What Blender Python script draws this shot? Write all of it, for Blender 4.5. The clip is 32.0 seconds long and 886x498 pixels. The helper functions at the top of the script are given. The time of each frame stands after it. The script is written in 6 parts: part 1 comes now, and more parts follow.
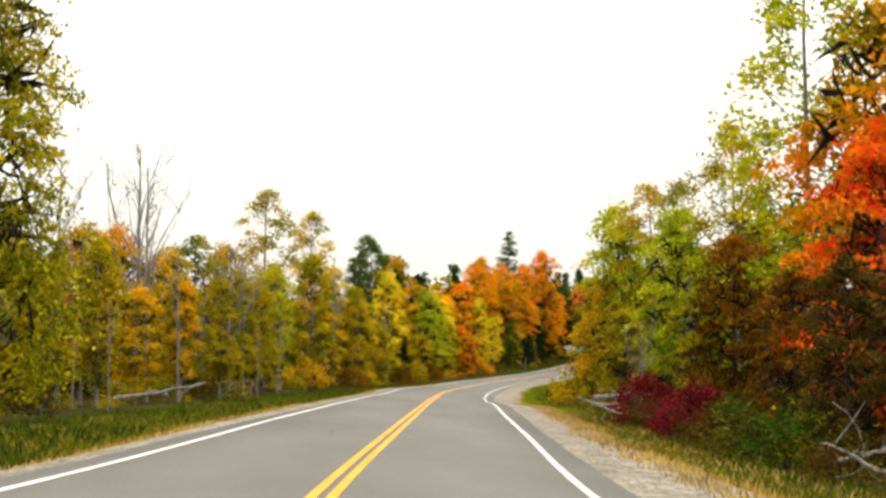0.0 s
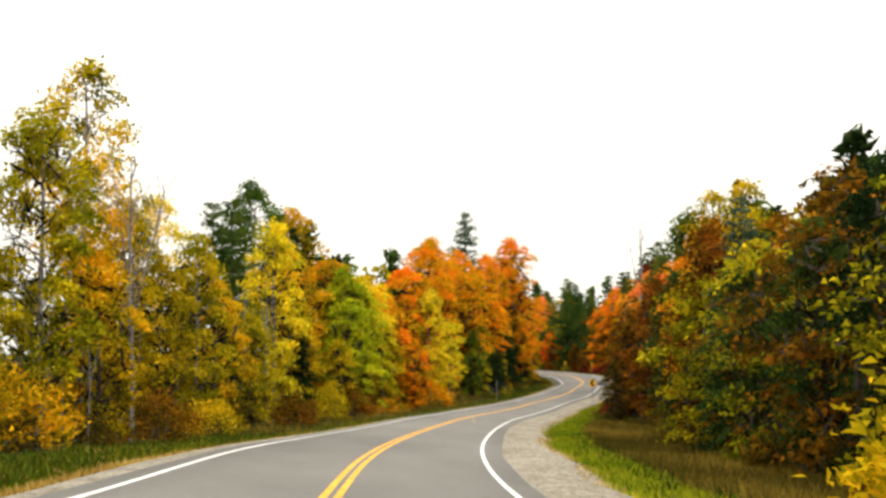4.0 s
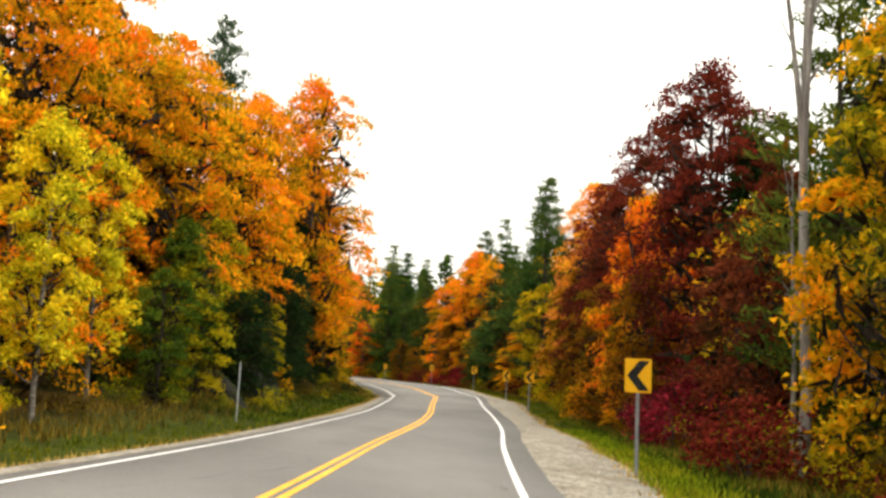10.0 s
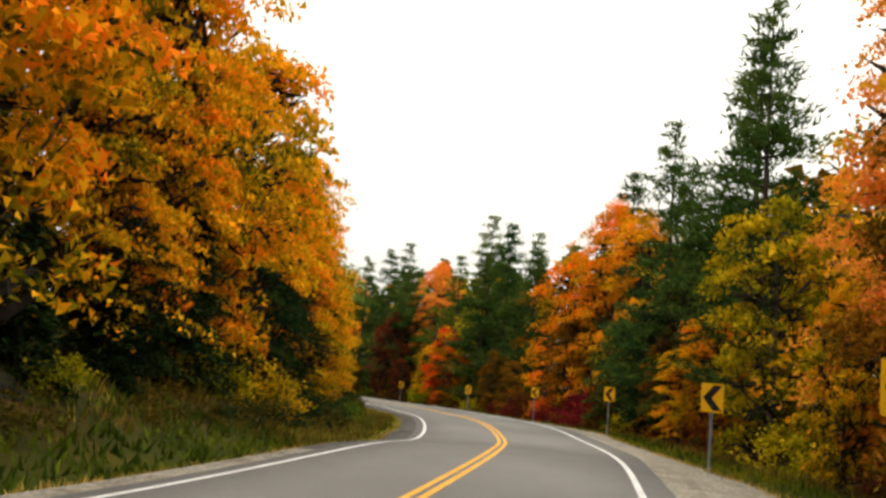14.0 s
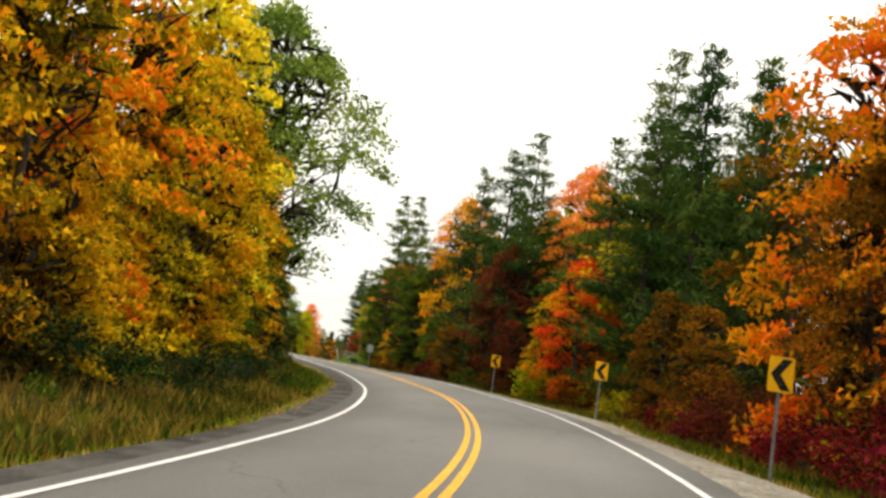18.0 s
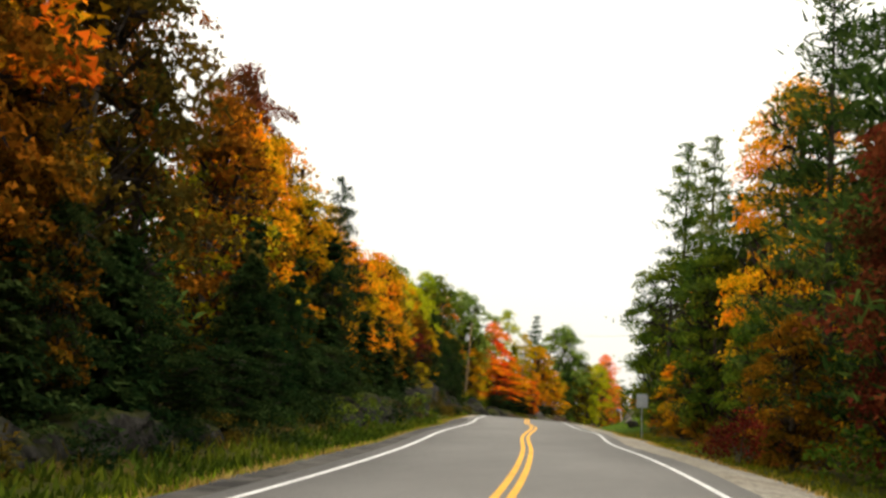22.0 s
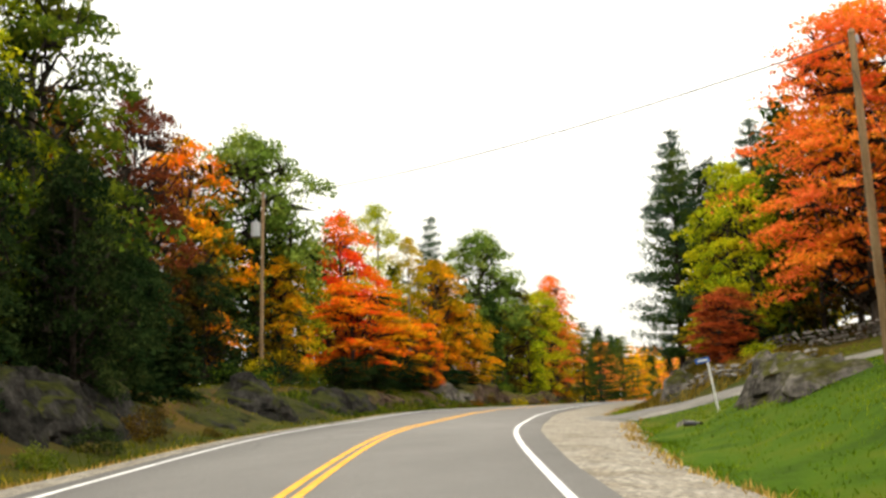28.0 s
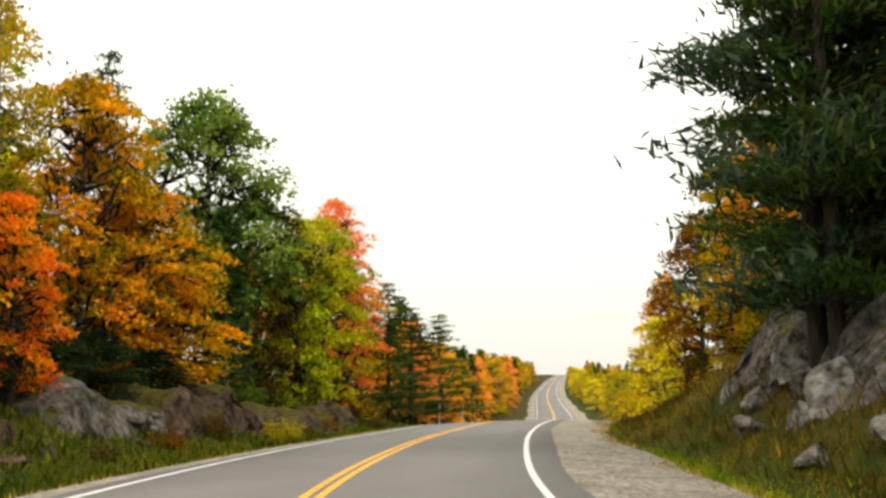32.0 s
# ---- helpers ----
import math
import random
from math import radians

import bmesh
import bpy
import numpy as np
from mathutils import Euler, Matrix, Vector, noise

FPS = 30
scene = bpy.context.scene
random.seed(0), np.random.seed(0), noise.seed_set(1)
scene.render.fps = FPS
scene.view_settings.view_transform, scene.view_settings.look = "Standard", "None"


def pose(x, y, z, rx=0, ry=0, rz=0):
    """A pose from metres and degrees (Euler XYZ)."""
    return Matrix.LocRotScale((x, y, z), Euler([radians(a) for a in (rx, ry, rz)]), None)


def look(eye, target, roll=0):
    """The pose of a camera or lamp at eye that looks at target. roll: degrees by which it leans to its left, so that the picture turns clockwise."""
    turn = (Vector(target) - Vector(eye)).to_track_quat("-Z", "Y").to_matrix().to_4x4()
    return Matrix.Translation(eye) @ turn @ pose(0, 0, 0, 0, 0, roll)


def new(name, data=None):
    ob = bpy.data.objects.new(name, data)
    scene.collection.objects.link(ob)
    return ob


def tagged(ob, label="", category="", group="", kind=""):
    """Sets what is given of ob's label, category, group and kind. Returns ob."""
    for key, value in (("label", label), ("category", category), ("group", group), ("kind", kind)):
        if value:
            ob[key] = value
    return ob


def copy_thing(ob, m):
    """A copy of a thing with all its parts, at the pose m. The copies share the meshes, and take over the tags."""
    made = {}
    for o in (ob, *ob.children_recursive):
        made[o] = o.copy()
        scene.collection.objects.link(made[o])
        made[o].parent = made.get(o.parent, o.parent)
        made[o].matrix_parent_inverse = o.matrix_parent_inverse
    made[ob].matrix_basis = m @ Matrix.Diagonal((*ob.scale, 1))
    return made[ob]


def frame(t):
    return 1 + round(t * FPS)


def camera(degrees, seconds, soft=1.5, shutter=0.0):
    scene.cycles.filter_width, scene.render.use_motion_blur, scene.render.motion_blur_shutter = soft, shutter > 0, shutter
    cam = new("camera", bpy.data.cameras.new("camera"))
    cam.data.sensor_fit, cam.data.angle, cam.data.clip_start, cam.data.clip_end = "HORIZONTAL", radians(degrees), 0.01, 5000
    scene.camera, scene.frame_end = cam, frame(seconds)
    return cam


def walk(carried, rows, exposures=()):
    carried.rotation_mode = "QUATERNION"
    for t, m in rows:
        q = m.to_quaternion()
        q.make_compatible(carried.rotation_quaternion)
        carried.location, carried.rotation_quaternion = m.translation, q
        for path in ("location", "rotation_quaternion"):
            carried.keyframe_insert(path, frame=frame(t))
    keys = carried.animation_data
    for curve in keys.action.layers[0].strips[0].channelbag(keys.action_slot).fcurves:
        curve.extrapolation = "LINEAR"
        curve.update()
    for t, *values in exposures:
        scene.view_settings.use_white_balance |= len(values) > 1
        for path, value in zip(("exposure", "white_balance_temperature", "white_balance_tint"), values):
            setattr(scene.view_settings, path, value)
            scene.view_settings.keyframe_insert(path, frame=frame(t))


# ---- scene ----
cam = camera(43.69, 32.0, soft=2.9)
PATH = [
    (0, (0.100, -0.000, 1.317), (0.113, 9.959, 2.218), -0.17),
    (0.5, (0.225, 7.345, 1.152), (0.234, 17.315, 1.930), -0.51),
    (1, (0.345, 14.688, 0.982), (0.340, 24.667, 1.624), -0.99),
    (1.5, (0.444, 22.017, 0.836), (0.494, 31.996, 1.485), -0.85),
    (2, (0.510, 29.329, 0.692), (0.596, 39.284, 1.634), -0.28),
    (2.5, (0.586, 36.628, 0.527), (0.730, 46.565, 1.637), -0.67),
    (4.5, (0.601, 65.690, -0.292), (1.364, 75.591, 0.888), -1.51),
    (5, (1.113, 72.963, -0.462), (1.993, 82.870, 0.573), -2.06),
    (5.5, (1.556, 80.252, -0.619), (2.532, 90.140, 0.506), -1.30),
    (6, (2.053, 87.550, -0.776), (3.045, 97.437, 0.344), -0.43),
    (6.5, (2.643, 94.850, -0.937), (3.726, 104.747, 0.006), -0.74),
    (7, (3.277, 102.160, -1.070), (4.724, 112.004, -0.065), -0.82),
    (7.5, (4.157, 109.450, -1.134), (5.806, 119.247, 0.004), 0.27),
    (8, (5.266, 116.711, -1.173), (6.870, 126.525, -0.126), 1.90),
    (8.5, (6.603, 123.953, -1.237), (8.183, 133.756, -0.058), 2.72),
    (9, (8.147, 131.181, -1.278), (10.074, 140.903, 0.046), 2.09),
    (9.5, (9.859, 138.366, -1.318), (12.001, 148.054, -0.073), 2.02),
    (10, (11.750, 145.484, -1.344), (14.057, 155.118, 0.021), 2.56),
    (10.5, (13.708, 152.579, -1.278), (15.813, 162.253, 0.132), 3.13),
    (11, (15.762, 159.647, -1.204), (17.703, 169.330, 0.367), 4.62),
    (11.5, (17.801, 166.700, -1.129), (19.584, 176.448, 0.209), 4.76),
    (12, (19.736, 173.741, -1.031), (21.387, 183.493, 0.446), 4.74),
    (12.5, (21.597, 180.777, -0.963), (23.138, 190.547, 0.512), 4.32),
    (13, (23.439, 187.813, -0.875), (24.802, 197.612, 0.580), 4.48),
    (13.5, (25.284, 194.854, -0.745), (26.513, 204.660, 0.782), 4.78),
    (15.5, (32.228, 223.389, -0.002), (32.974, 233.213, 1.708), 6.89),
    (16, (33.663, 230.568, 0.232), (34.465, 240.403, 1.856), 7.67),
    (16.5, (35.009, 237.760, 0.489), (35.592, 247.615, 2.081), 8.34),
    (17, (36.224, 244.961, 0.745), (36.450, 254.843, 2.260), 8.03),
    (17.5, (37.256, 252.173, 1.007), (37.028, 262.071, 2.415), 8.71),
    (18, (38.118, 259.403, 1.266), (37.449, 269.290, 2.604), 8.36),
    (18.5, (38.741, 266.652, 1.493), (37.653, 276.514, 2.739), 7.94),
    (19, (39.100, 273.905, 1.718), (37.804, 283.731, 3.046), 7.11),
    (19.5, (39.149, 281.146, 1.945), (37.371, 290.870, 3.454), 7.52),
    (20, (38.838, 288.395, 2.166), (36.592, 298.022, 3.673), 6.87),
    (20.5, (38.284, 295.646, 2.399), (35.527, 305.150, 3.837), 6.19),
    (21, (37.491, 302.887, 2.640), (34.387, 312.270, 4.166), 5.55),
    (21.5, (36.466, 310.115, 2.900), (33.246, 319.431, 4.588), 5.34),
    (22, (35.293, 317.337, 3.162), (31.786, 326.564, 4.762), 4.65),
    (22.5, (33.957, 324.520, 3.398), (30.261, 333.683, 4.942), 3.81),
    (23, (32.554, 331.688, 3.634), (28.593, 340.758, 5.071), 3.34),
    (23.5, (31.085, 338.849, 3.939), (26.946, 347.811, 5.533), 3.05),
    (24, (29.512, 345.995, 4.241), (25.486, 354.978, 6.001), 1.60),
    (24.5, (27.904, 353.158, 4.467), (23.933, 362.161, 6.251), 2.15),
    (26.5, (19.261, 381.676, 5.250), (15.785, 390.906, 6.900), -0.51),
    (27, (17.165, 388.756, 5.417), (14.058, 398.137, 6.950), -0.68),
    (27.5, (15.016, 395.808, 5.601), (12.152, 405.274, 7.076), -0.98),
    (28, (12.919, 402.864, 5.748), (10.228, 412.401, 7.089), -1.61),
    (28.5, (10.885, 409.919, 5.868), (8.491, 419.517, 7.335), -1.74),
    (29, (8.952, 416.988, 5.990), (6.820, 426.651, 7.437), -2.59),
    (29.5, (7.124, 424.073, 6.089), (5.245, 433.772, 7.641), -2.17),
    (30, (5.391, 431.197, 6.156), (3.691, 440.940, 7.632), -1.73),
    (30.5, (3.762, 438.356, 6.211), (2.215, 448.158, 7.445), -2.97),
    (31, (2.262, 445.559, 6.251), (1.109, 455.400, 7.603), -2.81),
    (31.5, (1.057, 452.829, 6.280), (0.231, 462.676, 7.808), -1.88),
    (32, (-0.056, 460.119, 6.304), (-0.538, 470.018, 7.641), -1.23),
]
EXPOSURES = ((0.0, -0.05), (5.0, 0.06), (7.0, 0.22), (9.0, 0.32), (11.0, 0.12), (13.0, -0.18), (16.0, -0.14), (17.5, -0.06), (19.0, -0.02), (21.0, -0.12), (24.0, 0.0), (27.0, 0.1), (30.0, 0.05), (32.0, -0.1))
walk(cam, [(t, look(eye, target, roll)) for t, eye, target, roll in PATH], exposures=EXPOSURES)
SKY_HORIZON, SKY_ZENITH = 1.05, 3.0

# ---- light and sky: a bright overcast day ----
world = bpy.data.worlds.new("overcast_sky")
scene.world = world
world.use_nodes = True
wn, wl = world.node_tree.nodes, world.node_tree.links
sky = wn.new("ShaderNodeTexSky")
sky.sky_type, sky.sun_disc, sky.sun_elevation, sky.sun_rotation = "NISHITA", False, radians(56), radians(112)
sky_dim = wn.new("ShaderNodeMixRGB")
sky_dim.blend_type, sky_dim.inputs[0].default_value, sky_dim.inputs[2].default_value = "MULTIPLY", 1.0, (0.12, 0.12, 0.12, 1)
wl.new(sky.outputs[0], sky_dim.inputs[1])
cloud_noise = wn.new("ShaderNodeTexNoise")
cloud_noise.inputs["Scale"].default_value, cloud_noise.inputs["Detail"].default_value = 1.6, 3
cloud_ramp = wn.new("ShaderNodeValToRGB")
cloud_ramp.color_ramp.elements[0].color, cloud_ramp.color_ramp.elements[1].color = (0.97, 0.93, 0.82, 1), (1.0, 0.96, 0.86, 1)
cloud_coord = wn.new("ShaderNodeTexCoord")
wl.new(cloud_coord.outputs["Generated"], cloud_noise.inputs["Vector"])
wl.new(cloud_noise.outputs[0], cloud_ramp.inputs[0])
cloud = wn.new("ShaderNodeMixRGB")
cloud.inputs[0].default_value = 0.94
wl.new(sky_dim.outputs[0], cloud.inputs[1])
wl.new(cloud_ramp.outputs[0], cloud.inputs[2])
wl.new(cloud.outputs[0], wn["Background"].inputs[0])
# an overcast sky is brightest overhead
sky_up, sky_level = wn.new("ShaderNodeSeparateXYZ"), wn.new("ShaderNodeMapRange")
wl.new(cloud_coord.outputs["Generated"], sky_up.inputs[0])
wl.new(sky_up.outputs["Z"], sky_level.inputs["Value"])
sky_level.inputs["To Min"].default_value, sky_level.inputs["To Max"].default_value = SKY_HORIZON, SKY_ZENITH
wl.new(sky_level.outputs[0], wn["Background"].inputs[1])
sun = new("sun", bpy.data.lights.new("sun", "SUN"))
sun.data.energy, sun.data.angle, sun.data.color = 1.3, radians(30), (1.0, 0.93, 0.82)
sun.matrix_basis = look((38, -16, 62), (0, 0, 0))

# ---- materials ----
def ramp_colour(nt, fac, stops):
    r = nt.nodes.new("ShaderNodeValToRGB")
    e = r.color_ramp.elements
    e[0].position, e[0].color = stops[0][0], (*stops[0][1], 1)
    e[1].position, e[1].color = stops[-1][0], (*stops[-1][1], 1)
    for at, colour in stops[1:-1]:
        e.new(at).color = (*colour, 1)
    nt.links.new(fac, r.inputs[0])
    return r.outputs[0]


def noise_value(nt, scale, detail=3.0, rough=0.55, coords="Object", stretch=None, distort=0.0):
    tc = nt.nodes.new("ShaderNodeTexCoord")
    n = nt.nodes.new("ShaderNodeTexNoise")
    n.inputs["Scale"].default_value, n.inputs["Detail"].default_value, n.inputs["Roughness"].default_value = scale, detail, rough
    n.inputs["Distortion"].default_value = distort
    out = tc.outputs[coords]
    if stretch:
        mp = nt.nodes.new("ShaderNodeMapping")
        mp.inputs["Scale"].default_value = stretch
        nt.links.new(out, mp.inputs[0])
        out = mp.outputs[0]
    nt.links.new(out, n.inputs["Vector"])
    return n.outputs[0]


def mixed(nt, a, b, fac, mode="MIX"):
    m = nt.nodes.new("ShaderNodeMixRGB")
    m.blend_type = mode
    for socket, value in ((m.inputs[0], fac), (m.inputs[1], a), (m.inputs[2], b)):
        if isinstance(value, (int, float)):
            socket.default_value = value
        elif isinstance(value, tuple):
            socket.default_value = (*value, 1)
        else:
            nt.links.new(value, socket)
    return m.outputs[0]


def surface(name, rough=0.8, metal=0.0, bump=0.0, bump_scale=20.0, bump_coords="Object"):
    m = bpy.data.materials.new(name)
    m.use_nodes = True
    nt, b = m.node_tree, m.node_tree.nodes["Principled BSDF"]
    b.inputs["Roughness"].default_value, b.inputs["Metallic"].default_value = rough, metal
    b.inputs["Specular IOR Level"].default_value = 0.03 if rough > 0.8 else 0.25
    if bump:
        bp = nt.nodes.new("ShaderNodeBump")
        bp.inputs["Strength"].default_value, bp.inputs["Distance"].default_value = bump, 0.05
        nt.links.new(noise_value(nt, bump_scale, 5, 0.6, bump_coords), bp.inputs["Height"])
        nt.links.new(bp.outputs[0], b.inputs["Normal"])
    return m, nt, b.inputs["Base Color"]


def two_tone(name, dark, light, scale=3.0, fine=30.0, rough=0.85, metal=0.0, bump=0.4, stretch=None):
    m, nt, base = surface(name, rough, metal, bump, fine)
    big = ramp_colour(nt, noise_value(nt, scale, 4, 0.6, stretch=stretch), [(0.35, dark), (0.68, light)])
    small = ramp_colour(nt, noise_value(nt, fine, 3, 0.6, stretch=stretch), [(0.3, (0.72, 0.72, 0.72)), (0.7, (1.15, 1.15, 1.15))])
    nt.links.new(mixed(nt, big, small, 1.0, "MULTIPLY"), base)
    return m


def leaf_material(name, *tones, patch=0.35):
    """Leaves: patches of several tones through one crown, each leaf a little off, with light through the blade."""
    m = bpy.data.materials.new(name)
    m.use_nodes = True
    nt = m.node_tree
    b = nt.nodes["Principled BSDF"]
    info, geo = nt.nodes.new("ShaderNodeObjectInfo"), nt.nodes.new("ShaderNodeNewGeometry")
    tc, mp = nt.nodes.new("ShaderNodeTexCoord"), nt.nodes.new("ShaderNodeVectorMath")
    mp.operation = "MULTIPLY_ADD"
    nt.links.new(info.outputs["Random"], mp.inputs[1])
    mp.inputs[0].default_value = (37.0, 53.0, 71.0)
    nt.links.new(tc.outputs["Object"], mp.inputs[2])
    n = nt.nodes.new("ShaderNodeTexNoise")
    n.inputs["Scale"].default_value, n.inputs["Detail"].default_value = patch, 2.5
    nt.links.new(mp.outputs[0], n.inputs["Vector"])
    jitter = nt.nodes.new("ShaderNodeMath")
    jitter.operation = "MULTIPLY_ADD"
    nt.links.new(geo.outputs["Random Per Island"], jitter.inputs[0])
    jitter.inputs[1].default_value = 0.22
    nt.links.new(n.outputs[0], jitter.inputs[2])
    steps = [(0.42 + 0.36 * i / max(1, len(tones) - 1), c) for i, c in enumerate(tones)]
    colour = ramp_colour(nt, jitter.outputs[0], steps)
    hue = nt.nodes.new("ShaderNodeHueSaturation")
    for src, socket, lo, hi in ((info.outputs["Random"], "Hue", 0.488, 0.512), (geo.outputs["Random Per Island"], "Value", 0.7, 1.3)):
        r = nt.nodes.new("ShaderNodeMapRange")
        r.inputs["To Min"].default_value, r.inputs["To Max"].default_value = lo, hi
        nt.links.new(src, r.inputs["Value"])
        nt.links.new(r.outputs[0], hue.inputs[socket])
    nt.links.new(colour, hue.inputs["Color"])
    nt.links.new(hue.outputs[0], b.inputs["Base Color"])
    b.inputs["Roughness"].default_value, b.inputs["Specular IOR Level"].default_value = 0.9, 0.0
    tr, mix = nt.nodes.new("ShaderNodeBsdfTranslucent"), nt.nodes.new("ShaderNodeMixShader")
    nt.links.new(hue.outputs[0], tr.inputs[0])
    mix.inputs[0].default_value = 0.30
    nt.links.new(b.outputs[0], mix.inputs[1])
    nt.links.new(tr.outputs[0], mix.inputs[2])
    nt.links.new(mix.outputs[0], nt.nodes["Material Output"].inputs[0])
    return m


LEAF = {
    "orange": leaf_material("leaves_orange", (0.15, 0.14, 0.006), (0.62, 0.35, 0.008), (0.90, 0.38, 0.008), (0.88, 0.22, 0.010)),
    "amber": leaf_material("leaves_amber", (0.10, 0.11, 0.006), (0.38, 0.26, 0.008), (0.72, 0.37, 0.008), (0.82, 0.28, 0.008)),
    "red_orange": leaf_material("leaves_red_orange", (0.46, 0.25, 0.008), (0.86, 0.30, 0.008), (0.86, 0.17, 0.010), (0.72, 0.07, 0.012)),
    "coral": leaf_material("leaves_coral", (0.86, 0.39, 0.02), (0.90, 0.30, 0.035), (0.84, 0.21, 0.05)),
    "yellow": leaf_material("leaves_yellow", (0.36, 0.36, 0.012), (0.76, 0.62, 0.02), (0.92, 0.66, 0.018)),
    "gold": leaf_material("leaves_gold", (0.09, 0.10, 0.006), (0.32, 0.25, 0.008), (0.62, 0.41, 0.008), (0.80, 0.44, 0.009)),
    "olive": leaf_material("leaves_olive", (0.12, 0.135, 0.008), (0.31, 0.27, 0.008), (0.56, 0.40, 0.009)),
    "lime": leaf_material("leaves_lime", (0.20, 0.27, 0.010), (0.42, 0.45, 0.012), (0.60, 0.52, 0.012)),
    "green": leaf_material("leaves_green", (0.035, 0.07, 0.009), (0.07, 0.125, 0.012), (0.16, 0.19, 0.014)),
    "fresh": leaf_material("leaves_fresh_green", (0.09, 0.15, 0.02), (0.16, 0.24, 0.035), (0.28, 0.34, 0.05)),
    "rust": leaf_material("leaves_rust", (0.08, 0.055, 0.006), (0.18, 0.078, 0.007), (0.32, 0.11, 0.008)),
    "wine": leaf_material("leaves_wine", (0.06, 0.025, 0.009), (0.13, 0.028, 0.013), (0.20, 0.042, 0.016)),
    "red_brown": leaf_material("leaves_red_brown", (0.17, 0.045, 0.012), (0.38, 0.085, 0.02), (0.55, 0.13, 0.03)),
    "crimson": leaf_material("leaves_crimson", (0.06, 0.009, 0.007), (0.15, 0.014, 0.013), (0.30, 0.026, 0.022)),
    "brown": leaf_material("leaves_brown", (0.034, 0.030, 0.007), (0.075, 0.055, 0.009), (0.14, 0.085, 0.011)),
    "pine": leaf_material("needles_pine", (0.020, 0.046, 0.010), (0.045, 0.085, 0.016), (0.095, 0.13, 0.024)),
    "blue_pine": leaf_material("needles_blue_pine", (0.03, 0.06, 0.034), (0.065, 0.11, 0.06), (0.11, 0.155, 0.085)),
    "spruce": leaf_material("needles_spruce", (0.008, 0.020, 0.007), (0.018, 0.036, 0.010), (0.04, 0.06, 0.016)),
    "light_pine": leaf_material("needles_light_pine", (0.04, 0.075, 0.012), (0.09, 0.13, 0.018), (0.16, 0.19, 0.024)),
    "grass": leaf_material("blades_green", (0.055, 0.075, 0.005), (0.11, 0.13, 0.007), (0.21, 0.17, 0.010), patch=0.15),
    "lawn": leaf_material("blades_lawn", (0.05, 0.10, 0.006), (0.11, 0.19, 0.008), (0.20, 0.25, 0.012), patch=0.2),
    "fresh_grass": leaf_material("blades_fresh_green", (0.12, 0.18, 0.008), (0.22, 0.28, 0.010), (0.34, 0.32, 0.015), patch=0.15),
    "clover": leaf_material("leaves_clover", (0.03, 0.055, 0.007), (0.055, 0.09, 0.009), (0.12, 0.14, 0.012), patch=0.3),
    "dry": leaf_material("blades_dry", (0.26, 0.17, 0.03), (0.42, 0.28, 0.06), (0.56, 0.40, 0.11), patch=0.2),
    "brown_weed": leaf_material("blades_withered", (0.05, 0.048, 0.009), (0.13, 0.095, 0.015), (0.29, 0.20, 0.03), patch=0.2),
}
BARK = two_tone("bark_grey_brown", (0.05, 0.04, 0.032), (0.14, 0.115, 0.095), 2.5, 22, stretch=(3, 3, 0.6))
# near-black bark that carries the shade inside the crowns
SHADE_TWIG = two_tone("bark_twigs_shaded", (0.014, 0.011, 0.008), (0.045, 0.036, 0.028), 2.5, 22)
CONIFER_BARK = two_tone("bark_conifer", (0.022, 0.018, 0.014), (0.07, 0.056, 0.045), 2.5, 22, stretch=(3, 3, 0.6))
PALE_BARK = two_tone("bark_pale", (0.11, 0.10, 0.085), (0.36, 0.33, 0.29), 3, 18, stretch=(1, 1, 2.5))
DEAD_WOOD = two_tone("wood_weathered", (0.16, 0.14, 0.125), (0.36, 0.33, 0.30), 2, 24, stretch=(3, 3, 0.5))
POLE_WOOD = two_tone("wood_pole", (0.20, 0.13, 0.07), (0.36, 0.25, 0.14), 1.5, 24, stretch=(4, 4, 0.4))
ROCK = two_tone("granite", (0.03, 0.028, 0.025), (0.36, 0.33, 0.29), 2.6, 9, bump=1.0)
# mossy granite with the shade under the trees put into its colour
ROCK_SHADED = two_tone("granite_mossy_shaded", (0.014, 0.014, 0.011), (0.10, 0.092, 0.078), 2.4, 9, bump=1.0)
ROCK_BROWN = two_tone("granite_iron_stained", (0.03, 0.022, 0.017), (0.17, 0.11, 0.075), 2.0, 9, bump=1.0)
STEEL = two_tone("galvanised_steel", (0.28, 0.29, 0.30), (0.48, 0.49, 0.50), 6, 40, rough=0.45, metal=0.6, bump=0.05)
SIGN_BACK = two_tone("sign_back_aluminium", (0.30, 0.34, 0.36), (0.42, 0.46, 0.48), 3, 40, rough=0.5, metal=0.3, bump=0.02)
SIGN_YELLOW = two_tone("sign_yellow", (0.86, 0.42, 0.006), (0.92, 0.48, 0.008), 4, 40, rough=0.4, bump=0.02)
SIGN_BLACK = two_tone("sign_black", (0.008, 0.008, 0.008), (0.018, 0.018, 0.018), 4, 40, rough=0.45, bump=0.02)
WHITE_PAINT = two_tone("white_post_paint", (0.55, 0.55, 0.53), (0.78, 0.78, 0.76), 4, 30, rough=0.6, bump=0.05)
BLUE_SIGN = two_tone("sign_blue", (0.02, 0.10, 0.42), (0.03, 0.14, 0.50), 4, 30, rough=0.4, bump=0.02)
GUARD_YELLOW = two_tone("guard_yellow", (0.62, 0.50, 0.05), (0.75, 0.62, 0.08), 4, 30, rough=0.5, bump=0.02)
GREY_METAL = two_tone("transformer_grey", (0.36, 0.38, 0.39), (0.50, 0.52, 0.53), 4, 30, rough=0.5, bump=0.03)
WIRE = two_tone("wire_black", (0.02, 0.02, 0.02), (0.05, 0.05, 0.05), 4, 30, rough=0.6, bump=0.0)


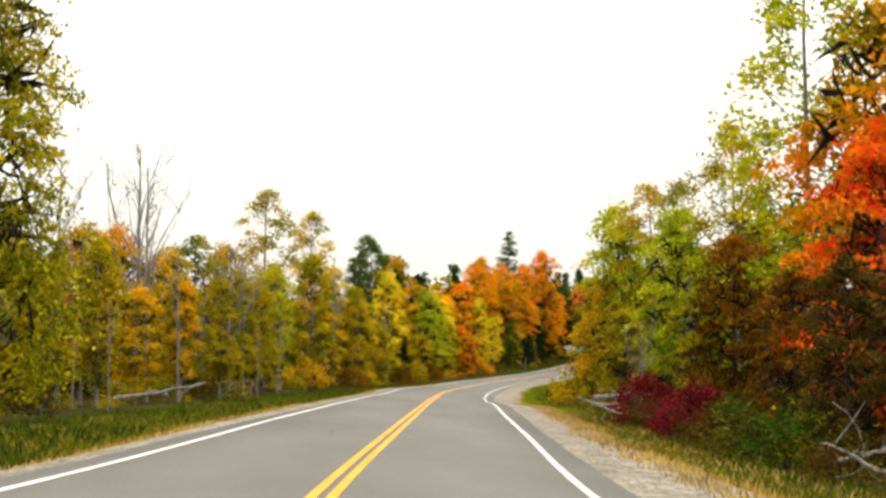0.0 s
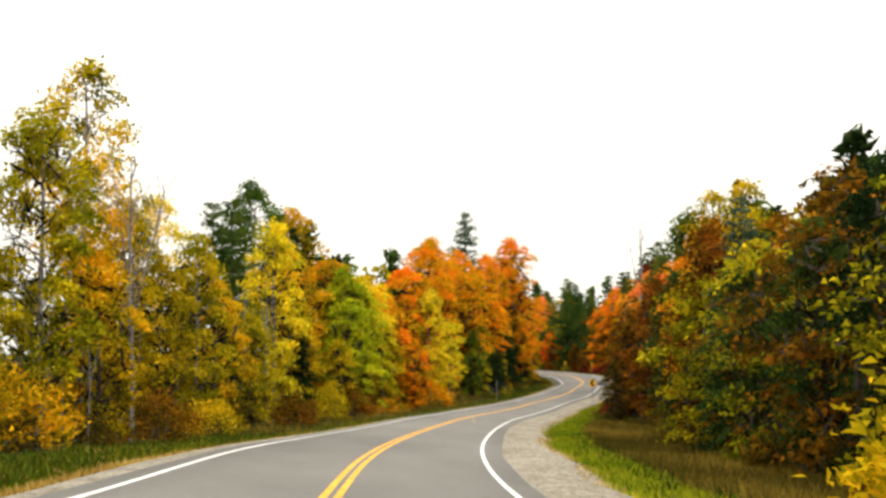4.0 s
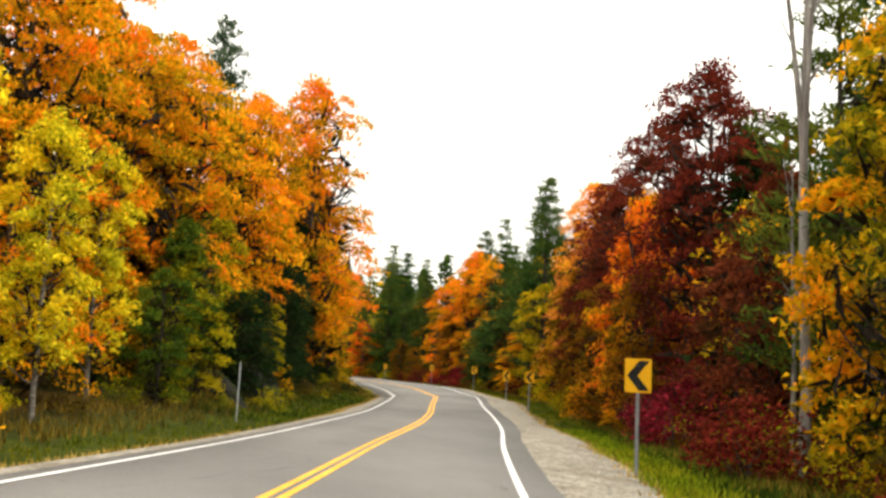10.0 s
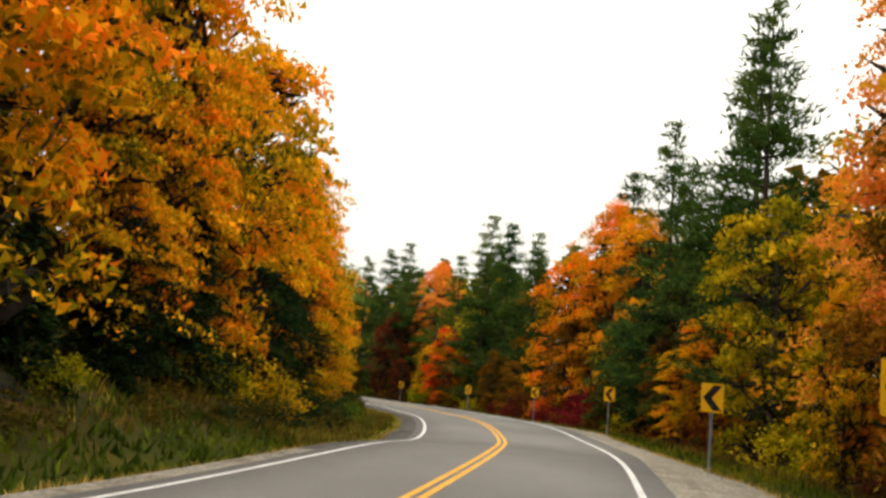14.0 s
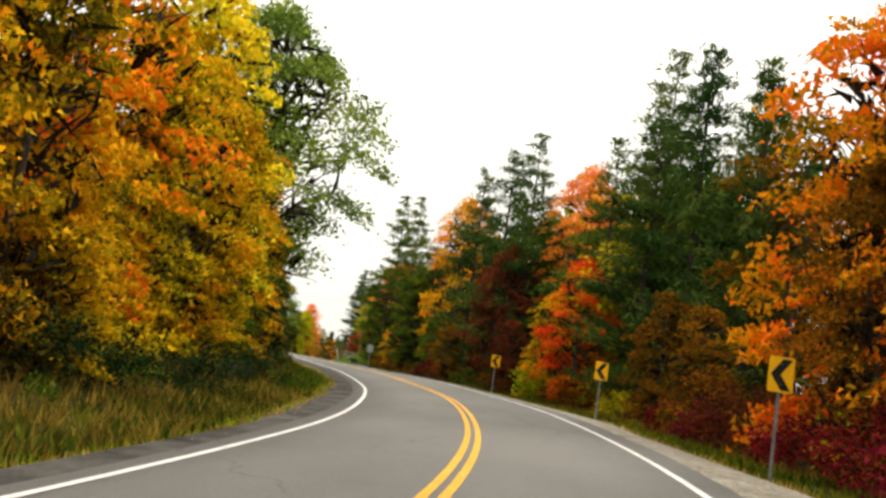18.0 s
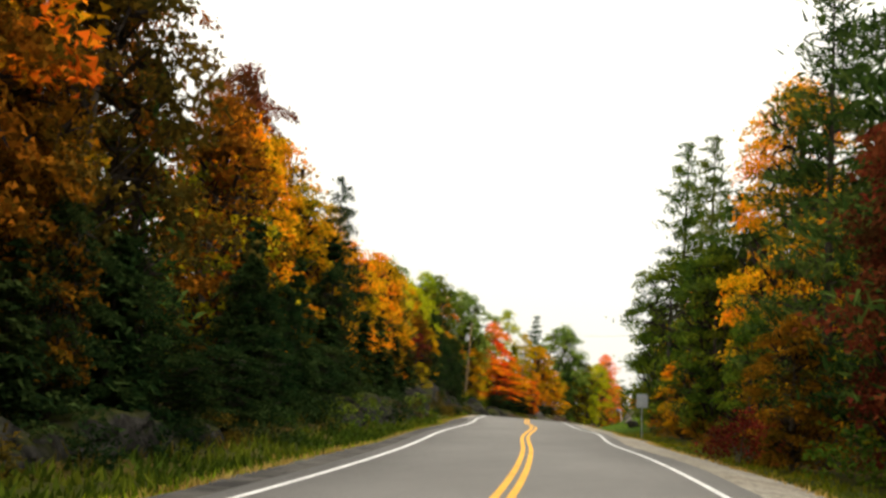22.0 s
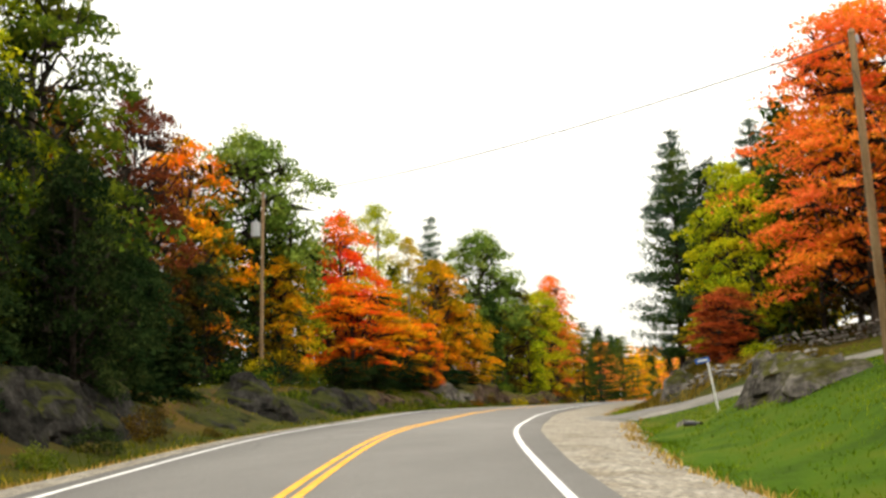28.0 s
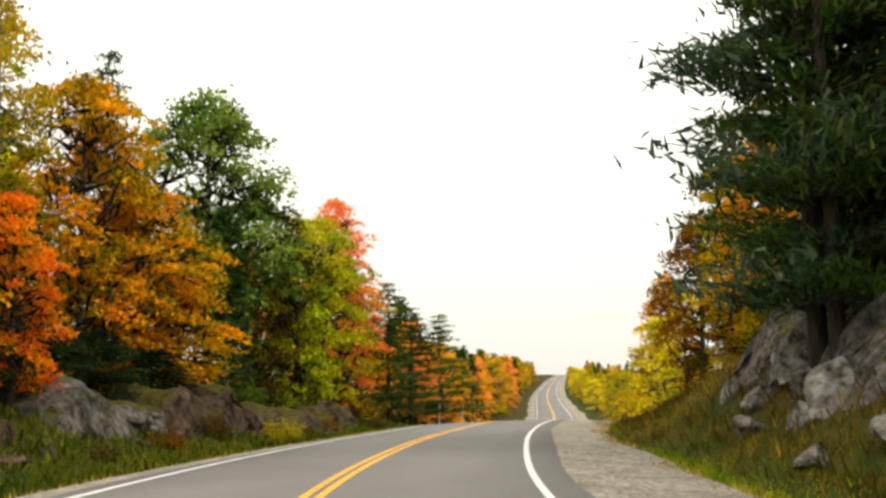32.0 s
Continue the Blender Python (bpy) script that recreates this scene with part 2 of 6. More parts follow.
def asphalt_material():
    m, nt, base = surface("asphalt_worn", 0.85, 0, 0.35, 60)
    patch = ramp_colour(nt, noise_value(nt, 0.16, 4, 0.6, stretch=(1, 0.35, 1)), [(0.3, (0.155, 0.149, 0.140)), (0.7, (0.225, 0.216, 0.202))])
    grit = ramp_colour(nt, noise_value(nt, 38, 3, 0.7), [(0.3, (0.72, 0.72, 0.72)), (0.72, (1.22, 1.22, 1.22))])
    col = mixed(nt, patch, grit, 1.0, "MULTIPLY")
    tc, vor, warp = nt.nodes.new("ShaderNodeTexCoord"), nt.nodes.new("ShaderNodeTexVoronoi"), nt.nodes.new("ShaderNodeMixRGB")
    wob = nt.nodes.new("ShaderNodeTexNoise")
    wob.inputs["Scale"].default_value = 1.1
    warp.blend_type, warp.inputs[0].default_value = "ADD", 0.9
    nt.links.new(tc.outputs["Object"], warp.inputs[1])
    nt.links.new(tc.outputs["Object"], wob.inputs["Vector"])
    nt.links.new(wob.outputs[1], warp.inputs[2])
    vor.feature, vor.inputs["Scale"].default_value = "DISTANCE_TO_EDGE", 0.16
    nt.links.new(warp.outputs[0], vor.inputs["Vector"])
    crack = ramp_colour(nt, vor.outputs["Distance"], [(0.001, (0.62, 0.62, 0.62)), (0.0035, (1, 1, 1))])
    some = ramp_colour(nt, noise_value(nt, 0.07, 2), [(0.5, (0, 0, 0)), (0.58, (1, 1, 1))])
    col = mixed(nt, col, mixed(nt, col, crack, 1.0, "MULTIPLY"), some)
    nt.links.new(col, base)
    return m


def ground_material():
    """Forest floor, rough grass and leaf litter, greener close to the road."""
    m, nt, base = surface("ground_grass_and_litter", 0.95, 0, 0.7, 6)
    litter = ramp_colour(nt, noise_value(nt, 1.3, 5, 0.65), [(0.3, (0.012, 0.010, 0.006)), (0.6, (0.035, 0.026, 0.012)), (0.75, (0.08, 0.05, 0.016))])
    brush = ramp_colour(nt, noise_value(nt, 0.22, 6, 0.75), [(0.36, (0.012, 0.022, 0.007)), (0.48, (0.05, 0.05, 0.012)), (0.56, (0.11, 0.06, 0.012)), (0.66, (0.16, 0.10, 0.015))])
    litter = mixed(nt, litter, brush, 0.55)
    grass = ramp_colour(nt, noise_value(nt, 0.5, 5, 0.7), [(0.3, (0.018, 0.024, 0.005)), (0.55, (0.042, 0.052, 0.006)), (0.75, (0.085, 0.072, 0.010))])
    at = nt.nodes.new("ShaderNodeAttribute")
    at.attribute_name = "verge"
    turf = ramp_colour(nt, noise_value(nt, 0.35, 5, 0.7), [(0.3, (0.018, 0.038, 0.004)), (0.5, (0.05, 0.095, 0.006)), (0.7, (0.10, 0.11, 0.010))])
    mown = nt.nodes.new("ShaderNodeAttribute")
    mown.attribute_name = "mown"
    nt.links.new(mixed(nt, mixed(nt, litter, grass, at.outputs["Fac"]), turf, mown.outputs["Fac"]), base)
    return m


ASPHALT, GROUND = asphalt_material(), ground_material()


def gravel_material():
    """Pale crushed stone: single stones, sandy patches and dark damp ones."""
    m, nt, base = surface("gravel_shoulder", 0.95, 0, 0.45, 34)
    patch = ramp_colour(nt, noise_value(nt, 0.9, 5, 0.7), [(0.3, (0.195, 0.165, 0.125)), (0.5, (0.265, 0.238, 0.195)), (0.7, (0.34, 0.312, 0.265))])
    stones = nt.nodes.new("ShaderNodeTexVoronoi")
    stones.inputs["Scale"].default_value = 14.0
    tc = nt.nodes.new("ShaderNodeTexCoord")
    nt.links.new(tc.outputs["Object"], stones.inputs["Vector"])
    grey = nt.nodes.new("ShaderNodeRGBToBW")
    nt.links.new(stones.outputs["Color"], grey.inputs[0])
    each = ramp_colour(nt, grey.outputs[0], [(0.2, (0.45, 0.45, 0.45)), (0.5, (0.95, 0.95, 0.95)), (0.8, (1.5, 1.48, 1.42))])
    nt.links.new(mixed(nt, patch, each, 0.75, "MULTIPLY"), base)
    return m


GRAVEL = gravel_material()
DRIVE_GRAVEL = two_tone("gravel_drive", (0.13, 0.125, 0.115), (0.27, 0.25, 0.22), 0.9, 16, bump=0.9)
DARK_GRAVEL = two_tone("gravel_tarred", (0.05, 0.047, 0.044), (0.14, 0.13, 0.115), 0.8, 14, bump=0.9)
LINE_WHITE = two_tone("road_paint_white", (0.60, 0.59, 0.57), (0.80, 0.79, 0.77), 1.2, 26, rough=0.7, bump=0.15)
LINE_YELLOW = two_tone("road_paint_yellow", (0.70, 0.33, 0.015), (0.86, 0.44, 0.03), 1.2, 26, rough=0.7, bump=0.15)


# ---- mesh helpers ----
def mesh_of(name, verts, faces, material=None, smooth=False):
    me = bpy.data.meshes.new(name)
    verts, faces = np.asarray(verts, dtype=np.float32), np.asarray(faces, dtype=np.int32)
    me.vertices.add(len(verts))
    me.vertices.foreach_set("co", verts.ravel())
    k = faces.shape[1]
    me.loops.add(faces.size)
    me.loops.foreach_set("vertex_index", faces.ravel())
    me.polygons.add(len(faces))
    me.polygons.foreach_set("loop_start", np.arange(0, faces.size, k, dtype=np.int32))
    me.polygons.foreach_set("loop_total", np.full(len(faces), k, dtype=np.int32))
    me.update(calc_edges=True)
    if smooth:
        me.polygons.foreach_set("use_smooth", np.ones(len(faces), dtype=bool))
    if material:
        me.materials.append(material)
    return me


def part(name, mesh, parent=None, label="", material=None):
    """Link a mesh, or a bmesh with its material, as one object under a thing or a part."""
    if isinstance(mesh, bmesh.types.BMesh):
        me = bpy.data.meshes.new(name)
        mesh.to_mesh(me)
        mesh.free()
        mesh = me
    if material and not mesh.materials:
        mesh.materials.append(material)
    ob = new(name, mesh)
    ob.parent = parent
    return tagged(ob, label=label)


def tube(path, radii, sides=7):
    """A tapered tube along points: vertices and faces."""
    path = np.asarray(path, float)
    t = np.gradient(path, axis=0)
    t /= np.linalg.norm(t, axis=1)[:, None] + 1e-9
    ref = np.where(np.abs(t[:, 2:]) > 0.9, [[1.0, 0, 0]], [[0, 0, 1.0]])
    a = np.cross(t, ref)
    a /= np.linalg.norm(a, axis=1)[:, None]
    b = np.cross(t, a)
    ang = np.linspace(0, 2 * np.pi, sides, endpoint=False)
    v = path[:, None] + np.asarray(radii)[:, None, None] * (np.cos(ang)[:, None] * a[:, None] + np.sin(ang)[:, None] * b[:, None])
    n = len(path)
    i, j = np.meshgrid(np.arange(n - 1), np.arange(sides), indexing="ij")
    f = np.stack([i * sides + j, i * sides + (j + 1) % sides, (i + 1) * sides + (j + 1) % sides, (i + 1) * sides + j], -1).reshape(-1, 4)
    return v.reshape(-1, 3), f


def joined(pieces):
    vs, fs, n = [], [], 0
    for v, f in pieces:
        vs.append(v)
        fs.append(f + n)
        n += len(v)
    return np.concatenate(vs), np.concatenate(fs)


def blades(rng, centres, lean, length, width, flat=0.5):
    """Leaf blades: one small pointed facet each. lean: the way that each points; flat: how level it lies."""
    n = len(centres)
    t = lean + rng.normal(0, 0.6, (n, 3))
    t /= np.linalg.norm(t, axis=1)[:, None] + 1e-9
    up = np.array([0, 0, 1.0]) * flat + rng.normal(0, 0.6, (n, 3))
    b = np.cross(t, up)
    b /= np.linalg.norm(b, axis=1)[:, None] + 1e-9
    l, w = (length * rng.uniform(0.6, 1.4, n))[:, None], (width * rng.uniform(0.6, 1.4, n))[:, None]
    skew = rng.uniform(-0.35, 0.35, (n, 1)) * l
    v = np.stack([centres - t * l * 0.5 + b * w * 0.5, centres - t * (l * 0.5 + skew) - b * w * 0.5, centres + t * l * 0.5], 1).reshape(-1, 3)
    return v, np.arange(3 * n).reshape(-1, 3)

# ---- the road: centre line, surface, markings, shoulders ----
ROAD_SOUTH = [
    (-3.00, -60.0, 1.20, -1.0), (-2.20, -25.0, 0.45, -2.0), (-1.08, 0.0, 0.10, -3.4), (-1.24, 14.7, -0.42, -3.1), (-0.99, 29.3, -0.72, -3.7),
    (-0.74, 43.9, -1.05, -4.0), (-0.46, 58.4, -1.37, -3.7), (-0.26, 73.1, -1.85, -4.8), (0.19, 87.7, -2.13, -5.8), (1.33, 102.4, -2.41, -4.2),
    (3.33, 117.0, -2.57, -2.3), (6.12, 131.6, -2.60, -1.8), (9.51, 146.1, -2.70, -2.1), (13.28, 160.3, -2.66, -1.6), (17.17, 174.4, -2.50, -0.1),
    (21.34, 188.4, -2.28, -0.9), (25.11, 202.5, -2.01, -0.1), (28.54, 216.6, -1.61, 1.1), (32.12, 230.8, -1.05, 1.4),
]
ROAD_NORTH = [
    (34.90, 245.2, -0.77, 3.6), (36.71, 259.6, -0.19, 4.2), (37.71, 273.9, 0.31, 3.1), (37.52, 288.3, 0.76, 3.3), (36.30, 302.7, 1.29, 2.6),
    (34.01, 317.1, 1.74, 2.4), (31.01, 331.4, 2.24, 2.3), (27.34, 345.6, 2.67, 1.8), (23.27, 359.7, 3.08, 0.4), (19.67, 373.9, 3.55, -0.4),
    (15.22, 388.2, 3.91, -1.2), (11.25, 402.3, 4.33, -1.6), (7.11, 416.5, 4.64, -0.4), (3.47, 430.8, 4.84, -0.6), (0.79, 445.3, 4.88, -1.5),
]
ROAD_FAR = [
    (-1.34, 459.9, 4.96, -2.3), (-2.76, 478.0, 4.97, -1.2), (-2.66, 491.0, 5.01, 0.3), (-1.96, 505.0, 4.98, 1.2), (0.07, 526.0, 4.87, 1.0),
    (2.57, 548.0, 3.99, 0.3), (5.40, 585.0, 1.40, 0.0), (7.60, 630.0, 1.20, 0.0), (9.90, 671.0, 2.10, 0.0), (12.20, 740.0, 3.70, 0.0),
    (14.50, 810.0, 5.70, 0.0), (21.00, 940.0, 9.60, 0.0), (29.00, 1072.0, 13.80, 0.0), (43.00, 1280.0, 20.00, 0.0), (58.00, 1480.0, 25.20, 0.0),
    (70.00, 1620.0, 26.00, 0.0),
]


def smooth_line(points, step=2.0):
    """Points a step apart on a smooth curve through the given ones; the tangents are those of a Catmull-Rom spline by distance."""
    p = np.array(points, float)
    s = np.r_[0, np.cumsum(np.hypot(*np.diff(p[:, :2], axis=0).T))]
    m = np.gradient(p, s, axis=0)
    q = np.arange(0, s[-1], step)
    i = np.clip(np.searchsorted(s, q, side="right") - 1, 0, len(s) - 2)
    h = (s[i + 1] - s[i])[:, None]
    a = (q - s[i])[:, None] / h
    return q, (2 * a**3 - 3 * a**2 + 1) * p[i] + (a**3 - 2 * a**2 + a) * h * m[i] + (3 * a**2 - 2 * a**3) * p[i + 1] + (a**3 - a**2) * h * m[i + 1]


STATION, CENTRE = smooth_line(ROAD_SOUTH + ROAD_NORTH + ROAD_FAR)
ZERO = STATION[np.argmin(np.abs(CENTRE[:, 1]))]
STATION = STATION - ZERO
AHEAD = np.gradient(CENTRE[:, :2], axis=0)
AHEAD /= np.linalg.norm(AHEAD, axis=1)[:, None]
RIGHT = np.stack([AHEAD[:, 1], -AHEAD[:, 0]], 1)


def at_station(s, d, drop=0.0):
    """The place d metres right of the centre line, at the height of the road's surface there."""
    x, y, z, bank = (np.interp(s, STATION, CENTRE[:, k]) for k in range(4))
    rx, ry = np.interp(s, STATION, RIGHT[:, 0]), np.interp(s, STATION, RIGHT[:, 1])
    return np.stack([x + d * rx, y + d * ry, z + np.clip(d, -4, 4) * np.sin(np.radians(bank)) - drop], -1)


def nearest(x, y):
    """Station and signed distance to the right of the centre line, for arrays of places."""
    s, d = np.empty(len(x)), np.empty(len(x))
    for k in range(0, len(x), 4000):
        dx, dy = x[k:k + 4000, None] - CENTRE[None, :, 0], y[k:k + 4000, None] - CENTRE[None, :, 1]
        i = np.argmin(dx * dx + dy * dy, axis=1)
        j = np.arange(len(i))
        s[k:k + 4000] = STATION[i] + dx[j, i] * AHEAD[i, 0] + dy[j, i] * AHEAD[i, 1]
        side = dx[j, i] * RIGHT[i, 0] + dy[j, i] * RIGHT[i, 1]
        d[k:k + 4000] = np.sign(side + 1e-9) * np.sqrt(np.maximum(side**2, dx[j, i]**2 + dy[j, i]**2 - (s[k:k + 4000] - STATION[i])**2))
    return s, d


def ribbon(name, edges, material, s0, s1, step=2.0, thick=0.0):
    """A strip along the road; edges: (offset, height over the road), or a function of the station that gives them."""
    s = np.arange(s0, s1, step)
    rows = np.stack([at_station(s, d(s) if callable(d) else np.full(len(s), d)) + np.array([0, 0, 1.0]) * (z(s)[:, None] if callable(z) else z) for d, z in edges], 1)
    n, k = rows.shape[:2]
    i, j = np.meshgrid(np.arange(n - 1), np.arange(k - 1), indexing="ij")
    f = np.stack([i * k + j, i * k + j + 1, (i + 1) * k + j + 1, (i + 1) * k + j], -1).reshape(-1, 4)
    return new(name, mesh_of(name, rows.reshape(-1, 3), f, material, smooth=True))


def wavy(base, amount, length, seed):
    rng = np.random.default_rng(seed)
    ph = rng.uniform(0, 6.28, 4)
    return lambda s: base + amount * sum(np.sin(s / length * k + p) / k for k, p in zip((1, 2.3, 4.1, 7.7), ph))


S0, S1 = -55.0, 1600.0
EDGE_L, EDGE_R = wavy(-3.75, 0.05, 9, 1), wavy(3.95, 0.07, 8, 2)
road = tagged(ribbon("road", [(lambda s: EDGE_L(s) - 0.03, -0.10), (EDGE_L, 0.0), (-1.7, 0.025), (0.0, 0.04), (1.7, 0.025), (EDGE_R, 0.0), (lambda s: EDGE_R(s) + 0.03, -0.10)], ASPHALT, S0, S1),
              "grey worn asphalt two-lane road with fine cracks", "road", kind="structure")


def marking(name, d, w, material, label, s0=S0, s1=S1):
    crown = lambda x: 0.007 + float(np.interp(abs(x), [0, 1.7, 3.75], [0.04, 0.025, 0.003]))
    return tagged(ribbon(name, [(d - w / 2, crown(d - w / 2)), (d + w / 2, crown(d + w / 2))], material, s0, s1), label, "road marking", kind="structure")


marking("road_marking", -3.28, 0.13, LINE_WHITE, "solid white edge line painted on the asphalt")
marking("road_marking", 3.28, 0.13, LINE_WHITE, "solid white edge line painted on the asphalt")
marking("road_marking", -0.11, 0.12, LINE_YELLOW, "solid yellow centre line painted on the asphalt")
marking("road_marking", 0.11, 0.12, LINE_YELLOW, "solid yellow centre line painted on the asphalt")

SHOULDER_R, SHOULDER_L = wavy(5.9, 0.22, 7, 3), wavy(-4.75, 0.2, 7, 4)


def widened(s):
    """The gravel shoulder, wide at the drive's mouth and at the crest."""
    return SHOULDER_R(s) + 1.3 * np.exp(-((s - 458) / 13) ** 2) + 0.6 * np.exp(-((s - 478) / 16) ** 2)


tagged(ribbon("shoulder", [(EDGE_R, -0.03), (4.7, -0.05), (widened, -0.16), (lambda s: widened(s) + 0.8, -0.42)], GRAVEL, S0, S1, 1.0), "pale gravel shoulder beside the asphalt", "shoulder", kind="structure")
for s0, s1, stone, words in ((S0, 232.0, GRAVEL, "pale gravel shoulder beside the asphalt"), (231.0, 398.0, DARK_GRAVEL, "dark tarry gravel shoulder beside the asphalt"), (397.0, S1, GRAVEL, "pale gravel shoulder beside the asphalt")):
    tagged(ribbon("shoulder", [(lambda s: SHOULDER_L(s) - 0.8, -0.42), (SHOULDER_L, -0.16), (-4.4, -0.05), (EDGE_L, -0.03)], stone, s0, s1, 1.0), words, "shoulder", kind="structure")

# ---- the ground: one sheet that follows the road and rises to banks and hills ----
BANK_S = [-60, 100, 170, 190, 206, 222, 240, 262, 300, 330, 365, 400, 430, 455, 500, 540, 600, 1040]
BANK_L = [-0.3, -0.3, 0.0, 0.6, 1.6, 2.0, 1.2, 0.7, 0.6, 0.5, 0.6, 1.0, 1.4, 1.5, 1.6, 0.4, 0.0, 0.3]
HILL_L = [0.3, 0.3, 1.0, 2.0, 3.0, 3.2, 2.8, 2.6, 3.0, 4.0, 5.0, 4.0, 2.6, 2.2, 2.2, 0.8, 0.5, 0.5]
BANK_R = [-0.6, -0.7, -0.6, -0.6, -0.65, -0.7, -0.65, -0.6, -0.6, -0.5, -0.3, 0.4, 1.4, 2.0, 3.6, 1.0, 0.0, 0.5]
HILL_R = [0.3, 0.3, 0.5, 0.7, 0.9, 1.1, 1.3, 1.5, 2.0, 2.0, 2.5, 3.5, 4.5, 6.0, 8.0, 3.0, 1.0, 2.0]


def drive_bed(s, d):
    """The drive's grade over the road at a place beside it, how far that place lies inside its bed (0 to 1), and the height that the lawn below it keeps under."""
    u = (d - 5.2) / 24.0
    off, slope = s - (462.5 - 26.0 * u + 22.0 * u * u), (-26.0 + 44.0 * u) / 24.0
    c2 = 1.0 / (1.0 + slope * slope)
    foot = d + off * slope * c2
    wide = 2.5 * (1 + np.exp(-np.clip((foot - 5.2) / 24.0, 0, 1) * 8))
    inside = np.clip((wide + 3.2 - np.abs(off) * np.sqrt(c2)) / 2.6, 0, 1) * np.clip((d - 5.6) / 1.2, 0, 1) * np.clip((31 - d) / 3, 0, 1)
    grade = np.interp(d, [5, 7.5, 10, 15, 20, 29], [-0.22, -0.10, 0.40, 1.85, 2.9, 4.5])
    out = np.abs(off) * np.sqrt(c2) - wide
    below = np.where((off < 0) & (d > 6.0), np.clip((13 - out) / 6, 0, 1), 0)
    return grade, inside * inside * (3 - 2 * inside), grade - 0.06 - 0.03 * np.clip(out, 0, 20) + 9 * (1 - below)


def ground_height(x, y):
    x, y = np.atleast_1d(np.asarray(x, float)), np.atleast_1d(np.asarray(y, float))
    s, d = nearest(x, y)
    a, right = np.abs(d), d > 0
    bank = np.where(right, np.interp(s, BANK_S, BANK_R), np.interp(s, BANK_S, BANK_L))
    hill = np.where(right, np.interp(s, BANK_S, HILL_R), np.interp(s, BANK_S, HILL_L))
    start = np.where(right, widened(s), -SHOULDER_L(s))
    u = np.clip((a - start - 0.8) / 6.0, 0, 1)
    z = at_station(s, np.clip(d, -4, 4))[:, 2]
    z = z - 0.30 + (bank + 0.3) * u * u * (3 - 2 * u) + (hill - bank) * np.clip((a - start - 7) / 22, 0, 1)
    z += 0.10 * np.sin(x * 0.9 + 1.3 * np.sin(y * 0.4)) * np.sin(y * 0.7) * np.clip((a - start - 1) / 4, 0, 1)
    z = np.where(a < start + 0.3, z - 0.35, z)
    level = at_station(s, np.clip(d, -4, 4))[:, 2]
    grade, inside, lawn_top = drive_bed(s, d)
    z = np.minimum(z, level + lawn_top) * (1 - inside) + (level + grade) * inside
    far = np.clip((a - 90) / 400, 0, 1)
    return z * (1 - far) + (4 + 10 * far) * far


def ground_at(x, y):
    return float(ground_height([x], [y])[0])


def build_ground():
    gx = np.concatenate([[-2500, -1500, -900, -600, -420, -300, -220, -160, -120, -90], np.arange(-70, 100, 1.4), [105, 120, 140, 170, 220, 300, 420, 600, 900, 1500, 2500]])
    gy = np.concatenate([[-1500, -800, -400, -220, -130, -90], np.arange(-70, 560, 1.6), np.arange(562, 1040, 5), np.arange(1045, 1640, 12), [1680, 1760, 1900, 2200, 2700, 3600]])
    x, y = np.meshgrid(gx, gy, indexing="ij")
    z = ground_height(x.ravel(), y.ravel())
    n, k = x.shape
    i, j = np.meshgrid(np.arange(n - 1), np.arange(k - 1), indexing="ij")
    f = np.stack([i * k + j, (i + 1) * k + j, (i + 1) * k + j + 1, i * k + j + 1], -1).reshape(-1, 4)
    me = mesh_of("ground", np.stack([x.ravel(), y.ravel(), z], 1), f, GROUND, smooth=True)
    s, d = nearest(x.ravel(), y.ravel())
    lawn = np.exp(-((s - 432) / 26) ** 4) * (d > 0) * np.clip((26 - d) / 6, 0, 1)
    verge = np.clip(np.maximum(np.clip((np.where(d < 0, np.where(s > 190, 8.0, np.where(s < 130, 14.0, 10.5)), 10.5) - np.abs(d)) / 2.5, 0, 1), lawn), 0, 1)
    me.attributes.new("mown", "FLOAT", "POINT").data.foreach_set("value", np.clip(lawn, 0, 1).astype(np.float32))
    me.attributes.new("verge", "FLOAT", "POINT").data.foreach_set("value", verge.astype(np.float32))
    return tagged(new("ground", me), "grassy verge and forest floor with leaf litter", "ground", kind="structure")


build_ground()

# ---- trees: one builder a kind, then copies ----
def limb(rng, a, b, r0, r1, bend=0.12, n=4):
    u = np.linspace(0, 1, n)[:, None]
    a, b = np.asarray(a, float), np.asarray(b, float)
    p = a * (1 - u) + b * u + np.sin(u * np.pi) * rng.normal(0, bend * np.linalg.norm(b - a), 3) * 0.5
    return tube(p, r0 + (r1 - r0) * u[:, 0], 4)


def trunk_line(rng, h, sway=0.02, n=9):
    u = np.linspace(0, 1, n)
    off = np.cumsum(rng.normal(0, sway * h / n, (n, 2)), axis=0)
    off[0] = 0
    return np.c_[off, u * h]


def assemble(kind, wood, wood_material, leaves, leaf_name="crown"):
    root = new(kind)
    v, f = joined(wood)
    part("trunk", mesh_of(kind + "_trunk", v, f, wood_material, smooth=True), root)
    if leaves:
        v, f = joined(leaves)
        part(leaf_name, mesh_of(kind + "_crown", v, f, LEAF["green"]), root)
    return root


def outline(u):
    """How wide a broad crown is at each part of its height, of 1."""
    return np.where(u < 0.38, 0.62 + 0.38 * np.sin(np.pi / 2 * u / 0.38), np.sqrt(np.clip(1 - ((u - 0.38) / 0.66) ** 2, 0, 1)))


